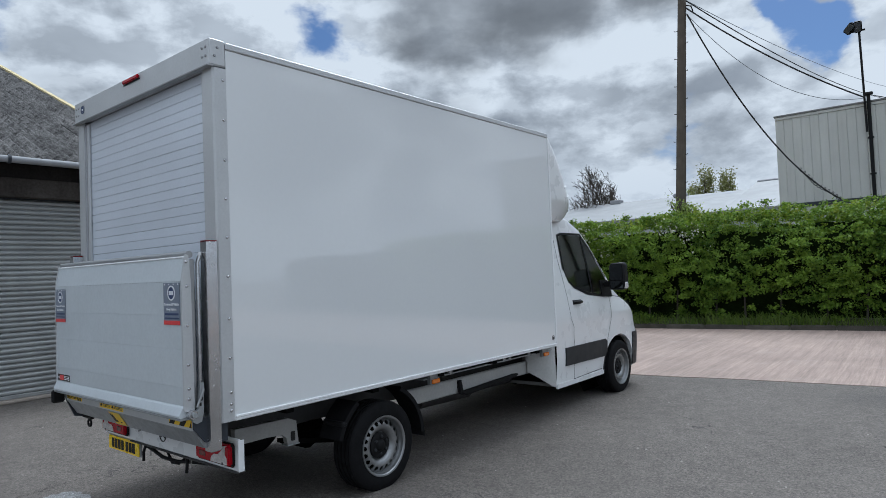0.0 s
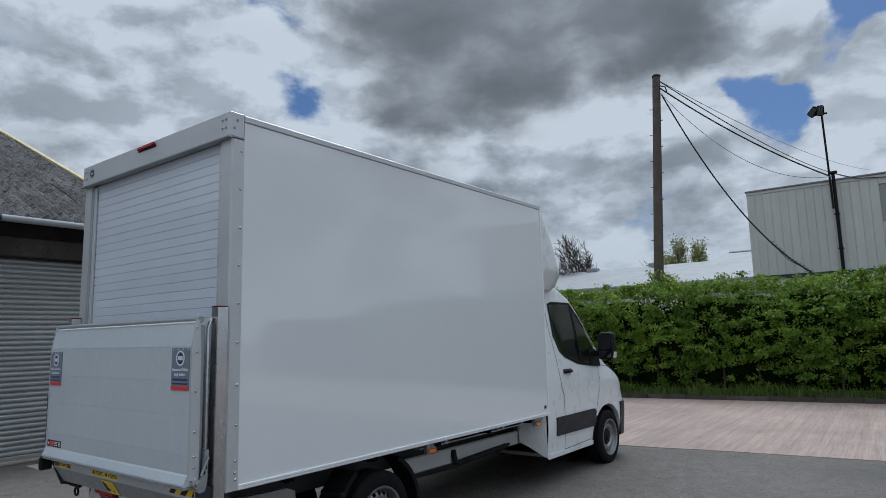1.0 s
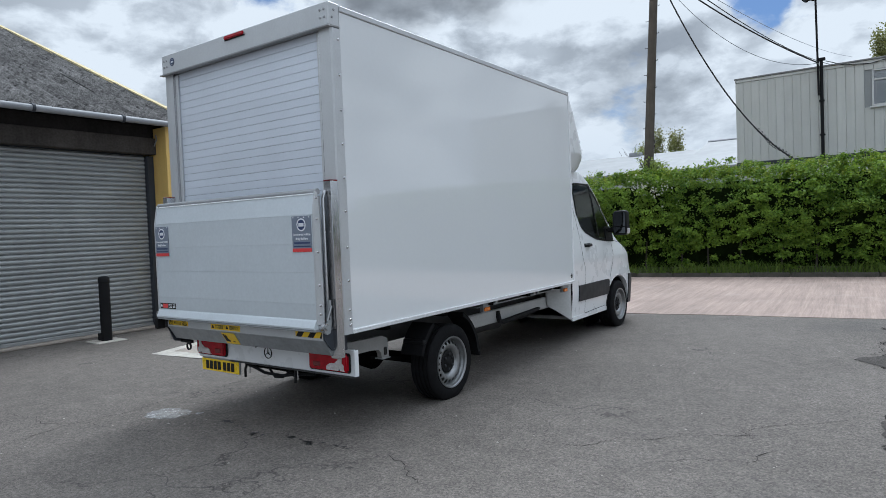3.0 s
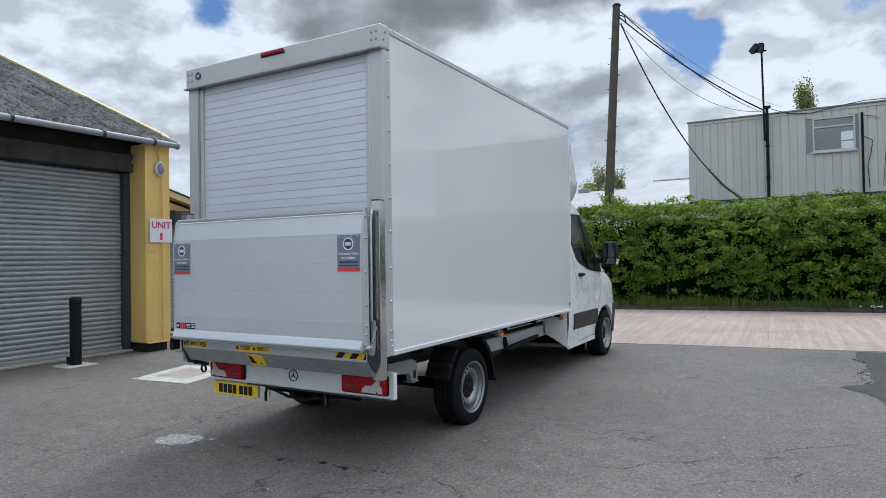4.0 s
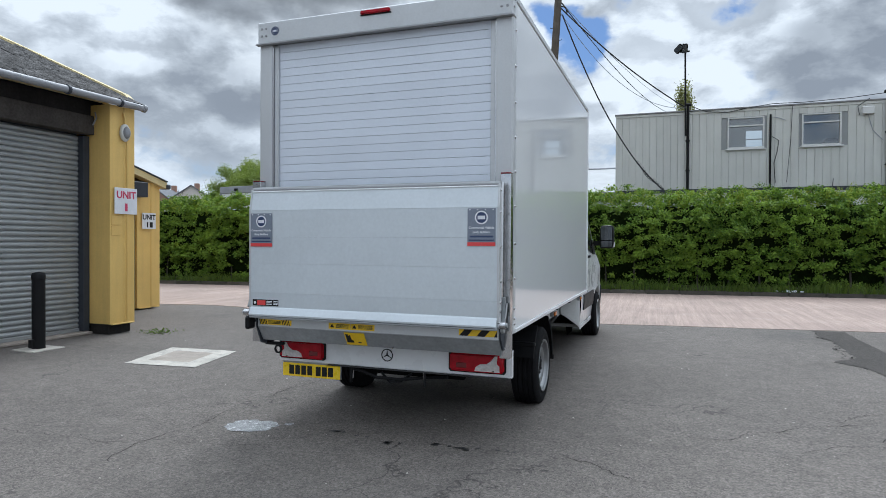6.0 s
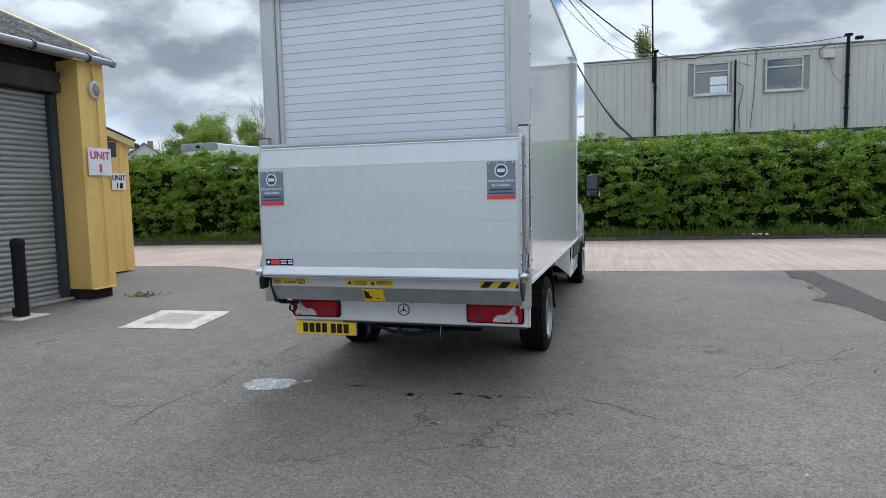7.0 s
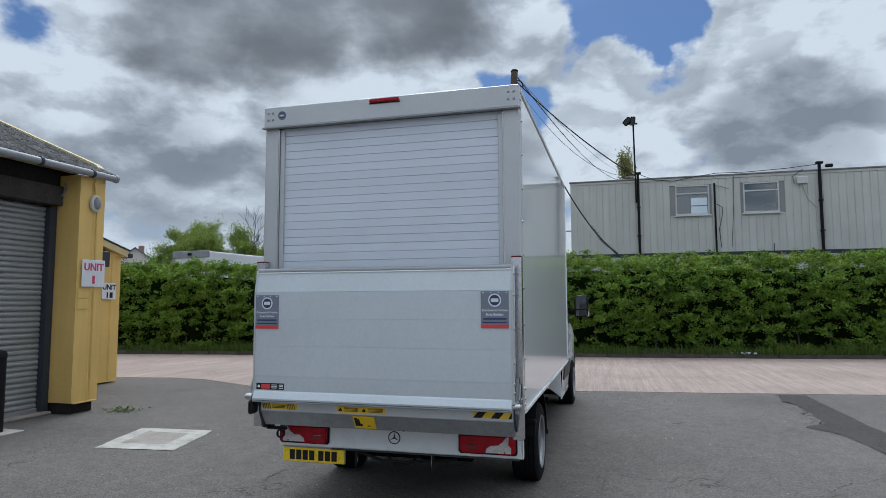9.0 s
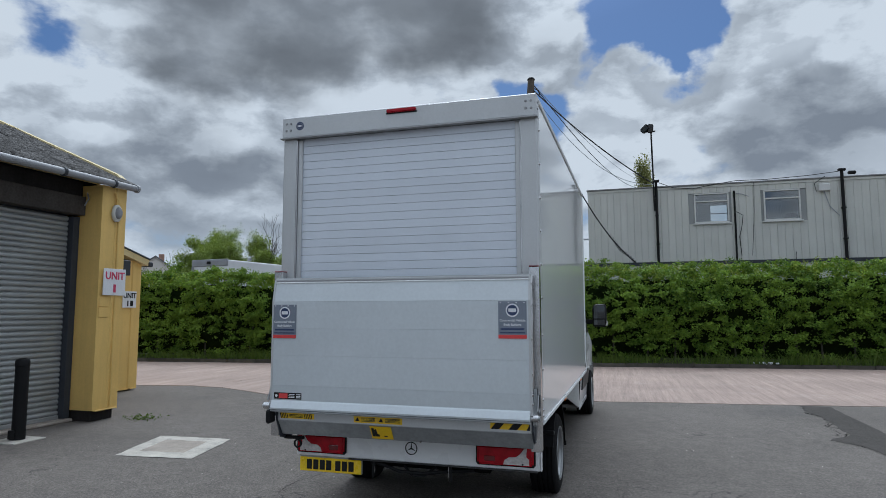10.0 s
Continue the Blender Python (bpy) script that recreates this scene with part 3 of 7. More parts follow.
def lettering(text, size, m, material, parent, name="lettering", deep=0.002):
    data = bpy.data.curves.new(name, "FONT")
    data.body, data.size, data.extrude = text, size, deep
    data.align_x, data.align_y = "CENTER", "CENTER"
    data.resolution_u = 3
    data.offset = size * 0.022
    holder = new(name, data)
    bpy.context.view_layer.update()
    mesh = bpy.data.meshes.new_from_object(holder.evaluated_get(bpy.context.evaluated_depsgraph_get()))
    bpy.data.objects.remove(holder)
    mesh.materials.clear()
    mesh.materials.append(material)
    return part(name, mesh, material, parent, m=m)


def many(name, verts, faces, material):
    mesh = bpy.data.meshes.new(name)
    verts, faces = np.asarray(verts, np.float32), np.asarray(faces, np.int32)
    mesh.vertices.add(len(verts))
    mesh.vertices.foreach_set("co", verts.ravel())
    mesh.loops.add(faces.size)
    mesh.loops.foreach_set("vertex_index", faces.ravel())
    mesh.polygons.add(len(faces))
    mesh.polygons.foreach_set("loop_start", np.arange(0, faces.size, faces.shape[1], dtype=np.int32))
    mesh.update(calc_edges=True)
    mesh.validate()
    mesh.materials.append(material)
    return mesh


def leaf_mesh(name, places, outward, sizes, material, rng, slim=0.55, fold=0.18, loose=0.8):
    """Many small folded leaves at places, leaning to outward."""
    count = len(places)
    normal = outward + rng.normal(0, loose, (count, 3))
    normal /= np.linalg.norm(normal, axis=1, keepdims=True) + 1e-9
    side = np.cross(normal, rng.normal(0, 1, (count, 3)))
    side /= np.linalg.norm(side, axis=1, keepdims=True) + 1e-9
    tip = np.cross(normal, side)
    s = sizes[:, None]
    v = np.empty((count, 4, 3))
    v[:, 0] = places - tip * s * 0.5
    v[:, 1] = places + side * s * slim * 0.5 + normal * s * fold
    v[:, 2] = places + tip * s * 0.5
    v[:, 3] = places - side * s * slim * 0.5 + normal * s * fold
    base = np.arange(count)[:, None] * 4
    faces = np.concatenate([base + (0, 1, 2), base + (0, 2, 3)], 0)
    return many(name, v.reshape(-1, 3), faces, material)


# ---- ground ----
def kerb_y(x):
    return 14.0 + 0.145 * x


def road_edge(x):
    """The near edge of the concrete road, where it meets the asphalt."""
    marks = ((-60, 6.4), (-8.8, 6.85), (-7.5, 7.08), (-6.6, 7.0), (-5.7, 6.6), (-5.0, 6.25), (-3.5, 6.45), (0.7, 7.05), (5.6, 7.82), (60, 13.8))
    for (a, ya), (b, yb) in zip(marks, marks[1:]):
        if a <= x <= b:
            return ya + (yb - ya) * (x - a) / (b - a)
    return 7.0


ground = sheet(lambda x, y: (x, y, 0.0), [-900, -120, -40, -20, 0, 20, 40, 120, 900], [-900, -120, -40, -20, 0, 20, 40, 120, 900])
solo("ground", ground, ASPHALT, "worn grey asphalt yard with hairline cracks and dusty patches", "ground", "structure")


def concrete_road():
    road = thing("concrete_road", "pinkish brushed concrete road in large slabs beside a hedge", "road", (0, 10, 0), kind="structure")
    joints = [-42, -33, -24, -15.4, -7.2, 7.6, 16.2, 25, 34, 42]
    for a, b in zip(joints, joints[1:]):
        bm = bmesh.new()
        near, far = [], []
        for x in ticks(a + 0.006, b - 0.006, 28):
            rag = 0.035 * noise.noise(Vector((x * 3.1, 0.3, 0))) + 0.02 * noise.noise(Vector((x * 11, 2.3, 0)))
            near.append(bm.verts.new((x, road_edge(x) + rag, 0.008)))
            far.append(bm.verts.new((x + 0.9 * (1 if x > -3 else 1), kerb_y(x + 0.9) + 0.05, 0.008)))
        for k in range(len(near) - 1):
            bm.faces.new((near[k], near[k + 1], far[k + 1], far[k]))
        drop = bmesh.ops.extrude_face_region(bm, geom=list(bm.faces))
        for v in drop["geom"]:
            if isinstance(v, bmesh.types.BMVert):
                v.co.z = -0.03
        part("slab", bm, CONCRETE, road)
    return road


concrete_road()


def stain(name, outline, z, material, label, category, seed, ragged=0.18):
    """A thin patch on the ground; outline is (centre, half sizes, turn)."""
    (cx, cy), (rx, ry), turn = outline
    bm = bmesh.new()
    ring = []
    for k in range(40):
        a = 2 * math.pi * k / 40
        r = 1 + ragged * 2.2 * noise.noise(Vector((math.cos(a) * 1.4 + seed, math.sin(a) * 1.4, seed))) + ragged * noise.noise(Vector((math.cos(a) * 4 + seed, math.sin(a) * 4, 1)))
        x, y = rx * r * math.cos(a), ry * r * math.sin(a)
        c, s = math.cos(radians(turn)), math.sin(radians(turn))
        ring.append(bm.verts.new((cx + x * c - y * s, cy + x * s + y * c, z)))
    bm.faces.new(ring)
    return solo(name, bm, material, label, category, "structure")


stain("spill", ((-0.99, -0.16), (0.20, 0.155), 15), 0.004, SPILL, "shiny wet patch on the asphalt", "spill", 1.7)
stain("spill", ((-0.73, -0.03), (0.04, 0.03), 0), 0.004, SPILL, "small shiny splash on the asphalt", "spill", 4.1)
for x, y, rx, ry, seed in ((-0.26, -0.06, 0.07, 0.025, 2.0), (0.19, -0.16, 0.05, 0.03, 3.3), (0.55, -0.08, 0.06, 0.02, 5.1), (0.76, -0.09, 0.07, 0.02, 6.0), (1.0, -0.06, 0.04, 0.015, 7.7), (-0.05, -0.1, 0.03, 0.014, 9.1)):
    for k in range(3):
        dx, dy = 0.09 * noise.noise(Vector((seed, k * 1.7, 0))), 0.05 * noise.noise(Vector((k * 1.3, seed, 2)))
        stain("oil_stain", ((x + dx + 0.05 * (k - 1), y + dy), (rx * (0.55 - 0.13 * k), ry * (0.75 - 0.15 * k)), 8 + 20 * k), 0.004, OIL, "small dark oil drip on the asphalt", "stain", seed + k, 0.45)


def ground_crack(points, seed, wide=0.0038):
    """A broken hairline crack through a few way points."""
    rng = random.Random(seed)
    path = []
    for (xa, ya), (xb, yb) in zip(points, points[1:]):
        steps = max(4, int(math.hypot(xb - xa, yb - ya) / 0.035))
        for k in range(steps):
            t = k / steps
            px, py = xa + (xb - xa) * t, ya + (yb - ya) * t
            wob = Vector((noise.noise(Vector((px * 2.6, py * 2.6, seed))), noise.noise(Vector((px * 2.6, py * 2.6, seed + 9.0))), 0)) * 0.13
            path.append(Vector((px + wob.x + rng.gauss(0, 0.011), py + wob.y + rng.gauss(0, 0.011), 0.003)))
    bm = bmesh.new()
    for a, b in zip(path, path[1:]):
        gap = noise.noise(Vector((a.x * 3.1 + seed, a.y * 3.1, 0)))
        if gap < -0.22:
            continue
        w = wide * (0.55 + 0.8 * rng.random()) * (1 + gap)
        d = (b - a).normalized()
        s = Vector((-d.y, d.x, 0)) * w / 2
        e = d * 0.006
        bm.faces.new([bm.verts.new(v) for v in (a - s - e, b - s * 0.8 + e, b + s * 0.8 + e, a + s - e)])
    return solo("ground_crack", bm, CRACK, "thin broken crack in the asphalt", "crack", "structure")


ground_crack([(-1.37, -1.1), (-1.40, -0.53), (-1.41, -0.17), (-1.40, 0.19), (-1.29, 0.45), (-1.41, 1.07), (-1.37, 1.45), (-1.31, 1.74)], 1)
ground_crack([(-2.75, -0.95), (-2.31, -0.91), (-1.83, -0.86), (-1.27, -0.69), (-0.85, -0.64), (-0.62, -0.61), (-0.54, -0.42)], 2, 0.003)
ground_crack([(2.21, 0.66), (2.48, 0.84), (2.84, 1.21), (3.11, 1.41), (3.50, 1.74), (4.1, 2.3)], 3)
ground_crack([(2.98, 0.73), (3.27, 0.93), (3.40, 0.96), (3.68, 1.23)], 4)
ground_crack([(1.45, 0.02), (1.59, -0.09), (1.74, -0.24), (1.84, -0.28), (2.0, -0.32)], 5, 0.0045)
ground_crack([(-2.5, 1.4), (-2.31, 1.47), (-2.13, 1.62), (-1.78, 1.61), (-1.5, 1.7)], 6, 0.003)
ground_crack([(1.9, -0.95), (2.1, -0.85), (2.25, -0.9), (2.5, -0.75)], 8, 0.003)


def grit():
    """Loose pale chips on the asphalt."""
    rng = random.Random(12)
    bm = bmesh.new()
    for k in range(130):
        x, y = rng.uniform(-4.5, 4.2), rng.uniform(-1.6, 5.5)
        r = rng.uniform(0.004, 0.011)
        ring = [bm.verts.new((x + r * rng.uniform(0.6, 1.3) * math.cos(a), y + r * rng.uniform(0.6, 1.3) * math.sin(a), 0.001)) for a in (0.2, 1.6, 2.9, 4.4)]
        top = bm.verts.new((x, y, r * 0.9))
        for i in range(4):
            bm.faces.new((ring[i], ring[(i + 1) % 4], top))
    solo("grit", bm, PAD, "loose pale chips of stone on the asphalt", "grit", "stuff")


grit()


def repair_strip():
    """The dark trench repair that runs out from the concrete road."""
    bm = bmesh.new()
    left, right = [], []
    for k in range(61):
        y = 7.52 - 6.2 * k / 60
        bulge = 0.34 * math.exp(-((y - 4.55) / 0.24) ** 2) + 0.12 * math.exp(-((y - 2.2) / 0.3) ** 2) - 0.06 * math.exp(-((y - 3.3) / 0.35) ** 2)
        rag = 0.06 * noise.noise(Vector((y * 2.3, 0.5, 0))) + 0.03 * noise.noise(Vector((y * 9, 4.5, 0)))
        left.append(bm.verts.new((4.24 - bulge + rag, y, 0.004)))
        right.append(bm.verts.new((4.68 + 0.03 * noise.noise(Vector((y * 4, 9.5, 0))) + 0.04 * (7.5 - y) / 3, y + 0.02 * (k == 0), 0.004)))
    for k in range(60):
        bm.faces.new((left[k], right[k], right[k + 1], left[k + 1]))
    edge = [(v.co.x, v.co.y) for v in left[2::3]]
    ground_crack(edge, 15, 0.02)
    ground_crack([(x + 0.12 * math.sin(y * 2.1), y) for x, y in edge[3:9]], 17, 0.008)
    solo("trench_repair", bm, ASPHALT_PATCH, "darker asphalt trench repair with ragged edges", "road repair", "structure")


repair_strip()


def concrete_pad():
    """The pale square frame let into the asphalt."""
    pad = thing("concrete_pad", "pale square concrete surround set in asphalt with darker infill", "concrete pad", (-3.56, 1.93, 0), kind="structure")
    corners = [Vector(c) for c in ((-4.18, 2.41), (-3.20, 2.48), (-2.96, 1.46), (-3.90, 1.355))]
    mid = sum(corners, Vector((0, 0))) / 4
    bm = bmesh.new()
    outer, inner = [], []
    for i in range(4):
        for k in range(8):
            p = corners[i].lerp(corners[(i + 1) % 4], k / 8)
            rag = 0.02 * noise.noise(Vector((p.x * 6, p.y * 6, 3)))
            outer.append(bm.verts.new((p.x + rag, p.y + rag, 0.006)))
            q = mid + (p - mid) * (0.58 + rag)
            inner.append(bm.verts.new((q.x - 0.03, q.y + 0.02, 0.006)))
    for k in range(32):
        bm.faces.new((outer[k], outer[(k + 1) % 32], inner[(k + 1) % 32], inner[k]))
    part("surround", bm, PAD, pad)
    bm = bmesh.new()
    bm.faces.new([bm.verts.new((mid.x - 0.03 + (c.x - mid.x) * 0.59, mid.y + 0.02 + (c.y - mid.y) * 0.59, 0.004)) for c in corners])
    part("infill", bm, PAD_INNER, pad, "grey mortar infill")


concrete_pad()


# ---- kerb, verge and hedge ----
def kerb_line():
    row = thing("kerb", "grimy grey concrete kerb along the road", "kerb", (0, 14, 0), kind="structure")
    turn = math.atan(0.145)
    length = 0.92
    mesh = finish(box(-length / 2 + 0.006, length / 2 - 0.006, 0, 0.13, -0.05, 0.11, 0.02, steps=2), "kerb_stone", KERB)
    for k in range(-34, 30):
        x = k * length * math.cos(turn)
        wob = 0.008 * noise.noise(Vector((k * 1.7, 0, 0)))
        part("kerb_stone", mesh, KERB, row, m=pose(x, kerb_y(x) + wob, wob, 0, 0, math.degrees(turn)))


kerb_line()


def verge():
    def at(x, v):
        y = kerb_y(x) + 0.12 + v * 1.6
        return (x, y, 0.085 + 0.10 * v + 0.05 * noise.noise(Vector((x * 1.3, y * 1.3, 0))))
    bank = solo("verge", sheet(at, ticks(-32, 28, 240), ticks(0, 1, 8)), SOIL, "narrow soil and grass verge behind the kerb", "verge", "structure", True)
    rng = np.random.default_rng(11)
    count = 15000
    x = rng.uniform(-22, 16, count)
    thicket = np.array([noise.noise(Vector((v * 0.55, 3.0, 0))) for v in x])
    keep = rng.uniform(0, 1, count) < 0.35 + 0.9 * (thicket + 0.3).clip(0, 1)
    x = x[keep]
    count = len(x)
    d = rng.uniform(0.0, 1.0, count) ** 1.3
    y = kerb_y(x) + 0.1 + d * 0.9
    h = rng.uniform(0.10, 0.34, count) * (1 + 0.9 * thicket[keep].clip(0, 1))
    lean = rng.normal(0, 0.09, (count, 2))
    lean[:, 1] -= 0.04
    a = rng.uniform(0, np.pi, count)
    wide = rng.uniform(0.006, 0.014, count)
    z = np.full(count, 0.08)
    root = np.stack([x, y, z], 1)
    offs = np.stack([np.cos(a) * wide, np.sin(a) * wide, 0 * a], 1)
    midp = root + np.stack([lean[:, 0] * 0.4, lean[:, 1] * 0.4, h * 0.6], 1)
    tip = root + np.stack([lean[:, 0] * 1.4, lean[:, 1] * 1.4, h], 1)
    v = np.stack([root - offs, root + offs, midp + offs * 0.7, midp - offs * 0.7, tip], 1).reshape(-1, 3)
    b = np.arange(count)[:, None] * 5
    faces = np.concatenate([b + (0, 1, 2), b + (0, 2, 3), b + (3, 2, 4)], 0)
    tagged(new("grass", many("grass", v, faces, GRASS)), "rough tufts of grass and weeds along the kerb", "grass", kind="stuff")


verge()


def hedge_top(x):
    return 2.84 + 0.008 * x + 0.09 * noise.noise(Vector((x * 0.45, 7.0, 0))) + 0.06 * noise.noise(Vector((x * 1.7, 2.0, 0)))


def hedge_skin(x, v, inset=0.0):
    """The hedge's outside: v runs from the front foot (0) over the top (0.72) to the back edge (1)."""
    top = hedge_top(x) - inset
    if v < 0.72:
        h = v / 0.72
        z = 0.18 + (top - 0.18) * h
        out = 0.95 - 0.22 * math.sin(h * 2.6) + 0.30 * max(0.0, h - 0.82) / 0.18
    else:
        h = (v - 0.72) / 0.28
        z = top - 0.10 * h * h
        out = 1.25 + 1.1 * h
    lump = 0.20 * noise.noise(Vector((x * 0.9, z * 0.9, 1.0))) + 0.16 * noise.noise(Vector((x * 2.3, z * 2.6, 4.0))) + 0.12 * noise.noise(Vector((x * 5.2, z * 6.0, 9.0)))
    return Vector((x, kerb_y(x) + out + inset - lump, z + (0.35 * lump if v >= 0.66 else 0)))


def hedge():
    row = thing("hedge", "tall dense green hedge with some white blossom behind a kerb", "hedge", (0, 15, 0))
    # a lumpy sheet behind the leaves; its colour paints the shade seen through gaps
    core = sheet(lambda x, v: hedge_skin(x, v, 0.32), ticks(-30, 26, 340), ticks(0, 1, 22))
    part("core", core, HEDGE_CORE, row, "near-black sheet painted as the shade inside the hedge", True)
    rng = np.random.default_rng(5)
    # boughs, each a lump of sprigs on its upper and outer side; missing in places, so that the dark inside shows
    count = 7600
    x, v = rng.uniform(-23, 17, count), rng.uniform(0.0, 1, count) ** 0.92
    thin = np.array([0.6 * noise.noise(Vector((a * 0.9, b * 3.2, 8.0))) + 0.5 * noise.noise(Vector((a * 2.7, b * 10.0, 3.0))) for a, b in zip(x, v)])
    keep = rng.uniform(0, 1, count) < np.where(v < 0.14, 0.45 + 1.2 * thin, 0.84 + 1.1 * thin)
    x, v = x[keep], v[keep]
    wide = rng.uniform(0.05, 0.15, len(x))
    deep = rng.normal(0.06, 0.11, len(x)).clip(-0.16, 0.30)
    centre = np.array([hedge_skin(a, b, c) for a, b, c in zip(x, v, deep)])
    face = np.where((v < 0.68)[:, None], np.array([-0.05, -0.85, 0.60]), np.array([0, -0.25, 1.0]))
    pick = np.repeat(np.arange(len(x)), (9.5 * (wide / 0.12) ** 2).astype(int))
    way = rng.normal(0, 0.62, (len(pick), 3)) + face[pick]
    way /= np.linalg.norm(way, axis=1, keepdims=True)
    tuft = centre[pick] + way * (wide[pick] * rng.uniform(0.55, 1.1, len(pick)))[:, None] * np.array([1.35, 0.9, 0.55])
    each = 8
    leaf = np.repeat(np.arange(len(pick)), each)
    pts = tuft[leaf] + rng.normal(0, 1, (len(leaf), 3)) * np.array([0.055, 0.05, 0.04])
    sizes = rng.uniform(0.04, 0.092, len(leaf))
    outward = way[leaf] * 0.75 + np.array([0, -0.1, 0.5])
    tagged(part("foliage", leaf_mesh("foliage", pts, outward, sizes, LEAF_HEDGE, rng, 0.68, 0.15, 0.62), LEAF_HEDGE, row), kind="stuff")
    # fresh shoots that stand up from the top
    count = 2600
    x, v = rng.uniform(-23, 17, count), rng.uniform(0.60, 0.95, count)
    foot = np.array([hedge_skin(a, b, 0.05) for a, b in zip(x, v)])
    rise = rng.uniform(0.06, 0.30, count) * (0.6 + 0.8 * (np.array([noise.noise(Vector((a * 1.4, 5.0, 0))) for a in x]) + 0.35).clip(0, 1))
    lean = rng.normal(0, 0.3, (count, 2))
    pick = np.repeat(np.arange(count), 11)
    t = rng.uniform(0.0, 1.0, len(pick))
    pts = foot[pick] + np.stack([lean[pick, 0] * rise[pick] * t, lean[pick, 1] * rise[pick] * t, rise[pick] * t], 1) + rng.normal(0, 0.022, (len(pick), 3))
    outward = np.tile(np.array([0, -0.35, 0.9]), (len(pick), 1))
    tagged(part("fresh_growth", leaf_mesh("fresh_growth", pts, outward, rng.uniform(0.035, 0.075, len(pick)), LEAF_YOUNG, rng, 0.6, 0.15, 0.7), LEAF_YOUNG, row, "pale fresh shoots"), kind="stuff")
    # blossom in drifts
    count = 9000
    x, v = rng.uniform(-9, 12, count), rng.uniform(0.40, 0.70, count)
    drift = np.array([noise.noise(Vector((a * 0.7, b * 4.0, 21.0))) for a, b in zip(x, v)]) + 0.55 * np.exp(-((x + 3.2) / 1.6) ** 2)
    keep = rng.uniform(0, 1, count) < ((drift - 0.40) * 1.5).clip(0, 0.5)
    x, v = x[keep], v[keep]
    pts = np.array([hedge_skin(a, b, -0.08) for a, b in zip(x, v)])
    outward = np.tile(np.array([0, -0.8, 0.6]), (len(x), 1))
    tagged(part("blossom", leaf_mesh("blossom", pts, outward, rng.uniform(0.035, 0.075, len(x)), BLOSSOM, rng, 0.9), BLOSSOM, row, "small white flowers"), kind="stuff")
    # stems that show near the foot
    for k in range(46):
        x = -21 + k * 0.82 + 0.3 * noise.noise(Vector((k * 3.1, 0, 0)))
        y = kerb_y(x) + 1.02
        lean = 0.25 * noise.noise(Vector((k * 1.3, 5, 0)))
        part("stem", tube([(x, y, 0.1), (x + lean * 0.5, y + 0.05, 0.6), (x + lean, y + 0.2, 1.3)], [0.03, 0.024, 0.016], 6), BARK, row)


hedge()


def litter():
    heap = thing("litter", "small heap of pale dry litter on the kerb", "litter", (5.1, 15.0, 0.1))
    rng = random.Random(4)
    for k in range(16):
        x, y = 5.1 + rng.gauss(0, 0.16), 14.98 + rng.gauss(0, 0.06)
        s = rng.uniform(0.02, 0.06)
        bm = box(-s, s, -s * 0.7, s * 0.7, -s * 0.4, s * 0.5, s * 0.3)
        part("scrap", bm, SIGN_WHITE if k % 3 else SOIL, heap, m=pose(x, y, 0.115 + s * 0.35, rng.uniform(-20, 20), rng.uniform(-20, 20), rng.uniform(0, 180)))


litter()


# ---- the yellow unit with its roller shutter ----
WALL_X, SHUT_X, PIER_Y, END_Y = -5.87, -6.34, 2.94, 3.40
EAVE_X, EAVE_Z, PITCH = -5.80, 3.53, 0.430


def wavy(y, amp=0.034, step=0.146):
    return amp * math.cos(2 * math.pi * y / step)


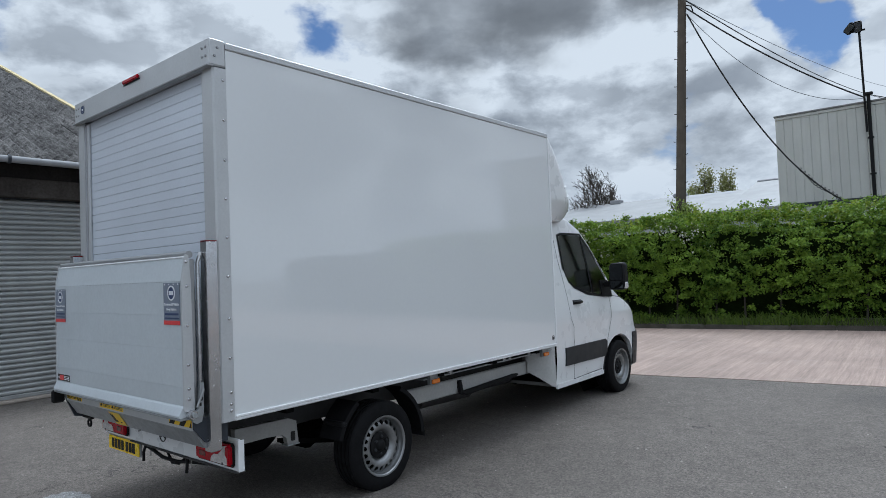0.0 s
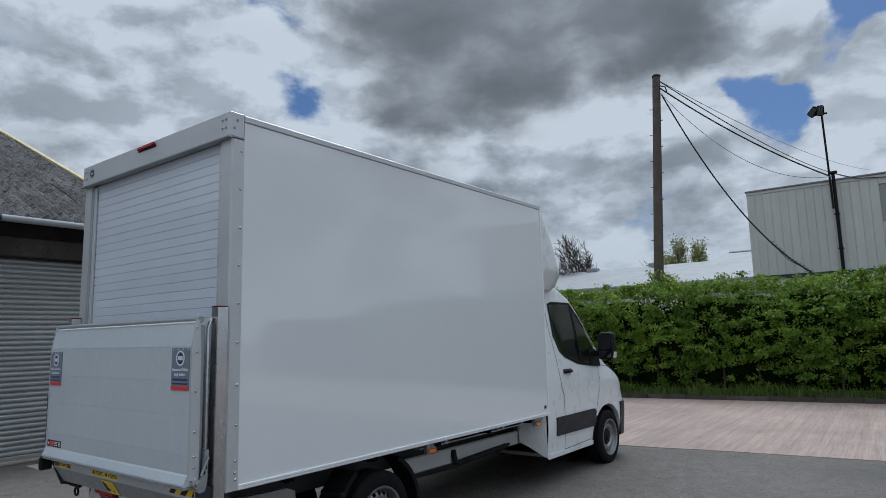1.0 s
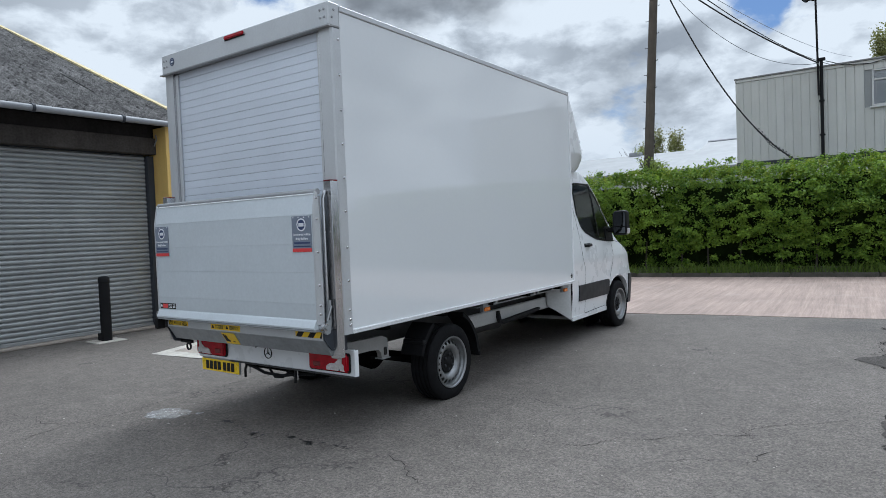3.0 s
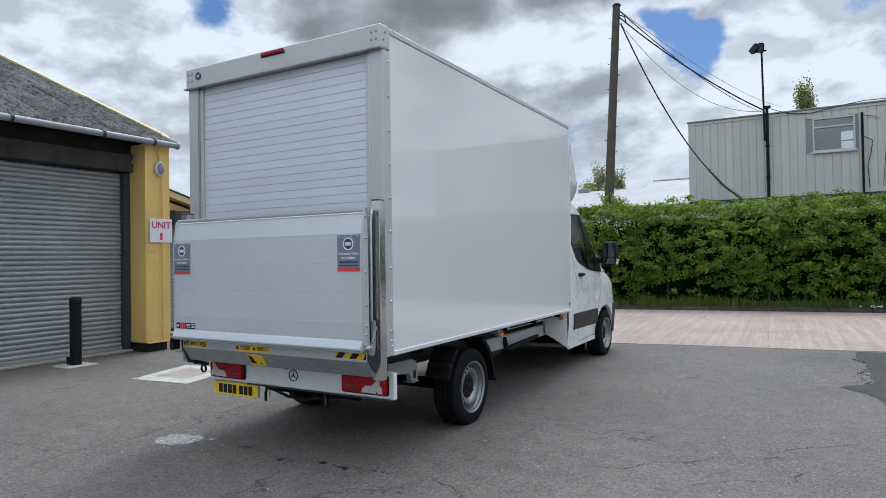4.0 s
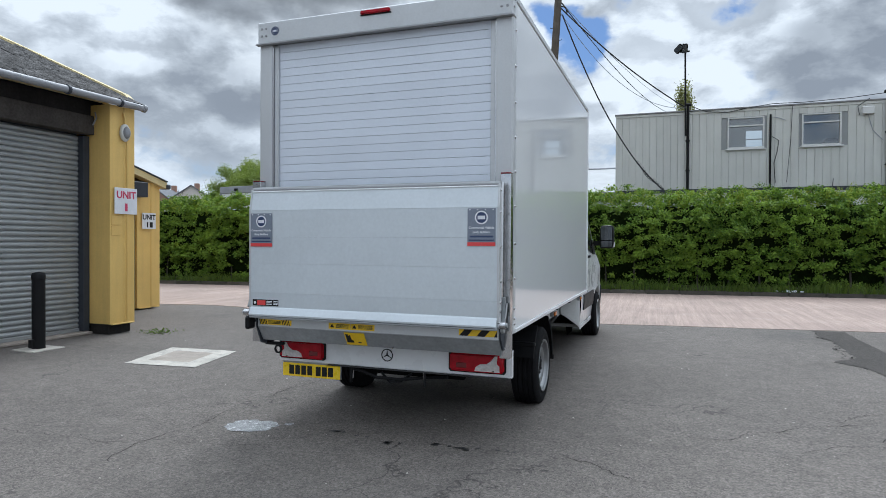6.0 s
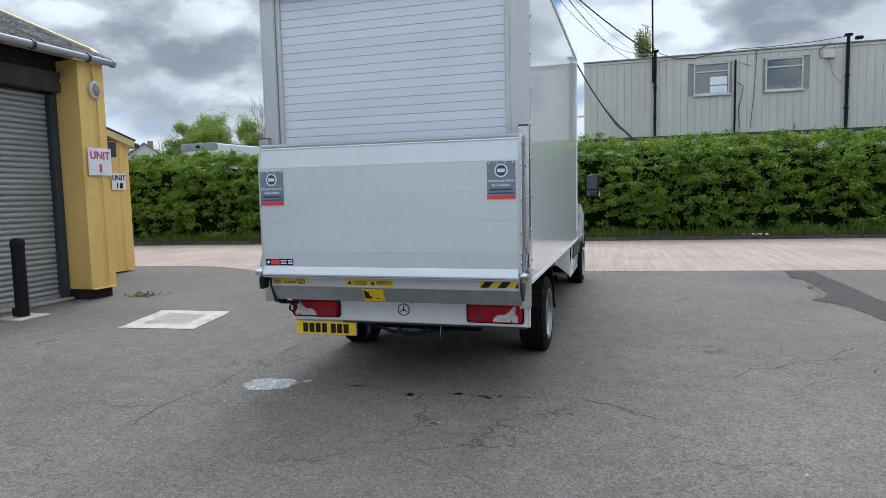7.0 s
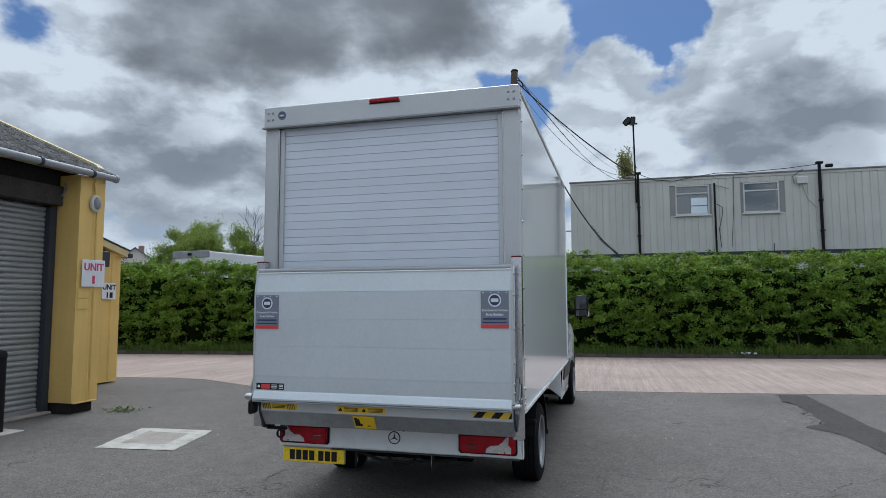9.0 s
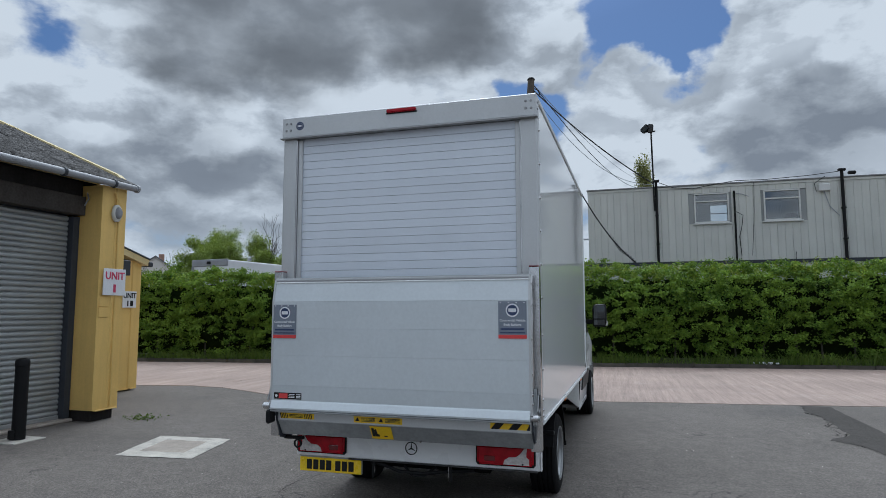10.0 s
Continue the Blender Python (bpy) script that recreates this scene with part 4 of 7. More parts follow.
def industrial_unit():
    unit = thing("industrial_unit", "yellow industrial unit with grey roller shutter and corrugated roof", "building", (-6.5, 1, 0))
    y_back = -9.0
    # pier at the corner, clad in folded yellow sheet that stops short of the ground
    pier = part("pier", prism([(SHUT_X - 0.05, PIER_Y), (SHUT_X - 0.05, END_Y), (WALL_X, END_Y), (WALL_X, 3.30), (WALL_X + 0.016, 3.285), (WALL_X + 0.016, 3.20), (WALL_X, 3.185), (WALL_X, PIER_Y)], "z", 0.16, 3.47), YELLOW_WALL, unit, "yellow folded sheet pier, dented at the foot")
    part("foot_lip", box(WALL_X - 0.02, WALL_X + 0.03, PIER_Y + 0.03, END_Y - 0.02, 0.145, 0.165, 0.006), YELLOW_WALL, pier)
    part("plinth", box(SHUT_X - 0.1, WALL_X - 0.06, PIER_Y + 0.03, END_Y - 0.02, 0.0, 0.16, 0.01), FASCIA, unit, "dark recessed plinth")
    # blanking plate and outlines under the sign
    for z in (1.50, 1.66):
        part("plate", box(WALL_X, WALL_X + 0.010, 2.965, 3.13, z, z + 0.145, 0.004), YELLOW_WALL, pier)
    # gable end and back walls close the building
    part("wall", box(-16, SHUT_X - 0.06, END_Y - 0.12, END_Y, 0, 3.5), YELLOW_WALL, unit)
    part("wall", box(-16, -15.8, y_back, END_Y - 0.13, 0, 3.5), YELLOW_WALL, unit)
    part("wall", box(-15.8, SHUT_X - 0.06, y_back, y_back + 0.15, 0, 3.5), YELLOW_WALL, unit)
    gable = prism([(-16, 3.505), (SHUT_X - 0.06, 3.505), (SHUT_X - 0.06, EAVE_Z + 0.1), (-16, EAVE_Z + 0.436 * 10 - 0.1)], "y", END_Y - 0.12, END_Y)
    part("gable", gable, YELLOW_WALL, unit)
    # lintel boards over the shutter and soffit
    lintel = part("lintel", box(SHUT_X - 0.02, SHUT_X + 0.17, y_back + 0.16, PIER_Y - 0.004, 3.02, 3.30, 0.008), LINTEL, unit, "weathered dark lintel board")
    # dark strip above the lintel: shade of the recess under the gutter, as colour
    part("board", box(SHUT_X - 0.02, SHUT_X + 0.10, y_back + 0.16, PIER_Y - 0.004, 3.305, 3.52, 0.006), FASCIA, lintel)
    part("bracket", tube([(SHUT_X + 0.19, 2.89, 3.16), (SHUT_X + 0.24, 2.91, 3.27), (SHUT_X + 0.20, 2.92, 3.36)], 0.01, 6), GUTTER, unit)
    # shutter guides and the shutter itself, slat by slat
    shutter = part("roller_shutter", box(SHUT_X - 0.10, SHUT_X - 0.07, y_back + 0.2, PIER_Y - 0.11, 0.05, 3.05), GUIDE, unit, "closed grey steel roller shutter")
    part("guide", box(SHUT_X - 0.06, SHUT_X + 0.07, PIER_Y - 0.115, PIER_Y - 0.004, 0.05, 3.0, 0.006), GUIDE, shutter, "dark steel guide channel")
    pitch, length = 0.0765, PIER_Y - 0.12 - y_back - 0.2
    bm = bmesh.new()
    prof = [(0.0, 0.0), (0.014, 0.006), (0.023, 0.018), (0.026, 0.034), (0.023, 0.05), (0.013, 0.062), (0.002, 0.066), (-0.004, 0.0765)]
    ends = []
    for y in (0.0, length):
        ends.append([bm.verts.new((px, y, pz)) for px, pz in prof])
    for k in range(len(prof) - 1):
        bm.faces.new((ends[0][k], ends[1][k], ends[1][k + 1], ends[0][k + 1]))
    slat = finish(bm, "slat", SHUTTER, True)
    for k in range(38):
        jig = 0.002 * noise.noise(Vector((k * 2.3, 1, 0)))
        part("slat", slat, SHUTTER, shutter, m=pose(SHUT_X - 0.045 + jig, y_back + 0.2, 0.10 + k * pitch))
    part("bottom_rail", box(SHUT_X - 0.06, SHUT_X, y_back + 0.2, PIER_Y - 0.12, 0.045, 0.10, 0.006), SHUTTER, shutter)
    part("sill", box(SHUT_X - 0.16, SHUT_X + 0.14, y_back, PIER_Y - 0.004, 0.0, 0.045, 0.012), PAD_INNER, unit, "low concrete sill")
    # gutter with joints
    gutter = part("gutter", tube([(EAVE_X + 0.05, y, 3.485 + 0.004 * (y - y_back) / 4) for y in ticks(y_back, 3.475, 10)], 0.05, 12), GUTTER, unit, "grey half-round gutter", True)
    part("stop_end", lathe([(0, 0), (0.06, 0), (0.063, 0.04), (0, 0.045)], 14, m=pose(EAVE_X + 0.05, 3.45, 3.4975, -90)), GUTTER, gutter)
    for y in (-4.9, -2.9, -0.75, 0.85, 2.15, 3.02):
        part("joint", lathe([(0.052, -0.02), (0.064, -0.02), (0.064, 0.02), (0.052, 0.02)], 14, m=pose(EAVE_X + 0.05, y, 3.485 + 0.004 * (y - y_back) / 4, 90)), GUIDE, gutter)
    # corrugated roof sheets, laid in lapped courses
    roof = part("roof", box(-15.9, EAVE_X - 0.5, y_back, END_Y - 0.15, 3.505, 3.56), FASCIA, unit, "mottled grey corrugated fibre cement roof")
    bm, width, run = bmesh.new(), 7 * 0.146, 1.52
    us = ticks(0, width, 42)
    rows = [[bm.verts.new((-d, u, wavy(u) + lift)) for u in us] for d, lift in ((0.0, -0.012), (0.0, 0.0), (0.75, 0.0), (run, 0.0))]
    for a, b in zip(rows, rows[1:]):
        for k in range(42):
            bm.faces.new((a[k], a[k + 1], b[k + 1], b[k]))
    tile = finish(bm, "roof_sheet", ROOF, True)
    slope = math.degrees(math.atan(PITCH))
    for course in range(8):
        for col in range(12):
            y = END_Y + 0.05 - width * (col + 1)
            d = course * 1.36
            j = noise.noise(Vector((course * 3.3, col * 1.9, 0)))
            m = pose(EAVE_X + 0.03 - d * math.cos(radians(slope)) + 0.02 * j, y, EAVE_Z + d * math.sin(radians(slope)) + 0.008 * j + 0.006, 0, slope + 0.9 + 0.25 * j, 0)
            part("roof_sheet", tile, ROOF, roof, m=m)
    # verge board up the end of the roof
    far = -15.9
    rise = lambda x: EAVE_Z - 0.012 + (EAVE_X - x) * PITCH
    board = prism([(EAVE_X - 0.12, rise(EAVE_X - 0.12) + 0.015), (EAVE_X - 0.32, rise(EAVE_X - 0.32) + 0.095), (far, rise(far) + 0.11), (far, rise(far) - 0.10), (EAVE_X - 0.2, rise(EAVE_X - 0.2) - 0.10)], "y", END_Y + 0.03, END_Y + 0.14)
    part("verge_board", board, VERGE, unit, "pale yellow verge flashing")
    part("lead_corner", box(EAVE_X - 0.26, EAVE_X + 0.06, 3.28, 3.47, 3.545, 3.562, 0.006), GUIDE, unit)
    # bulkhead lamp with its conduit
    oval = pose(WALL_X + 0.016, 3.19, 3.075, 0, 90, 0) @ Matrix.Diagonal((1.5, 1.0, 1.0, 1.0))
    lamp = part("bulkhead_lamp", lathe([(0.0, 0.0), (0.088, 0.0), (0.088, 0.03), (0.078, 0.045), (0.064, 0.05), (0.06, 0.044)], 28, m=oval), CLAD, unit, "oval grey bulkhead lamp", True)
    part("lens", lathe([(0.061, 0.044), (0.056, 0.07), (0.04, 0.088), (0.018, 0.096), (0.0, 0.097)], 28, m=oval), GUTTER, lamp, "cloudy lens", True)
    part("conduit", tube([(WALL_X + 0.03, 3.19, 3.17), (WALL_X + 0.03, 3.19, 3.29), (WALL_X + 0.03, 3.16, 3.38)], 0.014, 8), YELLOW_WALL, lamp)
    part("conduit", tube([(WALL_X + 0.026, 3.235, 2.96), (WALL_X + 0.026, 3.235, 0.2)], 0.013, 8), YELLOW_WALL, lamp)
    return unit


industrial_unit()


def wall_sign(x, y, z, wide, tall, title, title_size, title_mat, bars, group, label):
    """A board that faces +x, with a word and bars for its number."""
    sign = thing("sign", label, "sign", (x, y, z - tall / 2), group)
    part("board", box(x, x + 0.012, y - wide / 2, y + wide / 2, z - tall / 2, z + tall / 2, 0.003), SIGN_WHITE, sign)
    face = Matrix(((0, 0, 1, 0), (1, 0, 0, 0), (0, 1, 0, 0), (0, 0, 0, 1)))
    lettering(title, title_size, Matrix.Translation((x + 0.014, y, z + tall * 0.22)) @ face, title_mat, sign)
    for off, w, h in bars:
        part("bar", box(x + 0.012, x + 0.016, y + off - w / 2, y + off + w / 2, z - tall * 0.24 - h / 2, z - tall * 0.24 + h / 2), title_mat, sign)
    return sign


wall_sign(WALL_X + 0.028, 3.205, 2.03, 0.42, 0.40, "UNIT", 0.155, SIGN_RED, ((0.0, 0.045, 0.12),), "unit signs", "white board with faded red capitals on yellow pier")


def lean_to():
    """The lower unit behind the corner."""
    unit = thing("lean_to_unit", "low yellow lean-to unit with dark shutter and sloping fascia", "building", (-9, 5.2, 0))
    x = -8.16
    pier = part("pier", prism([(x - 0.3, 5.66), (x - 0.3, 6.26), (x, 6.26), (x, 6.10), (x + 0.02, 6.08), (x + 0.02, 6.02), (x, 6.0), (x, 5.66)], "z", 0.04, 2.62), YELLOW_WALL, unit)
    part("foot_lip", box(x - 0.02, x + 0.02, 5.70, 6.24, 0.03, 0.05), YELLOW_WALL, pier)
    part("wall", box(-14, x - 0.31, 6.12, 6.26, 0, 2.6), YELLOW_WALL, unit)
    part("wall", box(x - 0.3, x - 0.1, 3.46, 4.2, 0, 3.1), YELLOW_WALL, unit)
    part("header", prism([(3.46, 2.45), (5.65, 2.45), (5.65, 2.66), (3.46, 3.2)], "x", x - 0.28, x - 0.06), YELLOW_WALL, unit)
    part("fascia", prism([(3.46, 3.32), (6.36, 2.53), (6.36, 2.66), (3.46, 3.45)], "x", x - 0.1, x + 0.10), VERGE, unit, "sloping yellow fascia board")
    part("flashing", prism([(3.46, 3.455), (6.36, 2.665), (6.38, 2.685), (3.46, 3.485)], "x", x - 0.12, x + 0.12), GUIDE, unit)
    part("roof", prism([(3.46, 3.34), (6.32, 2.56), (6.32, 2.61), (3.46, 3.4)], "x", -14, x - 0.12), ROOF, unit)
    part("gutter_end", box(x - 0.1, x + 0.13, 6.34, 6.46, 2.52, 2.62, 0.02), GUIDE, unit)
    shutter = part("roller_shutter", box(x - 0.26, x - 0.22, 4.2, 5.60, 0.02, 2.5), GUIDE, unit, "closed dark roller shutter")
    prof = [(0.0, 0.0), (0.02, 0.012), (0.024, 0.04), (0.014, 0.064), (-0.002, 0.076)]
    bm = bmesh.new()
    ends = [[bm.verts.new((px, y, pz)) for px, pz in prof] for y in (0.0, 1.4)]
    for k in range(len(prof) - 1):
        bm.faces.new((ends[0][k], ends[1][k], ends[1][k + 1], ends[0][k + 1]))
    slat = finish(bm, "slat", SHUTTER, True)
    for k in range(31):
        part("slat", slat, SHUTTER, shutter, m=pose(x - 0.20, 4.2, 0.05 + k * 0.0765))
    part("guide", box(x - 0.2, x - 0.04, 5.50, 5.655, 0.0, 2.44, 0.006), GUIDE, shutter, "dark steel guide channel")
    part("shutter_box", box(x - 0.05, x + 0.24, 5.05, 5.72, 2.30, 2.60, 0.012), GUIDE, unit, "dark shutter motor box")
    return unit


lean_to()
wall_sign(-8.135, 5.94, 1.83, 0.36, 0.33, "UNIT", 0.145, INK, ((-0.045, 0.03, 0.11), (0.055, 0.075, 0.11)), "unit signs", "white board with black capitals on yellow pier")


def bollard(x, y):
    post = thing("bollard", "black steel bollard on a concrete footing by the shutter", "bollard", (x, y, 0), "bollards by the shutter")
    part("post", lathe([(0.0, 0.0), (0.078, 0.0), (0.078, 0.90), (0.083, 0.905), (0.083, 0.955), (0.07, 0.985), (0.03, 0.998), (0, 1.0)], 24, m=pose(x, y, 0.01)), PLASTIC, post, smooth=True)
    part("footing", box(x - 0.21, x + 0.21, y - 0.23, y + 0.21, -0.02, 0.014, 0.006), PAD, post, "worn concrete footing")
    part("hasp", box(x - 0.03, x + 0.03, y - 0.125, y - 0.07, 0.03, 0.14, 0.008), PLASTIC, post)
    return post


first = bollard(-5.70, 1.68)
copy_thing(first, Matrix.Translation((-5.58, -0.16, 0)))


def weeds():
    rng = np.random.default_rng(3)
    pts = np.stack([rng.normal(-5.35, 0.13, 150), rng.normal(3.35, 0.10, 150), rng.uniform(0.005, 0.05, 150)], 1)
    mesh = leaf_mesh("weeds", pts, np.tile(np.array([0, 0, 1.0]), (150, 1)), rng.uniform(0.02, 0.07, 150), GRASS, rng, 0.3)
    tagged(new("weeds", mesh), "straggling weeds at the foot of the pier", "weeds", kind="stuff")


weeds()


# ---- site cabin behind the hedge, on a lower one ----
CAB_Y, CAB_L, CAB_R, CAB_LOW, CAB_TOP = 20.95, -0.02, 13.0, 3.44, 6.31
WINDOWS = ((3.93, 5.14), (6.32, 7.53))


def site_cabin():
    cabin = thing("site_cabin", "stacked cream-grey site cabins with ribbed cladding and black downpipes", "cabin", (6.4, 22.5, 0))
    low, high = 4.86, 6.00
    # walls behind the cladding, with the window openings left free
    y0, y1 = CAB_Y + 0.03, CAB_Y + 0.12
    part("wall", box(CAB_L + 0.05, CAB_R, y0, y1, CAB_LOW, low - 0.003), ROOM, cabin)
    part("wall", box(CAB_L + 0.05, CAB_R, y0, y1, high + 0.003, CAB_TOP), ROOM, cabin)
    spots = [CAB_L + 0.05] + [v for w in WINDOWS for v in w] + [CAB_R]
    for a, b in zip(spots[::2], spots[1::2]):
        part("wall", box(a, b, y0, y1, low, high), ROOM, cabin)
    for x in (CAB_L, CAB_R - 0.08):
        part("end_wall", box(x, x + 0.08, y1 + 0.003, 25.0, CAB_LOW, CAB_TOP), CLAD, cabin)
    # rear wall with windows opposite
    for a, b in ((CAB_L + 0.09, 4.93), (5.60, CAB_R - 0.09)):
        part("rear_wall", box(a, b, 24.9, 25.0, 5.42, 6.14), ROOM, cabin)
    part("rear_wall", box(CAB_L + 0.09, CAB_R - 0.09, 24.9, 25.0, CAB_LOW, 5.417), ROOM, cabin)
    part("rear_wall", box(CAB_L + 0.09, CAB_R - 0.09, 24.9, 25.0, 6.143, CAB_TOP), ROOM, cabin)
    part("mullion", box(4.93, 5.60, 24.92, 24.98, 5.76, 5.80), FRAME_WHITE, cabin)
    part("floor", box(CAB_L + 0.09, CAB_R - 0.09, y1 + 0.003, 24.89, CAB_LOW, CAB_LOW + 0.1), ROOM, cabin)
    part("roof", box(CAB_L - 0.03, CAB_R + 0.03, CAB_Y - 0.05, 25.05, CAB_TOP + 0.003, CAB_TOP + 0.06, 0.01), CLAD_EDGE, cabin, "grey felt roof edge")
    part("lower_cabin", box(CAB_L, CAB_R, CAB_Y + 0.02, 25.0, 0.05, CAB_LOW - 0.14, 0.01), CLAD, cabin)
    part("plinth_rail", box(CAB_L, CAB_R, CAB_Y - 0.02, 25.0, CAB_LOW - 0.137, CAB_LOW - 0.003), GUIDE, cabin, "dark rail between the cabins")
    part("head_trim", box(CAB_L, CAB_R, CAB_Y - 0.022, CAB_Y + 0.027, 6.22, CAB_TOP, 0.004), CLAD, cabin)
    # ribbed cladding, panel by panel; short ones above and below the windows
    step = 0.25

    def rib(h):
        return finish(prism([(0.001, 0.02), (0.004, 0.009), (0.016, 0.002), (0.03, 0.0), (0.216, 0.0), (0.236, 0.002), (0.247, 0.009), (0.249, 0.02)], "z", 0, h), "cladding_panel", CLAD)

    full, over, under = rib(6.217 - CAB_LOW), rib(6.217 - high - 0.02), rib(low - CAB_LOW - 0.02)
    x = CAB_L
    while x < CAB_R - 0.1:
        hit = any(a - 0.22 < x < b - 0.02 for a, b in WINDOWS)
        if hit:
            part("cladding_panel", under, CLAD, cabin, m=pose(x, CAB_Y, CAB_LOW))
            part("cladding_panel", over, CLAD, cabin, m=pose(x, CAB_Y, high + 0.02))
        else:
            part("cladding_panel", full, CLAD, cabin, m=pose(x, CAB_Y, CAB_LOW))
        x += step
    for a, b in WINDOWS:
        bm = bmesh.new()
        for lo, hi, l, r in ((low, low + 0.06, a, b), (high - 0.05, high, a, b), (5.66, 5.71, a + 0.05, b - 0.05), (low + 0.063, high - 0.053, a, a + 0.05), (low + 0.063, high - 0.053, b - 0.05, b)):
            box(l, r, CAB_Y - 0.045, CAB_Y + 0.10, lo, hi, 0.006, bm)
        window = part("window", bm, FRAME_WHITE, cabin, "white framed office window")
        part("sill", box(a - 0.06, b + 0.06, CAB_Y - 0.08, CAB_Y + 0.02, low - 0.05, low - 0.004, 0.008), FRAME_WHITE, window)
        part("pane", box(a + 0.05, b - 0.05, CAB_Y + 0.02, CAB_Y + 0.026, low + 0.06, 5.66), GLASS, window)
        if a > 5:
            dome = [(b - 0.55, low + 0.062), (b - 0.06, low + 0.062), (b - 0.06, low + 0.25)] + [(b - 0.27 - 0.27 * math.sin(radians(k)), low + 0.10 + 0.19 * math.cos(radians(k))) for k in (-50, -20, 10, 40, 70)]
            part("seat_back", prism(dome, "y", CAB_Y + 0.16, CAB_Y + 0.24), BLACK, window, "dark chair back behind the glass")
        else:
            part("blind_cord", tube([(a + 0.12, CAB_Y + 0.06, 5.62), (a + 0.12, CAB_Y + 0.06, 5.1)], 0.006, 5), FRAME_WHITE, window)
        part("pane", box(a + 0.05, b - 0.05, CAB_Y + 0.02, CAB_Y + 0.026, 5.71, high - 0.05), GLASS, window)
    # downpipes, junction box and loose wires
    for x, top, r in ((2.58, 6.52, 0.05), (8.88, 6.55, 0.055)):
        pipe = part("downpipe", tube([(x, CAB_Y - 0.07, 3.2), (x, CAB_Y - 0.07, top)], r, 10), PLASTIC, cabin, "black downpipe", True)
        part("hopper", box(x - 0.12, x + 0.12, CAB_Y - 0.15, CAB_Y - 0.01, top, top + 0.09, 0.015), PLASTIC, pipe)
        for z in (4.1, 5.2):
            part("clip", box(x - 0.08, x + 0.08, CAB_Y - 0.13, CAB_Y - 0.01, z, z + 0.05, 0.008), PLASTIC, pipe)
    part("downpipe", tube([(5.33, CAB_Y - 0.05, 3.25), (5.33, CAB_Y - 0.05, 6.04)], 0.035, 8), PLASTIC, cabin, "thin black conduit", True)
    part("junction_box", box(8.12, 8.48, CAB_Y - 0.13, CAB_Y - 0.01, 5.86, 6.12, 0.02), FRAME_WHITE, cabin, "pale alarm box")
    part("camera_housing", box(9.05, 9.3, CAB_Y - 0.22, CAB_Y - 0.08, 6.40, 6.52, 0.03), PLASTIC, cabin)
    wires = (
        [(2.7, 6.5), (3.2, 6.28), (3.9, 6.2), (4.6, 6.32), (5.4, 6.42)],
        [(5.4, 6.42), (6.4, 6.40), (7.8, 6.46), (8.8, 6.55)],
        [(5.36, 5.95), (5.6, 5.9), (5.82, 5.8)],
        [(5.38, 5.25), (5.6, 5.1), (5.55, 4.7), (5.45, 4.3), (5.5, 3.6)],
        [(6.02, 6.3), (5.98, 5.2), (5.86, 3.6)],
        [(8.3, 5.86), (8.45, 5.3), (8.75, 4.95)],
        [(8.05, 5.85), (8.0, 6.15), (8.35, 6.4)],
        [(7.3, 3.7), (7.28, 3.5), (7.29, 3.2)],
    )
    for k, run in enumerate(wires):
        part("wire", tube([(x, CAB_Y - 0.045, z) for x, z in run], 0.012 if k != 4 else 0.009, 6), WIRE if k not in (2, 5) else WIRE_PALE, cabin)
    return cabin


site_cabin()


def floodlight_mast():
    mast = thing("floodlight_mast", "thin mast with two black floodlights on the cabin roof", "floodlight", (2.48, 20.82, 6.42))
    part("mast", tube([(2.50, 20.82, 5.4), (2.46, 20.80, 8.62)], 0.032, 8), PLASTIC, mast, smooth=True)
    part("crossbar", box(2.25, 2.62, 20.77, 20.83, 8.50, 8.55, 0.01), PLASTIC, mast)
    for x, tilt in ((2.24, 48), (2.44, 4)):
        head = part("floodlight", box(-0.11, 0.11, -0.07, 0.07, -0.17, 0.17, 0.03, steps=2), PLASTIC, mast, m=pose(x, 20.74, 8.63, 25, tilt, 0))
        part("lens", box(-0.09, 0.09, -0.082, -0.066, -0.14, 0.14, 0.01), DARK_GLASS, head, m=head.matrix_basis.copy())
    return mast


floodlight_mast()


def utility_pole():
    foot, top = Vector((-2.23, 17.4, 0)), Vector((-1.66, 17.4, 9.85))
    pole = thing("utility_pole", "weathered leaning wooden utility pole with step bolts", "utility pole", foot)
    part("post", tube([foot.lerp(top, k / 6) for k in range(7)], [0.165 - 0.045 * k / 6 for k in range(7)], 14), POLE_WOOD, pole, smooth=True)
    part("cap", lathe([(0.135, -0.03), (0.14, 0.0), (0.10, 0.05), (0, 0.06)], 14, m=Matrix.Translation(top)), PLASTIC, pole)
    for k in range(15):
        p = foot.lerp(top, 0.33 + 0.043 * k)
        s = -1 if k % 2 else 1
        part("step_bolt", tube([p + Vector((s * 0.09, -0.03, 0)), p + Vector((s * 0.20, -0.05, 0)), p + Vector((s * 0.205, -0.05, 0.025))], 0.010, 6), PLASTIC, pole)
    part("bracket", tube([top + Vector((0.1, 0, -0.35)), top + Vector((0.25, 0, -0.42)), top + Vector((0.3, 0, -0.6))], 0.02, 6), PLASTIC, pole)
    return pole


utility_pole()


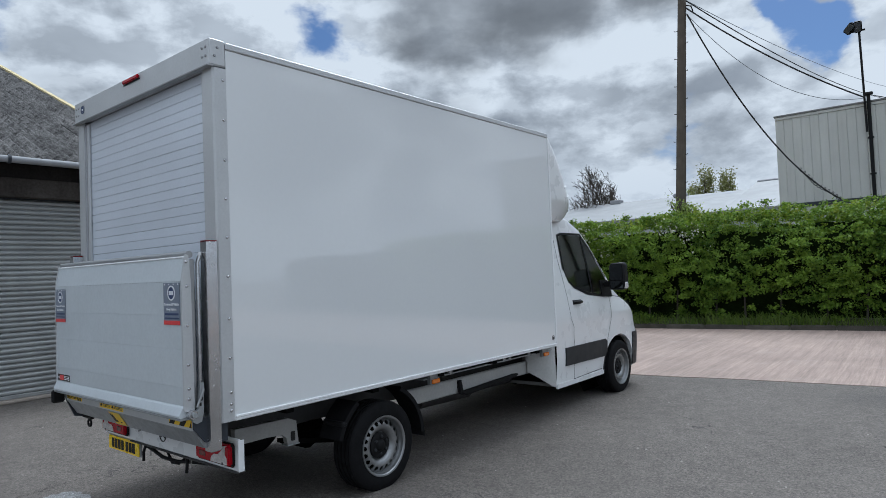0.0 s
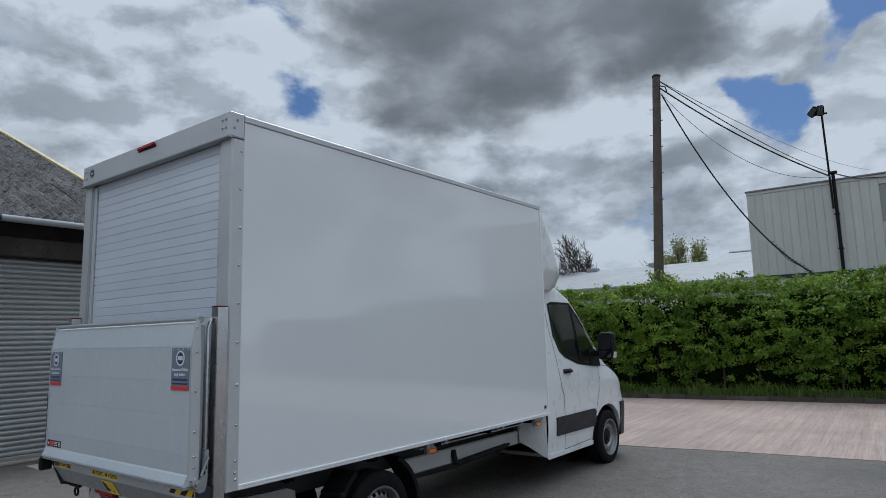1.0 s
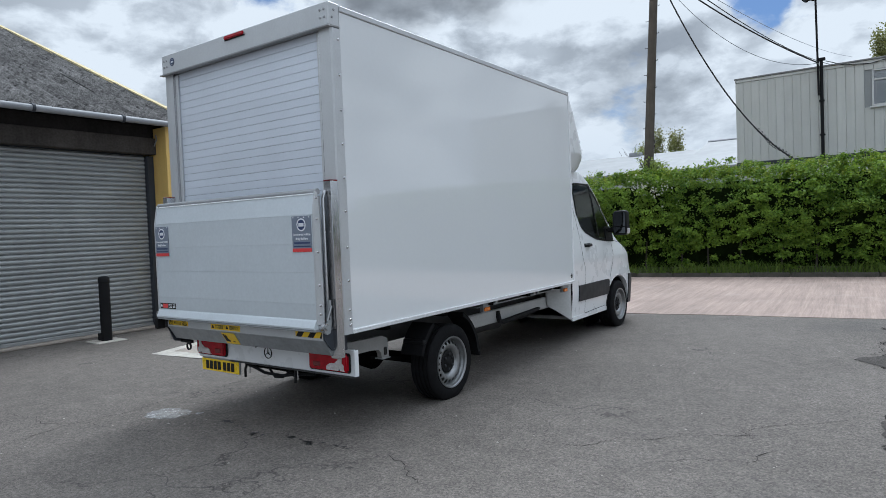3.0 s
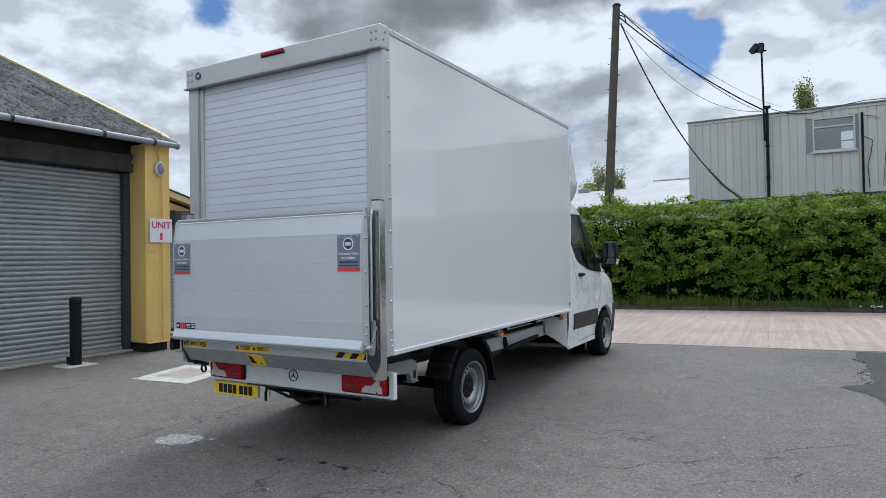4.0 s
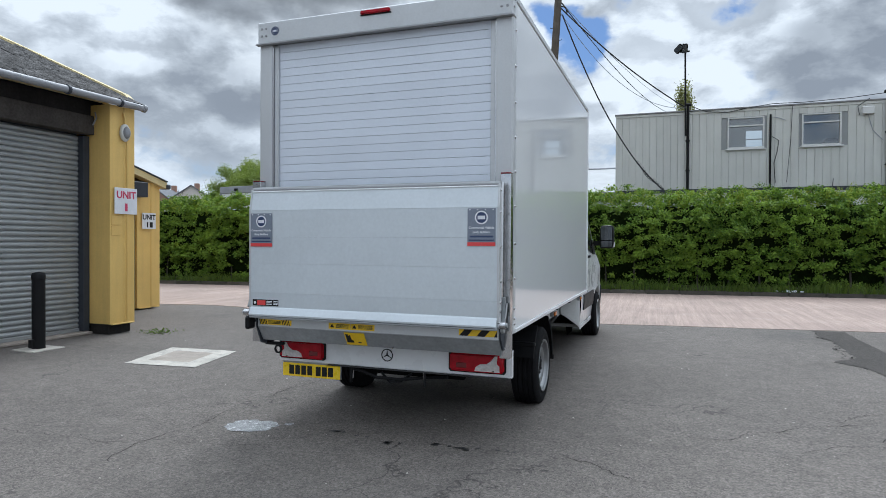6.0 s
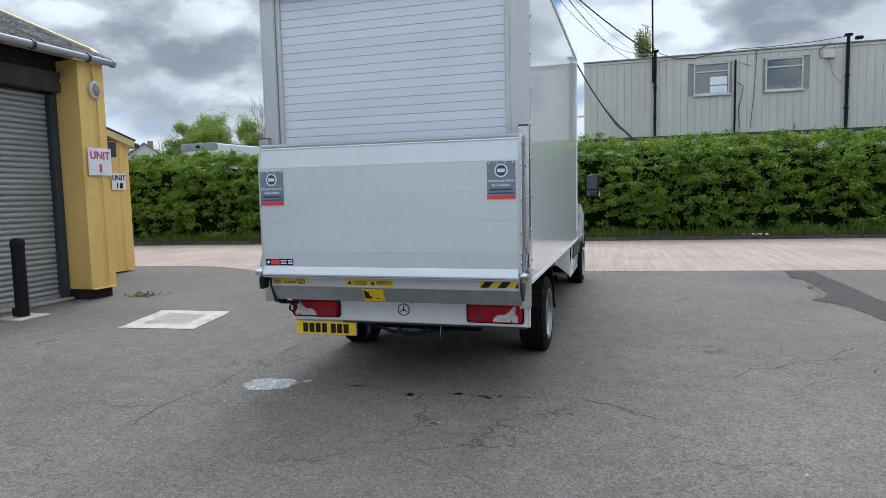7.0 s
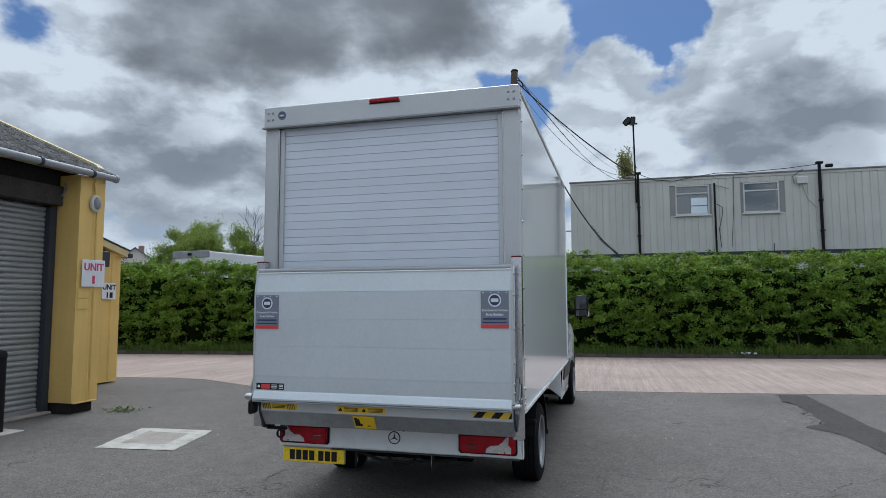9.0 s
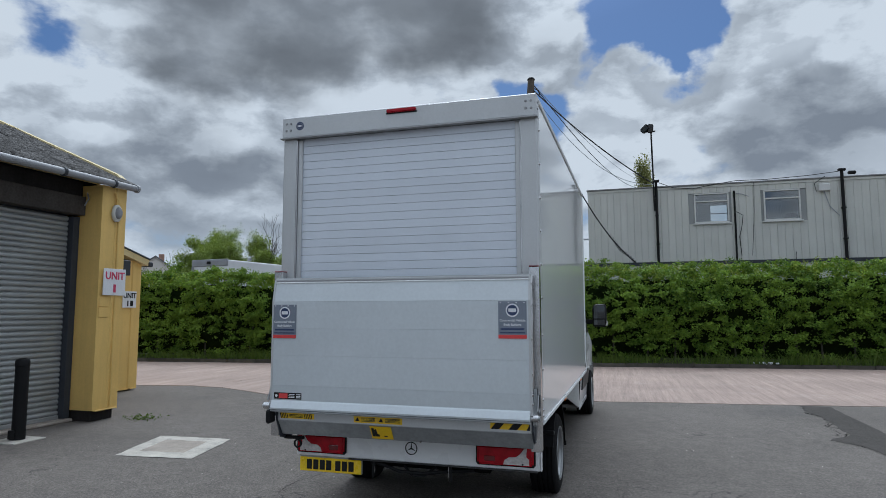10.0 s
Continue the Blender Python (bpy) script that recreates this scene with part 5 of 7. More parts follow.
def cable(start, end, sag, radius, material, label, wrap=0):
    a, b = Vector(start), Vector(end)
    pts = []
    for k in range(29):
        t = k / 28
        p = a.lerp(b, t)
        p.z -= sag * 4 * t * (1 - t)
        pts.append(p)
    line = thing("overhead_cable", label, "cable", b, "overhead cables")
    part("strand", tube(pts, radius, 6), material, line, smooth=True)
    if wrap:
        curl = []
        for k in range(90):
            t = 0.72 + 0.27 * k / 89
            p = a.lerp(b, t)
            p.z -= sag * 4 * t * (1 - t)
            w = 0.045 + 0.03 * math.sin(k * 0.9)
            curl.append(p + Vector((w * math.cos(k * 0.8), 0, w * math.sin(k * 0.8))))
        part("wrapped_strand", tube(curl, 0.012, 5), material, line)
    return line


POLE_TOP = (-1.64, 17.35, 9.72)
cable((-1.60, 17.35, 9.45), (2.50, 20.78, 6.45), 0.22, 0.022, WIRE, "thick black overhead cable from pole to cabin")
cable(POLE_TOP, (2.1, 54.0, 12.6), 0.75, 0.018, WIRE, "black overhead cable leading away behind the cabin")
cable(POLE_TOP, (2.4, 54.0, 13.3), 0.55, 0.011, WIRE_PALE, "thin pale overhead cable leading away behind the cabin")
cable((-1.60, 17.35, 9.3), (2.52, 20.80, 6.44), 0.9, 0.010, WIRE_PALE, "slack thin overhead cable from pole to cabin")
cable((-1.50, 17.3, 9.15), (1.74, 20.6, 3.42), 0.82, 0.024, WIRE, "drooping black cable wrapped with a second strand", wrap=1)


# ---- beyond the hedge ----
def far_warehouse():
    shed = thing("warehouse", "long pale warehouse with low-pitched sheet roof beyond the hedge", "building", (-14, 46, 0))
    # two bays; ridges run away from the hedge
    part("wall", box(-20.5, 6, 38.0, 62, 0, 4.4), FAR_WALL, shed)
    part("eave_trim", box(-20.6, 6.1, 37.9, 38.0, 4.3, 4.62), GUTTER, shed)
    part("roof", prism([(37.85, 4.6), (47, 6.72), (47, 6.8), (37.85, 4.7)], "x", -20.6, -6.6), SHEET_ROOF, shed, "pale profiled sheet roof")
    part("roof", prism([(37.85, 4.62), (47, 7.15), (47, 7.25), (37.85, 4.72)], "x", -6.5, 6.1), SHEET_ROOF, shed, "pale profiled sheet roof")
    part("roof", prism([(47, 6.72), (62, 4.0), (62, 4.1), (47, 6.8)], "x", -20.6, 6.1), SHEET_ROOF, shed)
    part("ridge_cap", tube([(-6.5, 47, 7.27), (6.1, 47, 7.27)], 0.09, 6), GUTTER, shed)
    for x in (-17.5, -12.3):
        part("roof_vent", box(x, x + 0.9, 46.3, 47.0, 6.62, 6.98, 0.05), GUTTER, shed)
    for x in (-19.2, -16.6):
        part("louvre", box(x, x + 1.3, 37.86, 37.9, 3.7, 4.1), GUIDE, shed)
    return shed


far_warehouse()


def far_truck():
    """A white box truck parked beyond the hedge; its body shows above it."""
    truck = thing("box_truck", "white box truck parked beyond the hedge", "truck", (-17, 23, 0))
    part("body", box(-1.05, 1.05, 0.0, 6.0, 0.9, 3.93, 0.03), TRUCK_WHITE, truck, m=pose(-17.05, 20.1, 0, 0, 0, -8))
    mm = pose(-17.05, 20.1, 0, 0, 0, -8)
    part("rear_frame", box(-1.08, 1.08, -0.05, 0.06, 3.65, 3.97, 0.02), GUTTER, truck, m=mm)
    part("post", box(-1.08, -0.98, -0.05, 0.06, 0.9, 3.647), GUTTER, truck, m=mm)
    part("post", box(0.98, 1.08, -0.05, 0.06, 0.9, 3.497), GUTTER, truck, m=mm)
    part("lamp", box(-0.12, 0.12, -0.1, -0.05, 3.75, 3.87, 0.02), PLASTIC, truck, m=mm)
    part("chassis", box(-0.5, 0.5, 0.2, 7.6, 0.5, 0.897), BLACK, truck, m=mm)
    part("cab", box(-0.98, 0.98, 6.1, 7.8, 0.6, 2.5, 0.15, steps=2), TRUCK_WHITE, truck, m=mm)
    for x in (-0.85, 0.85):
        for y in (1.2, 6.8):
            part("wheel", lathe([(0, -0.12), (0.36, -0.12), (0.4, -0.08), (0.4, 0.08), (0.36, 0.12), (0, 0.12)], 20, m=pose(x, y, 0.4, 0, 90, 0)), RUBBER, truck, m=mm)
    return truck


far_truck()


def branches(base, tall, rng, spread=0.5, levels=4, lean=0.0, droop=0.0):
    """Limbs as (points, radii), and the twig ends."""
    limbs, ends = [], []

    def grow(p, way, length, radius, level):
        pts, radii, q, d = [p], [radius], Vector(p), Vector(way)
        for k in range(3):
            d = (d + Vector((rng.gauss(0, 0.16), rng.gauss(0, 0.16), 0.06))).normalized()
            q = q + d * length / 3
            pts.append(q.copy())
            radii.append(radius * (1 - 0.22 * (k + 1)))
        limbs.append((pts, radii))
        if level == 0:
            ends.append(q)
            return
        for k in range(rng.choice((3, 3, 4)) if level > 1 else 4):
            t = rng.uniform(0.35, 1.0)
            at = pts[0].lerp(pts[-1], t) if t < 0.9 else pts[-1]
            turn = Vector((rng.gauss(0, spread), rng.gauss(0, spread), rng.uniform(0.15, 0.7) - droop))
            grow(at, (d + turn).normalized(), length * rng.uniform(0.55, 0.8), radius * 0.5, level - 1)
        ends.append(q)

    grow(Vector(base), Vector((lean, 0, 1)).normalized(), tall * 0.36, tall * 0.02, levels)
    return limbs, ends


def tree(name, base, tall, seed, label, leaf=None, leaves=0, leaf_size=0.3, spread=0.5, levels=4, reach=1.0, twig=0.012, droop=0.0):
    rng = random.Random(seed)
    limbs, ends = branches(base, tall, rng, spread, levels, droop=droop)
    top = max(p.z for pts, _ in limbs for p in pts) - base[2]
    fit = tall / top
    origin = Vector(base)
    squeeze = lambda p: Vector((origin.x + (p.x - origin.x) * fit * reach, origin.y + (p.y - origin.y) * fit * reach, origin.z + (p.z - origin.z) * fit))
    ob = thing(name, label, "tree", base)
    bm = bmesh.new()
    for pts, radii in limbs:
        tube([squeeze(p) for p in pts], [max(r, twig) for r in radii], 5 if radii[0] > 0.08 else 3, bm, closed=False)
    part("trunk", bm, BARK, ob)
    if leaf:
        gen = np.random.default_rng(seed)
        tips = np.array([squeeze(p) for p in ends])
        pick = tips[gen.integers(0, len(tips), leaves)]
        pts = pick + gen.normal(0, 0.055 * tall * 0.5, (leaves, 3))
        out = pts - np.array(origin + Vector((0, 0, tall * 0.5)))
        out /= np.linalg.norm(out, axis=1, keepdims=True)
        tagged(part("crown", leaf_mesh("crown", pts, out + np.array([0, 0, 0.4]), gen.uniform(0.6, 1.3, leaves) * leaf_size, leaf, gen, 0.75, 0.15, 1.2), leaf, ob), kind="stuff")
    return ob


def dome_tree(base, tall, wide, seed, label, twig=0.016):
    """A bare tree whose forking limbs fill a rounded head, wide metres across."""
    rng = random.Random(seed)
    ob = thing("bare_tree", label, "tree", base)
    b = Vector(base)
    heart = b + Vector((0, 0, tall * 0.56))
    half = Vector((wide / 2, wide / 2, tall * 0.44))
    outside = lambda p: sum(((p[i] - heart[i]) / half[i]) ** 2 for i in range(3))
    bm = bmesh.new()

    def grow(p, way, length, radius, level):
        pts, q, d = [p], Vector(p), Vector(way)
        for k in range(3):
            d = (d + Vector((rng.gauss(0, 0.13), rng.gauss(0, 0.13), rng.gauss(0.03, 0.1)))).normalized()
            q = q + d * length / 3
            if outside(q) > rng.uniform(0.9, 1.12) and q.z > heart.z - half.z * 0.8:
                break
            pts.append(q.copy())
        if len(pts) < 2:
            return
        tube(pts, [max(twig, radius * (1 - 0.15 * k)) for k in range(len(pts))], 6 if radius > 0.08 else 3, bm, closed=False)
        if level == 0:
            return
        for k in range(4 if level > 1 else 3):
            at = pts[-1] if k < 2 else pts[0].lerp(pts[-1], rng.uniform(0.45, 0.95))
            out = (at - b - Vector((0, 0, tall * 0.22))).normalized()
            turn = Vector((rng.gauss(0, 0.5), rng.gauss(0, 0.5), rng.gauss(0.05, 0.36)))
            grow(at, (d * 0.7 + out * 0.35 + turn).normalized(), length * rng.uniform(0.62, 0.86), radius * 0.58, level - 1)

    grow(b, Vector((0, 0, 1)), tall * 0.27, tall * 0.022, 6)
    part("trunk", bm, BARK, ob)
    return ob


def poplar(base, tall, wide, seed, leaves, label, dense=1.0):
    """A narrow upright tree."""
    rng, gen = random.Random(seed), np.random.default_rng(seed)
    ob = thing("poplar_tree", label, "tree", base, "poplar trees")
    bm = bmesh.new()
    b = Vector(base)
    tube([b, b + Vector((0.1, 0, tall * 0.5)), b + Vector((0, 0, tall * 0.97))], [0.22, 0.14, 0.03], 6, bm)
    clumps = []
    for k in range(46):
        h = rng.uniform(0.22, 0.93)
        a = rng.uniform(0, 6.28)
        r = wide * (0.35 + 0.65 * math.sin(min(1, (1 - h) * 1.7) * 1.57)) * rng.uniform(0.5, 1.1)
        p = b + Vector((0, 0, tall * (h - 0.10)))
        q = b + Vector((r * math.cos(a), r * math.sin(a), tall * (h + 0.05)))
        tube([p, p.lerp(q, 0.6) + Vector((0, 0, -0.05 * tall * 0.2)), q], [0.05, 0.03, 0.015], 4, bm)
        for t in (0.45, 0.75, 1.0):
            clumps.append(p.lerp(q, t))
    part("trunk", bm, BARK, ob)
    pick = np.array(clumps)[gen.integers(0, len(clumps), leaves)]
    pts = pick + gen.normal(0, 1, (leaves, 3)) * np.array([0.16 * wide, 0.16 * wide, 0.035 * tall])
    out = gen.normal(0, 1, (leaves, 3))
    tagged(part("crown", leaf_mesh("crown", pts, out, gen.uniform(0.14, 0.34, leaves) * (1.6 if tall > 30 else 1.0), LEAF_POPLAR, gen, 0.8), LEAF_POPLAR, ob), kind="stuff")
    return ob


poplar((4.6, 150, 0), 37.0, 3.3, 8, 12000, "slim poplar with thin yellow-green spring leaves")
poplar((-24.5, 95, 0), 15.6, 1.9, 9, 5200, "half-bare poplar in early leaf")
poplar((-21.5, 95.5, 0), 14.8, 1.7, 10, 4600, "half-bare poplar in early leaf")
poplar((-26.3, 96, 0), 13.2, 1.8, 12, 4200, "half-bare poplar in early leaf")
tree("shrub_tree", (-11.4, 52, 0), 7.5, 21, "bushy green tree behind the warehouse roof", LEAF_TREE, 6000, 0.17, 0.7)
dome_tree((-19.9, 47.5, 0), 11.0, 5.3, 31, "bare round-headed tree against the sky")
tree("bare_tree", (-14.2, 66, 0), 9.2, 33, "low bare tree beyond the warehouse", spread=0.7, levels=4)
tree("shrub_tree", (-1.6, 16.9, 0), 3.5, 41, "leafy hawthorn sprays beside the pole", LEAF_TREE, 2600, 0.075, 0.4, 4, 0.45)
tree("leafy_tree", (-32.8, 40, 0), 8.6, 51, "rounded willow in fresh green leaf", LEAF_TREE, 40000, 0.125, 0.75, 5)
tree("leafy_tree", (-25.6, 41, 0), 7.9, 53, "green tree in spring leaf behind a truck", LEAF_TREE, 34000, 0.125, 0.6, 5)
tree("bare_tree", (-28.9, 41, 0), 9.4, 57, "thin bare tree between leafy ones", spread=0.5, levels=4)
tree("leafy_tree", (-37.0, 42, 0), 6.3, 59, "small dark green tree far off", LEAF_HEDGE, 7000, 0.18, 0.7)
tree("bare_tree", (-41.5, 44, 0), 6.4, 61, "small bare tree far off", spread=0.7, levels=4)
tree("bare_tree", (-60, 66, 0), 10.2, 63, "bare tree behind the houses", spread=0.55, levels=4)
tree("bare_tree", (-56, 68, 0), 9.8, 67, "bare tree behind the houses", spread=0.55, levels=4)


def house(x, y, wide, deep, eave, ridge, turn, wall, label):
    home = thing("house", label, "house", (x, y, 0), "houses beyond the hedge")
    m = pose(x, y, 0, 0, 0, turn)
    part("wall", prism([(-wide / 2, 0), (wide / 2, 0), (wide / 2, eave), (0, ridge), (-wide / 2, eave)], "y", 0, deep), wall, home, m=m)
    for s in (-1, 1):
        run = [(0, ridge + 0.16), (s * (wide / 2 + 0.3), eave - 0.03), (s * (wide / 2 + 0.3), eave - 0.18), (0, ridge + 0.02)]
        part("roof", prism(run, "y", -0.25, deep + 0.25), SLATE, home, "grey slate roof", m=m)
    part("chimney", box(-0.35, 0.35, deep * 0.7, deep * 0.7 + 0.6, ridge - 0.4, ridge + 0.9, 0.04), BRICKWORK, home, m=m)
    for px in (-wide / 4, wide / 4):
        for z in (1.0, eave - 1.55):
            window = part("window", box(px - 0.6, px + 0.6, -0.05, 0.03, z, z + 1.2, 0.02), FRAME_WHITE, home, m=m)
            part("pane", box(px - 0.5, px + 0.5, -0.07, -0.045, z + 0.1, z + 1.1), DARK_GLASS, window, m=m)
    return home


house(-58.2, 63, 7.5, 9, 6.0, 8.7, 35, RENDERED, "pale rendered house with slate roof")
house(-52.4, 66, 7.0, 9, 5.9, 8.6, -50, RENDERED, "pale rendered house with slate roof")
house(-66.5, 65, 7.5, 9, 6.0, 8.8, 20, BRICKWORK, "brick house with slate roof")


# ---- the box van ----
BOX_X, BOX_L, BOX_LOW, BOX_TOP = 1.03, 4.06, 0.80, 3.145
REAR_AXLE, FRONT_AXLE, HUB_Z = 1.404, 5.805, 0.326


def box_van():
    return thing("box_van", "white box van with rear roller door and folded tail lift", "van", (0, 3.2, 0))


VAN = box_van()


def van_box():
    body = part("cargo_box", box(-BOX_X + 0.03, BOX_X - 0.03, 0.10, BOX_L - 0.02, BOX_LOW + 0.05, BOX_TOP - 0.03), PANEL, VAN, "white panelled cargo box")
    for s in (-1, 1):
        inner, outer = sorted((s * (BOX_X - 0.028), s * BOX_X))
        part("side_panel", box(inner, outer, 0.092, BOX_L - 0.018, 0.826, 3.098), PANEL, body, "glossy white side panel")
        a, b = sorted((s * (BOX_X - 0.05), s * (BOX_X + 0.008)))
        part("top_rail", box(a, b, 0.092, BOX_L, 3.10, BOX_TOP, 0.006), ALU, body, "aluminium top rail")
        part("skirt_rail", box(a, b, 0.092, BOX_L, 0.792, 0.824, 0.006), SKIRT, body)
        lip = sorted((s * (BOX_X + 0.004), s * (BOX_X + 0.013)))
        part("skirt_bead", box(lip[0], lip[1], 0.094, BOX_L, 0.812, 0.828, 0.003), SKIRT, body)
        part("edge_trim", box(a, b, BOX_L - 0.016, BOX_L + 0.012, 0.826, 3.098, 0.004), SKIRT, body)
        post = part("rear_post", prism([(s * 0.912, 0.0), (s * 0.912, 0.085), (s * (BOX_X - 0.03), 0.085), (s * (BOX_X - 0.03), 0.0905), (s * (BOX_X + 0.003), 0.0905), (s * (BOX_X + 0.003), 0.012), (s * (BOX_X - 0.009), 0.0)], "z", BOX_LOW - 0.005, 2.975), ALU, body, "aluminium rear corner post")
        head = lathe([(0.0, 0.009), (0.006, 0.008), (0.0105, 0.003), (0.011, 0.0)], 10)
        rivet = finish(head, "rivet", STEEL, True)
        for z in (2.90, 2.65, 2.40, 2.16, 1.92, 1.68, 1.42, 1.18, 0.97, 0.90, 0.86):
            part("rivet", rivet, STEEL, post, m=pose(s * (BOX_X + 0.003), 0.068, z, 0, 90 * s, 0))
        part("track_edge", box(*sorted((s * 0.905, s * 0.9105)), 0.004, 0.03, 0.95, 2.96), STEEL, post)
        part("door_guide", box(*sorted((s * 0.868, s * 0.904)), 0.018, 0.034, 0.90, 2.968, 0.003), ALU, post, "aluminium door guide")
    part("roof_panel", box(-BOX_X + 0.052, BOX_X - 0.052, 0.092, BOX_L, BOX_TOP - 0.028, BOX_TOP - 0.004), PANEL, body, "white roof skin")
    part("front_panel", box(-BOX_X + 0.052, BOX_X - 0.052, BOX_L - 0.018, BOX_L + 0.008, BOX_LOW, BOX_TOP - 0.03), PANEL, body)
    part("floor_pan", box(-BOX_X + 0.04, BOX_X - 0.04, 0.10, BOX_L - 0.02, BOX_LOW - 0.01, BOX_LOW + 0.047), BLACK, body)
    # rear header with bolts, lamp and badge
    header = part("header", box(-BOX_X - 0.004, BOX_X + 0.004, -0.022, 0.0915, 2.985, BOX_TOP + 0.008, 0.008), ALU, body, "grey rear header beam")
    part("drip_lip", box(-BOX_X - 0.012, BOX_X + 0.012, -0.04, 0.0, 2.972, 2.984, 0.003), ALU_DARK, header)
    bolt = finish(lathe([(0, 0.006), (0.007, 0.006), (0.0105, 0.0)], 8), "bolt", ALU_DARK)
    for s in (-1, 1):
        for x in (0.955, 0.995):
            for z in (3.045, 3.10):
                part("bolt", bolt, ALU_DARK, header, m=pose(s * x, -0.022, z, 90, 0, 0))
                if x > 0.99:
                    part("bolt", bolt, ALU_DARK, header, m=pose(s * (BOX_X + 0.004), 0.035 if z > 3.07 else 0.015, z, 0, 90 * s, 0))
    lamp = part("brake_lamp", box(-0.12, 0.12, -0.042, -0.023, 3.108, 3.135, 0.006, steps=2), RED, header, "red high-level brake lamp")
    part("lamp_base", box(-0.125, 0.125, -0.028, -0.022, 3.100, 3.108), PLASTIC, lamp)
    badge(-0.872, -0.0235, 3.075, 0.034, header)
    badge_side(BOX_X + 0.001, 3.99, 0.89, 0.026, body)


def badge(x, y, z, r, parent):
    """A round badge that faces the rear, drawn as plain ring and disc."""
    part("badge_ring", lathe([(r * 0.78, 0.0), (r, 0.0), (r, 0.0015), (r * 0.78, 0.0015)], 24, m=pose(x, y, z, 90, 0, 0), close=True), NAVY, parent)
    part("badge_disc", lathe([(0, 0.001), (r * 0.66, 0.001)], 24, m=pose(x, y, z, 90, 0, 0)), NAVY, parent)
    part("badge_bar", box(x - r * 0.42, x + r * 0.42, y - 0.0022, y - 0.0012, z - r * 0.2, z + r * 0.2), WHITE_PRINT, parent)


def badge_side(x, y, z, r, parent):
    part("badge_ring", lathe([(r * 0.7, 0.0), (r, 0.0), (r, 0.0015), (r * 0.7, 0.0015)], 20, m=pose(x, y, z, 0, 90, 0), close=True), INK, parent)
    part("badge_disc", lathe([(0, 0.001), (r * 0.5, 0.001)], 20, m=pose(x, y, z, 0, 90, 0)), INK, parent)


van_box()


def roller_door():
    door = part("roller_door", box(-0.91, 0.91, 0.052, 0.066, 0.9, 2.99), SEAM, VAN, "closed pale aluminium roller door")
    pitch = 0.0632
    bm = bmesh.new()
    prof = [(0.007, 0.0003), (0.001, 0.0009), (0.0, 0.0024), (0.0, 0.0602), (0.001, 0.0617), (0.007, 0.0624)]
    ends = [[bm.verts.new((x, d, h)) for d, h in prof] for x in (-0.905, 0.905)]
    for k in range(len(prof) - 1):
        bm.faces.new((ends[0][k], ends[1][k], ends[1][k + 1], ends[0][k + 1]))
    slat = finish(bm, "slat", SLAT)
    for k in range(33):
        jig = 0.0012 * noise.noise(Vector((k * 1.9, 4, 0)))
        part("slat", slat, SLAT, door, m=pose(0, 0.036 + jig, 0.895 + k * pitch))
    return door


roller_door()


def decal(x, z, parent):
    """Makers' board: grey-blue field, badge, two lines of words, bars, red foot."""
    y = -0.2125
    board = part("decal", box(x - 0.0965, x + 0.0965, y - 0.0018, y + 0.0005, z - 0.125, z + 0.125), DECAL, parent, "grey-blue maker's decal with red foot")
    part("red_foot", box(x - 0.0965, x + 0.0965, y - 0.003, y - 0.0019, z - 0.125, z - 0.100), RED_STRIP, board)
    for dx in (-0.08, -0.027, 0.027, 0.08):
        part("stud", box(x + dx - 0.004, x + dx + 0.004, y - 0.0032, y - 0.0019, z + 0.112, z + 0.120), WHITE_PRINT, board)
    part("badge_disc", lathe([(0, 0.001), (0.040, 0.001)], 28, m=pose(x, y - 0.002, z + 0.064, 90, 0, 0)), NAVY, board)
    part("badge_ring", lathe([(0.036, 0.0), (0.045, 0.0), (0.045, 0.002), (0.036, 0.002)], 28, m=pose(x, y - 0.002, z + 0.064, 90, 0, 0), close=True), WHITE_PRINT, board)
    part("badge_bar", box(x - 0.026, x + 0.026, y - 0.0045, y - 0.0032, z + 0.052, z + 0.076), WHITE_PRINT, board)
    turn = pose(0, 0, 0, 90, 0, 0)
    lettering("Commercial Vehicle", 0.0215, Matrix.Translation((x, y - 0.003, z - 0.004)) @ turn, WHITE_PRINT, board, deep=0.0006)
    lettering("Body Builders", 0.0215, Matrix.Translation((x, y - 0.003, z - 0.033)) @ turn, WHITE_PRINT, board, deep=0.0006)
    part("bar", box(x - 0.080, x + 0.080, y - 0.0035, y - 0.0022, z - 0.068, z - 0.056), NAVY, board)
    part("bar", box(x - 0.085, x + 0.085, y - 0.0035, y - 0.0022, z - 0.090, z - 0.082), NAVY, board)


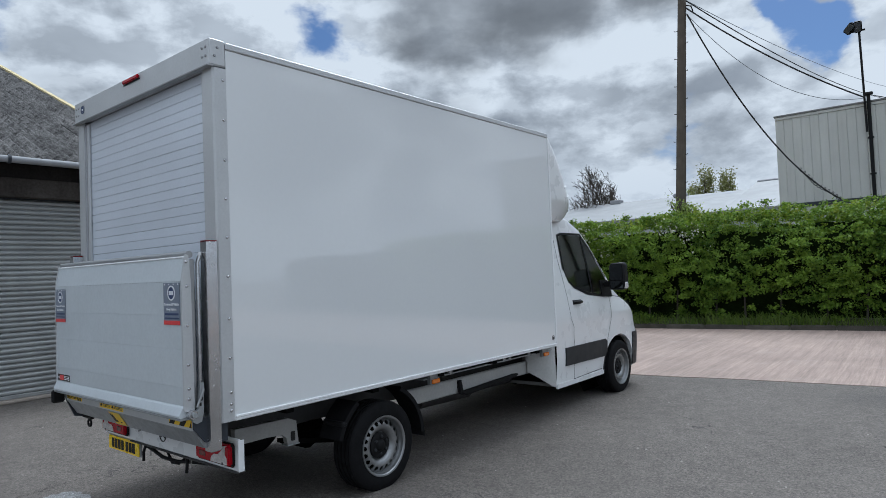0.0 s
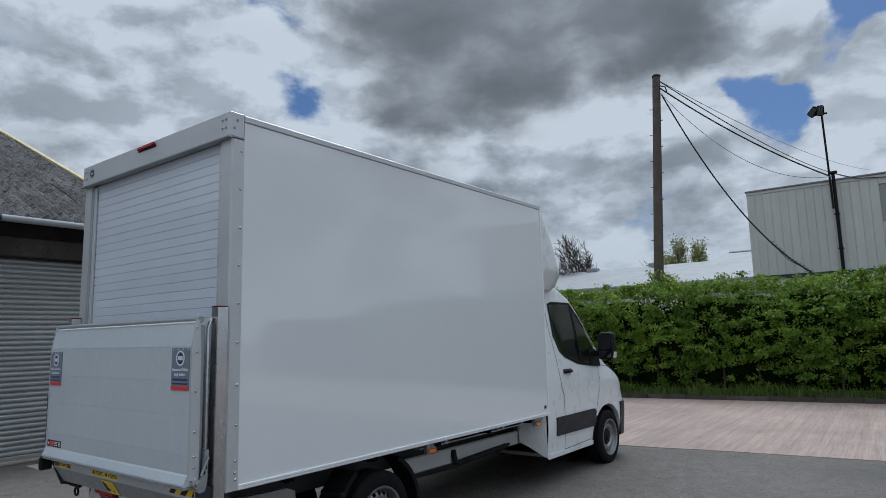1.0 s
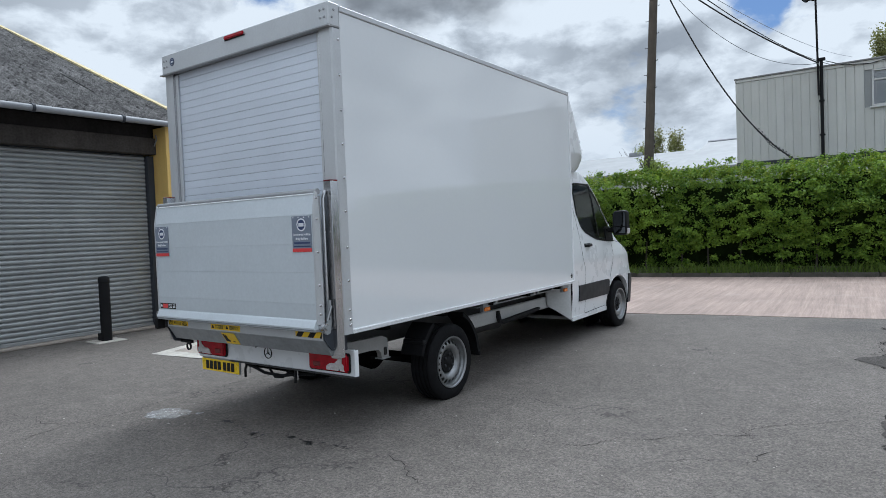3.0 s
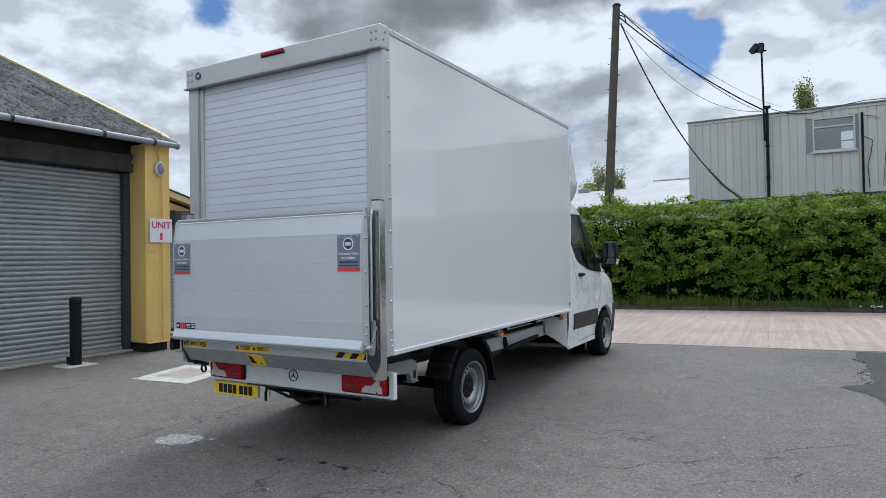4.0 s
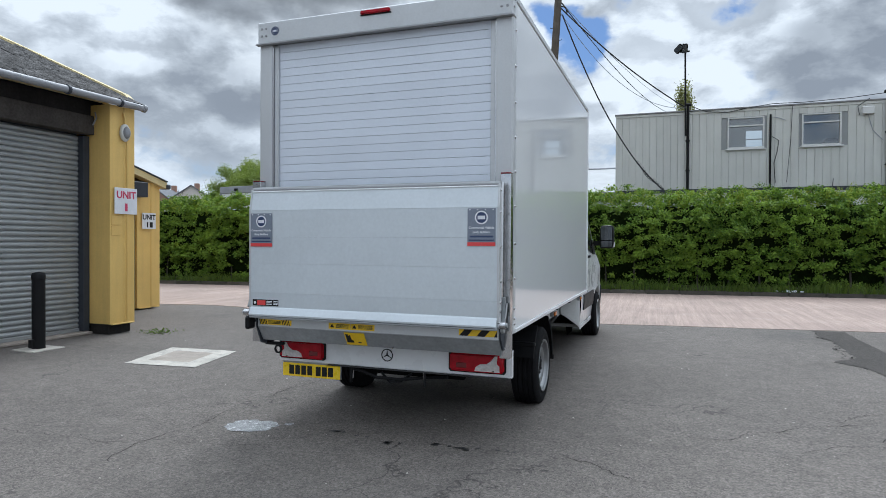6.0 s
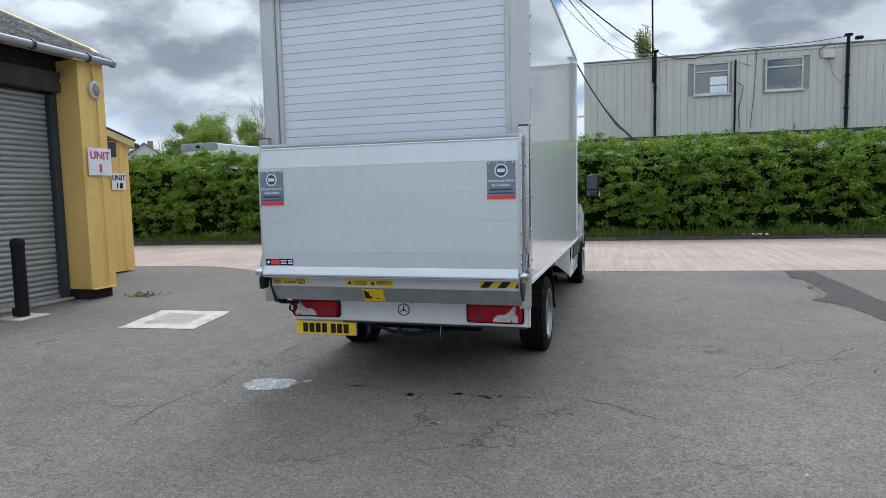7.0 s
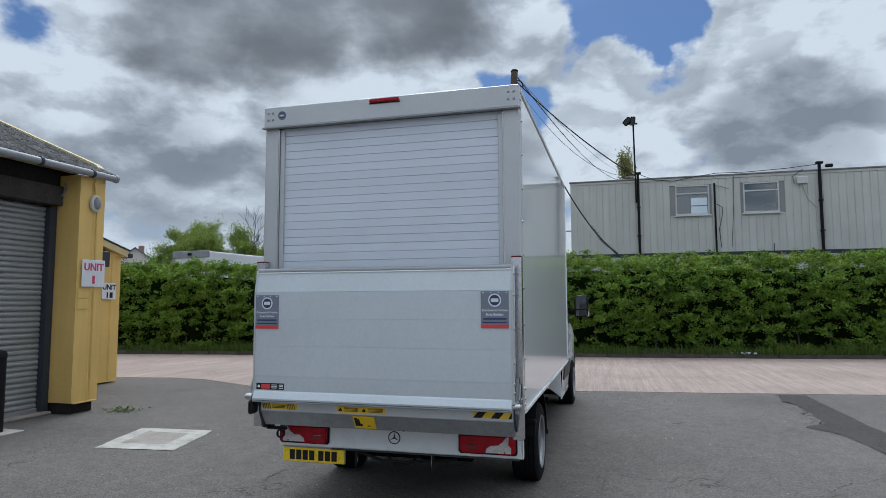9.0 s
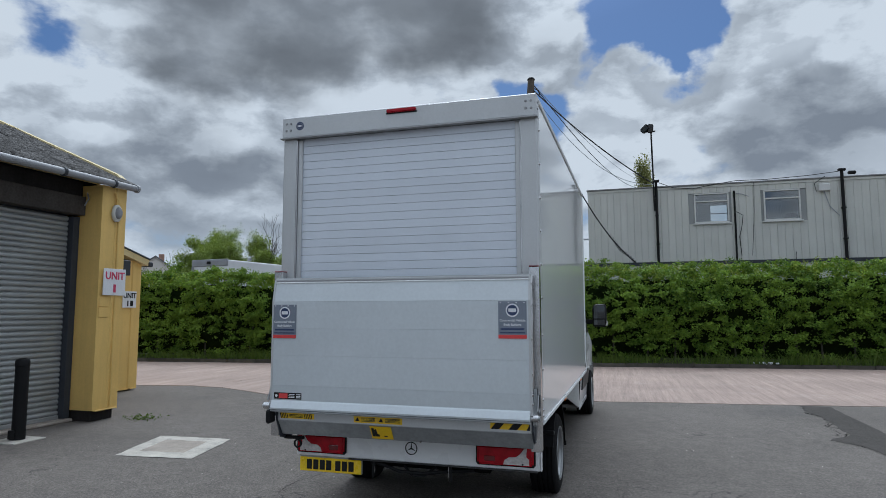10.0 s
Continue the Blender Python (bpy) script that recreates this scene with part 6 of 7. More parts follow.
def tail_lift():
    lift = part("tail_lift", box(-0.94, 0.98, -0.17, -0.12, 0.90, 1.79, 0.006), ALU_DARK, VAN, "folded aluminium tail lift platform")
    x0, x1 = -0.952, 0.985
    # platform of hollow planks; the tip tapers, the foot flares out
    for a, b, ya, yb in ((1.0404, 1.2596, -0.21, -0.21), (1.2604, 1.4596, -0.21, -0.21), (1.4604, 1.6596, -0.21, -0.21), (1.6604, 1.803, -0.21, -0.184), (0.9325, 1.0396, -0.21, -0.21)):
        part("plank", prism([(ya, a), (ya, a + 0.002), (yb, b), (-0.155, b), (-0.155, a)], "x", x0, x1), PLANK, lift)
    part("foot_plate", prism([(-0.2115, 0.9315), (-0.219, 0.922), (-0.240, 0.878), (-0.238, 0.866), (-0.225, 0.863), (-0.16, 0.870), (-0.16, 0.9315)], "x", x0, x1), PLANK, lift, "sloped bright foot plate")
    part("foot_edge", box(x0 - 0.004, x1 + 0.004, -0.236, -0.13, 0.848, 0.862, 0.004), GALV, lift)
    part("tip_rail", tube([(x0 - 0.01, -0.16, 1.818), (x1 + 0.01, -0.16, 1.818)], 0.022, 10), ALU_DARK, lift, "grey tip rail", True)
    part("tip_bead", box(x0, x1, -0.191, -0.16, 1.798, 1.808, 0.003), SKIRT, lift)
    for s, x in ((-1, x0), (1, x1)):
        a, b = sorted((x, x + s * 0.014))
        cheek = part("side_cheek", prism([(-0.214, 0.90), (-0.214, 1.66), (-0.187, 1.822), (-0.168, 1.812), (-0.156, 1.66), (-0.150, 0.90)], "x", a, b), ALU, lift, "bolted aluminium cheek")
        dome = finish(lathe([(0, 0.008), (0.007, 0.007), (0.011, 0.0)], 10), "bolt", STEEL)
        for z in (1.775, 1.63, 1.40, 1.17, 1.03, 0.97):
            part("bolt", dome, STEEL, cheek, m=pose(x + s * 0.014, -0.183, z, 0, 90 * s, 0))
        # hinge arm and knuckle at the foot
        arm = part("hinge_arm", prism([(-0.175, 0.865), (-0.172, 0.838), (-0.15, 0.822), (-0.118, 0.83), (-0.105, 0.88), (-0.100, 1.06), (-0.122, 1.06), (-0.137, 0.91)], "x", *sorted((s * 0.998, s * 1.018))), GALV, lift, "galvanised hinge arm")
        part("knuckle", tube([(s * 0.985, -0.175, 0.88), (s * 1.035, -0.175, 0.88)], 0.026, 14), STEEL, arm, smooth=True)
        part("knuckle_pin", tube([(s * 0.98, -0.175, 0.88), (s * 1.048, -0.175, 0.88)], 0.016, 10), GALV, arm, smooth=True)
        part("stay", tube([(s * 1.025, -0.15, 0.92), (s * 1.025, -0.105, 1.02)], 0.007, 8), ALU_DARK, arm, smooth=True)
        for z, y in ((0.965, -0.115), (0.935, -0.125)):
            part("slot", box(*sorted((s * 1.0165, s * 1.0195)), y - 0.006, y + 0.006, z - 0.012, z + 0.008), INK, arm)
        # runner column beside the corner post
        a, b = sorted((s * 0.968, s * 1.040))
        column = part("runner_column", prism([(a, -0.075), (b, -0.075), (b, -0.004), (a, -0.004), (a, -0.022), (b - 0.03, -0.022), (b - 0.03, -0.057), (a, -0.057)], "z", 0.64, 1.895, bevel=0.003), STEEL, lift, "polished steel runner column")
        part("cap", box(a, b, -0.077, -0.003, 1.895, 1.903, 0.003), RED_DARK, column)
        part("rod", tube([(s * 0.985, -0.105, 0.80), (s * 0.985, -0.105, 1.77), (s * 0.988, -0.085, 1.83)], 0.012, 8), STEEL, column, smooth=True)
    decal(0.876, 1.529, lift)
    decal(-0.857, 1.513, lift)
    # small black label with plain fields
    part("label", box(-0.935, -0.706, -0.2125, -0.2105, 0.940, 0.987), INK, lift)
    part("label_field", box(-0.893, -0.82, -0.2138, -0.2127, 0.946, 0.981), RED_STRIP, lift)
    part("label_field", lathe([(0, 0.0), (0.011, 0.0)], 14, m=pose(-0.914, -0.2132, 0.963, 90, 0, 0)), WHITE_PRINT, lift)
    for z in (0.953, 0.964, 0.975):
        part("label_bar", box(-0.81, -0.762, -0.2138, -0.2127, z - 0.0025, z + 0.0025), WHITE_PRINT, lift)
        part("label_bar", box(-0.748, -0.712, -0.2138, -0.2127, z - 0.003, z + 0.003), WHITE_PRINT, lift)
    return lift


tail_lift()


def lift_beam():
    """The folded beam under the platform, with its warning films."""
    beam = part("lift_beam", prism([(-0.155, 0.846), (-0.155, 0.772), (-0.150, 0.768), (-0.085, 0.662), (-0.02, 0.655), (-0.02, 0.846)], "x", -0.93, 0.985), GALV, VAN, "galvanised folded beam")
    part("upper_face", box(-0.925, 0.98, -0.159, -0.1555, 0.778, 0.846), ALU, beam, "pale upper face")
    y = -0.1615
    stripes = part("hazard_film", box(0.705, 0.975, y, y + 0.0022, 0.795, 0.838), YELLOW, beam, "black and yellow striped film")
    for k in range(3):
        x = 0.708 + k * 0.122
        part("stripe", prism([(x, 0.795), (min(x + 0.058, 0.975), 0.795), (min(x + 0.095, 0.975), 0.838), (min(x + 0.037, 0.975), 0.838)], "y", y - 0.0015, y - 0.0002), INK, stripes)
    film = part("warning_film", box(-0.905, -0.625, y, y + 0.0022, 0.792, 0.832), YELLOW, beam, "yellow warning film")
    for k in range(5):
        part("stripe", prism([(-0.90 + k * 0.014, 0.792), (-0.894 + k * 0.014, 0.792), (-0.906 + k * 0.014, 0.832), (-0.912 + k * 0.014, 0.832)], "y", y - 0.0015, y - 0.0002), INK, film)
        part("stripe", prism([(-0.70 + k * 0.014, 0.792), (-0.694 + k * 0.014, 0.792), (-0.706 + k * 0.014, 0.832), (-0.712 + k * 0.014, 0.832)], "y", y - 0.0015, y - 0.0002), INK, film)
    for z in (0.803, 0.812, 0.821):
        part("bar", box(-0.83, -0.72, y - 0.0015, y - 0.0002, z - 0.0022, z + 0.0022), INK, film)
    for a, b in ((-0.305, -0.125), (-0.122, 0.068)):
        film = part("warning_film", box(a, b, y, y + 0.0022, 0.788, 0.832), YELLOW, beam, "yellow warning film")
        for z in (0.800, 0.808, 0.816, 0.823):
            part("bar", box(a + 0.06, b - 0.015, y - 0.0015, y - 0.0002, z - 0.0018, z + 0.0018), TRIM_GREY, film)
        part("mark", prism([(a + 0.012, 0.799), (a + 0.046, 0.799), (a + 0.029, 0.826)], "y", y - 0.0015, y - 0.0002), INK, film)
    # a third film on the sloping face
    slope = pose(-0.105, -0.1195, 0.716, 90 + 31.5, 0, 0)
    film = part("warning_film", box(-0.080, 0.085, -0.052, 0.060, 0.002, 0.004), YELLOW, beam, m=slope)
    part("mark", box(-0.070, -0.050, -0.030, 0.045, 0.0045, 0.006), INK, film, m=slope)
    part("mark", prism([(-0.049, -0.03), (-0.015, -0.03), (-0.015, -0.012), (-0.03, -0.005), (-0.033, 0.04), (-0.049, 0.03)], "z", 0.0045, 0.006), INK, film, m=slope)
    part("mark", box(0.02, 0.045, -0.03, -0.022, 0.0045, 0.006), INK, film, m=slope)
    for x in (0.19,):
        part("bolt", tube([(x, -0.10, 0.672), (x, -0.115, 0.668)], 0.006, 8), STEEL, beam)
    # end brackets, buffer and hanging eye
    part("end_plate", prism([(-0.16, 0.87), (-0.16, 0.78), (-0.10, 0.64), (-0.02, 0.62), (0.06, 0.62), (0.06, 0.80)], "x", -0.945, -0.932), GUIDE, beam)
    part("end_plate", prism([(-0.16, 0.87), (-0.16, 0.79), (-0.09, 0.70), (-0.02, 0.68), (0.06, 0.68), (0.06, 0.80)], "x", 0.987, 1.0), GUIDE, beam)
    part("buffer", box(-0.985, -0.945, -0.25, -0.16, 0.76, 0.86, 0.012), PLASTIC, beam)
    part("tie_bar", box(-0.95, -0.78, -0.04, -0.01, 0.615, 0.64, 0.006), PLASTIC, beam)
    part("eye", lathe([(0.022, -0.006), (0.034, -0.006), (0.034, 0.006), (0.022, 0.006)], 14, m=pose(-0.83, -0.03, 0.585, 90, 0, 0), close=True), PLASTIC, beam)
    return beam


lift_beam()


def tail_lamp(x0, x1, white_in):
    """A lamp cluster facing the rear; white_in is the side on which the clear field lies."""
    z0, z1, y = 0.497, 0.630, 0.09
    lamp = part("tail_lamp", box(x0, x1, y, 0.127, z0, z1, 0.014, steps=3), RED, VAN, "red tail lamp with clear reversing field", True)
    s = 1 if white_in > 0 else -1
    edge = x1 if s > 0 else x0
    part("clear_field", prism([(edge - s * 0.03, z0 + 0.010), (edge - s * 0.215, z0 + 0.010), (edge - s * 0.205, z0 + 0.04), (edge - s * 0.175, z0 + 0.06), (edge - s * 0.125, z0 + 0.064), (edge - s * 0.095, z0 + 0.085), (edge - s * 0.065, z0 + 0.122), (edge - s * 0.045, z0 + 0.124), (edge - s * 0.05, z0 + 0.07), (edge - s * 0.03, z0 + 0.05)], "y", y - 0.004, y + 0.01), CLEAR_LENS, lamp)
    part("fog_lens", box(*sorted((edge - s * 0.36, edge - s * 0.27)), y - 0.004, y + 0.01, z0 + 0.02, z0 + 0.07, 0.01), RED_DARK, lamp)
    part("gasket", box(x0 - 0.011, x1 + 0.011, y + 0.018, 0.1265, z0 - 0.008, z1 + 0.008, 0.014), PLASTIC, lamp)
    part("screw", lathe([(0, 0.004), (0.006, 0.004), (0.007, 0)], 8, m=pose(edge - s * 0.075, y - 0.002, z0 + 0.016, 90, 0, 0)), INK, lamp)
    return lamp


def rear_bumper():
    bumper = part("bumper_panel", box(-0.93, 1.0, 0.128, 0.150, 0.462, 0.665, 0.008), PAINT, VAN, "white steel bumper panel")
    part("return_flange", box(1.0005, 1.008, 0.122, 0.165, 0.465, 0.66, 0.003), PAINT, bumper)
    part("lower_flange", box(-0.48, 0.98, 0.12, 0.19, 0.452, 0.463, 0.003), GREY_PAINT, bumper)
    tail_lamp(0.547, 0.955, 1)
    tail_lamp(-0.905, -0.505, -1)
    for x in (-0.29, 0.31):
        part("hanger_rod", tube([(x, 0.19, 0.47), (x, 0.19, 0.355)], 0.006, 8), STEEL, VAN, "bright hanger rod", True)
    # a plain round badge with three spokes
    x, z, r = 0.035, 0.567, 0.048
    part("badge_ring", lathe([(r * 0.86, 0.0), (r, 0.0), (r, 0.005), (r * 0.86, 0.005)], 32, m=pose(x, 0.128, z, 90, 0, 0), close=True), TRIM_GREY, bumper)
    bm = bmesh.new()
    for a in (90, 210, 330):
        c, s = math.cos(radians(a)), math.sin(radians(a))
        prism([(x + c * r * 0.88, z + s * r * 0.88), (x - s * 0.006, z + c * 0.006), (x + s * 0.006, z - c * 0.006)], "y", 0.123, 0.1275, bm)
    part("badge_spokes", bm, TRIM_GREY, bumper)
    # plate holder hung under the lamp; the characters become plain bars
    holder = part("number_plate", box(-0.905, -0.378, 0.140, 0.148, 0.340, 0.447, 0.004), PLATE, VAN, "yellow rear number plate")
    part("holder", box(-0.908, -0.375, 0.149, 0.165, 0.338, 0.475, 0.004), GALV, holder, "bare metal plate holder")
    x = -0.842
    for k in range(7):
        part("bar", box(x, x + 0.044, 0.1375, 0.1398, 0.357, 0.431), INK, holder)
        x += 0.056 + (0.022 if k == 3 else 0)
    return bumper


rear_bumper()


def wheel_meshes():
    """Tyre, rim and cap round the x axis; the outer face looks to +x."""
    spin = pose(0, 0, 0, 0, 90, 0)
    half = 0.112
    prof = [(0.215, -half * 0.9), (0.238, -half * 1.02), (0.290, -half * 1.06), (0.325, -half * 0.94), (0.339, -half * 0.8)]
    for k in range(4):
        a = -half * 0.72 + k * half * 0.38
        prof += [(0.342, a), (0.342, a + half * 0.25), (0.331, a + half * 0.27), (0.331, a + half * 0.33)]
    prof += [(0.342, half * 0.76), (0.339, half * 0.83), (0.325, half * 0.94), (0.290, half * 1.06), (0.238, half * 1.02), (0.215, half * 0.9)]
    tyre = finish(lathe(prof, 56, m=spin), "tyre", RUBBER, True)
    # barrel and lip
    lip = lathe([(0.21, -half * 0.85), (0.197, -0.02), (0.2, 0.045), (0.207, half * 0.72), (0.212, half * 0.78), (0.2125, half * 0.98), (0.219, half * 1.05), (0.230, half * 1.07), (0.231, half * 0.97), (0.218, half * 0.85)], 56, m=spin)
    barrel = finish(lip, "rim_barrel", RIM, True)
    # dished disc with a ring of round holes
    bm = bmesh.new()
    count, rows = 20 * 10, 13
    depth = lambda r: 0.058 + 0.030 * math.sin(max(0.0, min(1.0, (r - 0.10) / 0.105)) * math.pi) - 0.010 * (r < 0.115)
    radii = ticks(0.095, 0.201, rows)
    rings = [[bm.verts.new((depth(r), r * math.cos(2 * math.pi * k / count), r * math.sin(2 * math.pi * k / count))) for k in range(count)] for r in radii]
    for i in range(rows):
        rm = (radii[i] + radii[i + 1]) / 2
        for k in range(count):
            off = ((k + 0.5) % 10 - 5) / 10 * (2 * math.pi / 20) * rm
            if math.hypot(off, (rm - 0.176) * 0.8) < 0.0150:
                continue
            j = (k + 1) % count
            bm.faces.new((rings[i][k], rings[i][j], rings[i + 1][j], rings[i + 1][k]))
    disc = finish(bm, "rim_disc", RIM, True)
    cap = lathe([(0.100, 0.045), (0.099, 0.066), (0.088, 0.073), (0.045, 0.070), (0.036, 0.086), (0.026, 0.092), (0, 0.092)], 30, m=spin)
    cap = finish(cap, "hub_cap", PLASTIC, True)
    nut = lathe([(0.013, 0.066), (0.013, 0.083), (0.009, 0.087), (0, 0.087)], 6)
    nut = finish(nut, "wheel_nut", TRIM_GREY)
    inner = finish(lathe([(0.19, -0.05), (0.17, -0.03), (0.0, -0.03)], 30, m=spin), "brake_drum", BLACK, True)
    return tyre, barrel, disc, cap, nut, inner


def wheels():
    tyre, barrel, disc, cap, nut, inner = wheel_meshes()
    for y in (REAR_AXLE, FRONT_AXLE):
        for s in (1, -1):
            m = pose(s * 0.872, y, HUB_Z, 14 * s + y * 7, 0, 0 if s > 0 else 180)
            wheel = part("wheel", tyre, RUBBER, VAN, "black tyre on a silver steel wheel", m=m)
            part("rim_barrel", barrel, RIM, wheel, "silver steel rim", m=m)
            part("rim_disc", disc, RIM, wheel, m=m)
            part("brake_drum", inner, BLACK, wheel, m=m)
            part("hub_cap", cap, PLASTIC, wheel, "black hub cap", m=m)
            for k in range(6):
                a = 60 * k
                part("wheel_nut", nut, TRIM_GREY, wheel, m=m @ pose(0, 0.066 * math.cos(radians(a)), 0.066 * math.sin(radians(a)), 0, 90, 0))


wheels()


def underbody():
    """Chassis rails, mudguards, brackets, side markers and the dark works below."""
    for s in (-1, 1):
        part("chassis_rail", box(*sorted((s * 0.40, s * 0.48)), 0.17, 4.6, 0.52, 0.68, 0.008), GREY_PAINT, VAN)
        part("side_rail", box(*sorted((s * 0.66, s * 0.70)), 1.95, 4.12, 0.48, 0.625, 0.012), RAIL, VAN, "pale side rail under the box")
        part("rail_flange", box(*sorted((s * 0.70, s * 0.93)), 1.95, 4.12, 0.737, 0.748), GALV, VAN)
        for k in range(5):
            y = 0.5 + k * 0.8
            part("cross_bearer", box(*sorted((s * 0.06, s * 0.99)), y, y + 0.06, 0.752, 0.789), BLACK, VAN)
        # mudguard round the rear wheel
        for start, stop in ((124, 163), (1, 63)):
            guard, arc = bmesh.new(), ticks(radians(start), radians(stop), 12)
            for r in (0.472, 0.462):
                sheet(lambda u, a: (s * u, REAR_AXLE + r * math.cos(a), HUB_Z + r * math.sin(a)), ticks(0.76, 0.985, 3), arc, guard)
            sheet(lambda d, a: (s * 0.985, REAR_AXLE + (0.472 - d) * math.cos(a), HUB_Z + (0.472 - d) * math.sin(a)), ticks(0, 0.035, 1), arc, guard)
            bmesh.ops.remove_doubles(guard, verts=guard.verts, dist=0.0005)
            mud = part("mudguard", guard, RUBBER, VAN, "black plastic mudguard")
        part("mud_flap", box(*sorted((s * 0.76, s * 0.995)), REAR_AXLE + 0.458, REAR_AXLE + 0.474, 0.30, 0.345, 0.004), PLASTIC, mud)
        part("front_flap", box(*sorted((s * 0.76, s * 0.99)), REAR_AXLE - 0.42, REAR_AXLE - 0.37, 0.55, 0.59, 0.01), PLASTIC, mud)
        for y in (2.06, 3.92):
            mark = part("side_marker", box(*sorted((s * 0.965, s * 0.985)), y - 0.05, y + 0.05, 0.70, 0.74, 0.008), AMBER, VAN, "amber side marker")
            part("bracket", box(*sorted((s * 0.93, s * 0.964)), y - 0.06, y + 0.06, 0.695, 0.791), GALV, mark)
        for y in (2.3, 3.15, 3.25, 3.62):
            part("bearer_end", box(*sorted((s * 0.90, s * 0.935)), y, y + 0.045, 0.735, 0.785, 0.004), GALV, VAN)
        # galvanised stay behind the bumper
        stay = prism([(0.20, 0.69), (0.62, 0.68), (0.685, 0.65), (0.70, 0.50), (0.61, 0.50), (0.60, 0.55), (0.57, 0.575), (0.45, 0.585), (0.20, 0.585)], "x", *sorted((s * 0.80, s * 0.845)))
        arm = part("bumper_stay", stay, PRIMER, VAN, "pale bent bumper stay")
        part("slot", box(*sorted((s * 0.843, s * 0.848)), 0.635, 0.67, 0.52, 0.585, 0.006), INK, arm)
        part("foot", box(*sorted((s * 0.78, s * 0.86)), 0.60, 0.70, 0.492, 0.499), GALV, arm)
    part("axle", tube([(-0.78, REAR_AXLE, HUB_Z), (0.78, REAR_AXLE, HUB_Z)], 0.05, 12), BLACK, VAN, smooth=True)
    part("differential", lathe([(0, -0.16), (0.1, -0.14), (0.16, 0), (0.1, 0.14), (0, 0.16)], 16, m=pose(0, REAR_AXLE, HUB_Z, 90, 0, 0)), BLACK, VAN, smooth=True)
    for s in (-1, 1):
        part("leaf_spring", prism([(0.75, 0.44), (REAR_AXLE, 0.30), (2.05, 0.44), (2.05, 0.47), (REAR_AXLE, 0.345), (0.75, 0.47)], "x", *sorted((s * 0.52, s * 0.59))), BLACK, VAN)
    part("fuel_tank", box(-0.75, -0.1, 2.5, 3.7, 0.34, 0.60, 0.05, steps=2), PLASTIC, VAN)
    part("gearbox", box(-0.3, 0.3, 4.3, 5.3, 0.30, 0.62, 0.06), BLACK, VAN)
    part("exhaust", tube([(0.25, 5.0, 0.36), (0.28, 4.0, 0.36), (0.3, 3.0, 0.38), (0.32, 2.4, 0.40)], 0.045, 10), GREY_PAINT, VAN, smooth=True)
    part("silencer", tube([(0.32, 2.5, 0.42), (0.32, 3.3, 0.40)], 0.10, 14), GREY_PAINT, VAN, smooth=True)
    part("guard_bar", tube([(0.70, 2.72, 0.60), (0.74, 2.70, 0.49), (0.74, 2.76, 0.48), (0.70, 3.6, 0.50), (0.62, 4.1, 0.52)], 0.028, 8), PLASTIC, VAN, "black side guard bar", True)
    # tow hook, hanging straps and air lines at the rear
    part("tow_bar", box(-0.30, 0.62, 0.22, 0.27, 0.40, 0.45, 0.01), BLACK, VAN)
    part("hanger", tube([(-0.27, 0.15, 0.46), (-0.275, 0.13, 0.40), (-0.275, 0.13, 0.335)], 0.011, 8), PLASTIC, VAN)
    part("hanger", tube([(0.335, 0.15, 0.46), (0.335, 0.14, 0.345)], 0.011, 8), PLASTIC, VAN)
    part("hose", tube([(-0.30, 0.16, 0.44), (-0.20, 0.16, 0.425), (-0.08, 0.18, 0.38), (0.10, 0.2, 0.37), (0.3, 0.2, 0.40), (0.5, 0.2, 0.42)], 0.013, 8), PLASTIC, VAN, smooth=True)
    part("hose", tube([(-0.05, 0.2, 0.42), (0.02, 0.2, 0.35), (0.12, 0.2, 0.36), (0.2, 0.22, 0.42)], 0.010, 8), PLASTIC, VAN, smooth=True)


underbody()


# ---- the cab ----
def ease(points, t):
    for (a, va), (b, vb) in zip(points, points[1:]):
        if t <= b:
            k = max(0.0, (t - a) / (b - a))
            return va + (vb - va) * k
    return points[-1][1]


def cab_top(y):
    return ease(((4.1, 2.31), (4.5, 2.34), (4.85, 2.31), (5.10, 2.19), (5.30, 2.00), (5.55, 1.69), (5.80, 1.40), (5.95, 1.30), (6.15, 1.21), (6.30, 1.12), (6.45, 1.00), (6.60, 0.86), (6.75, 0.71), (6.90, 0.50)), y)


def cab_half(y, z):
    """Half the cab's width at y and height z."""
    w = 0.945 - 0.155 * max(0.0, (z - 1.16) / 1.1) ** 1.25 - 0.03 * max(0.0, (0.62 - z) / 0.35)
    w += 0.012 * math.exp(-((z - 1.05) / 0.12) ** 2)
    flare = max(0.0, min(1.0, (y - 5.42) / 0.35))
    w += 0.028 * flare * max(0.0, min(1.0, (1.25 - z) / 0.2))
    start = 6.18 - 0.30 * max(0.0, min(1.0, (z - 0.72) / 0.45))
    if y > start:
        t = (y - start) / (6.88 - start)
        w *= max(0.02, 1 - min(1.0, t) ** 2.6) ** 0.5
    return w


def on_cab(y, z, s=1, off=0.0):
    return Vector((s * (cab_half(y, z) + off), y, z))


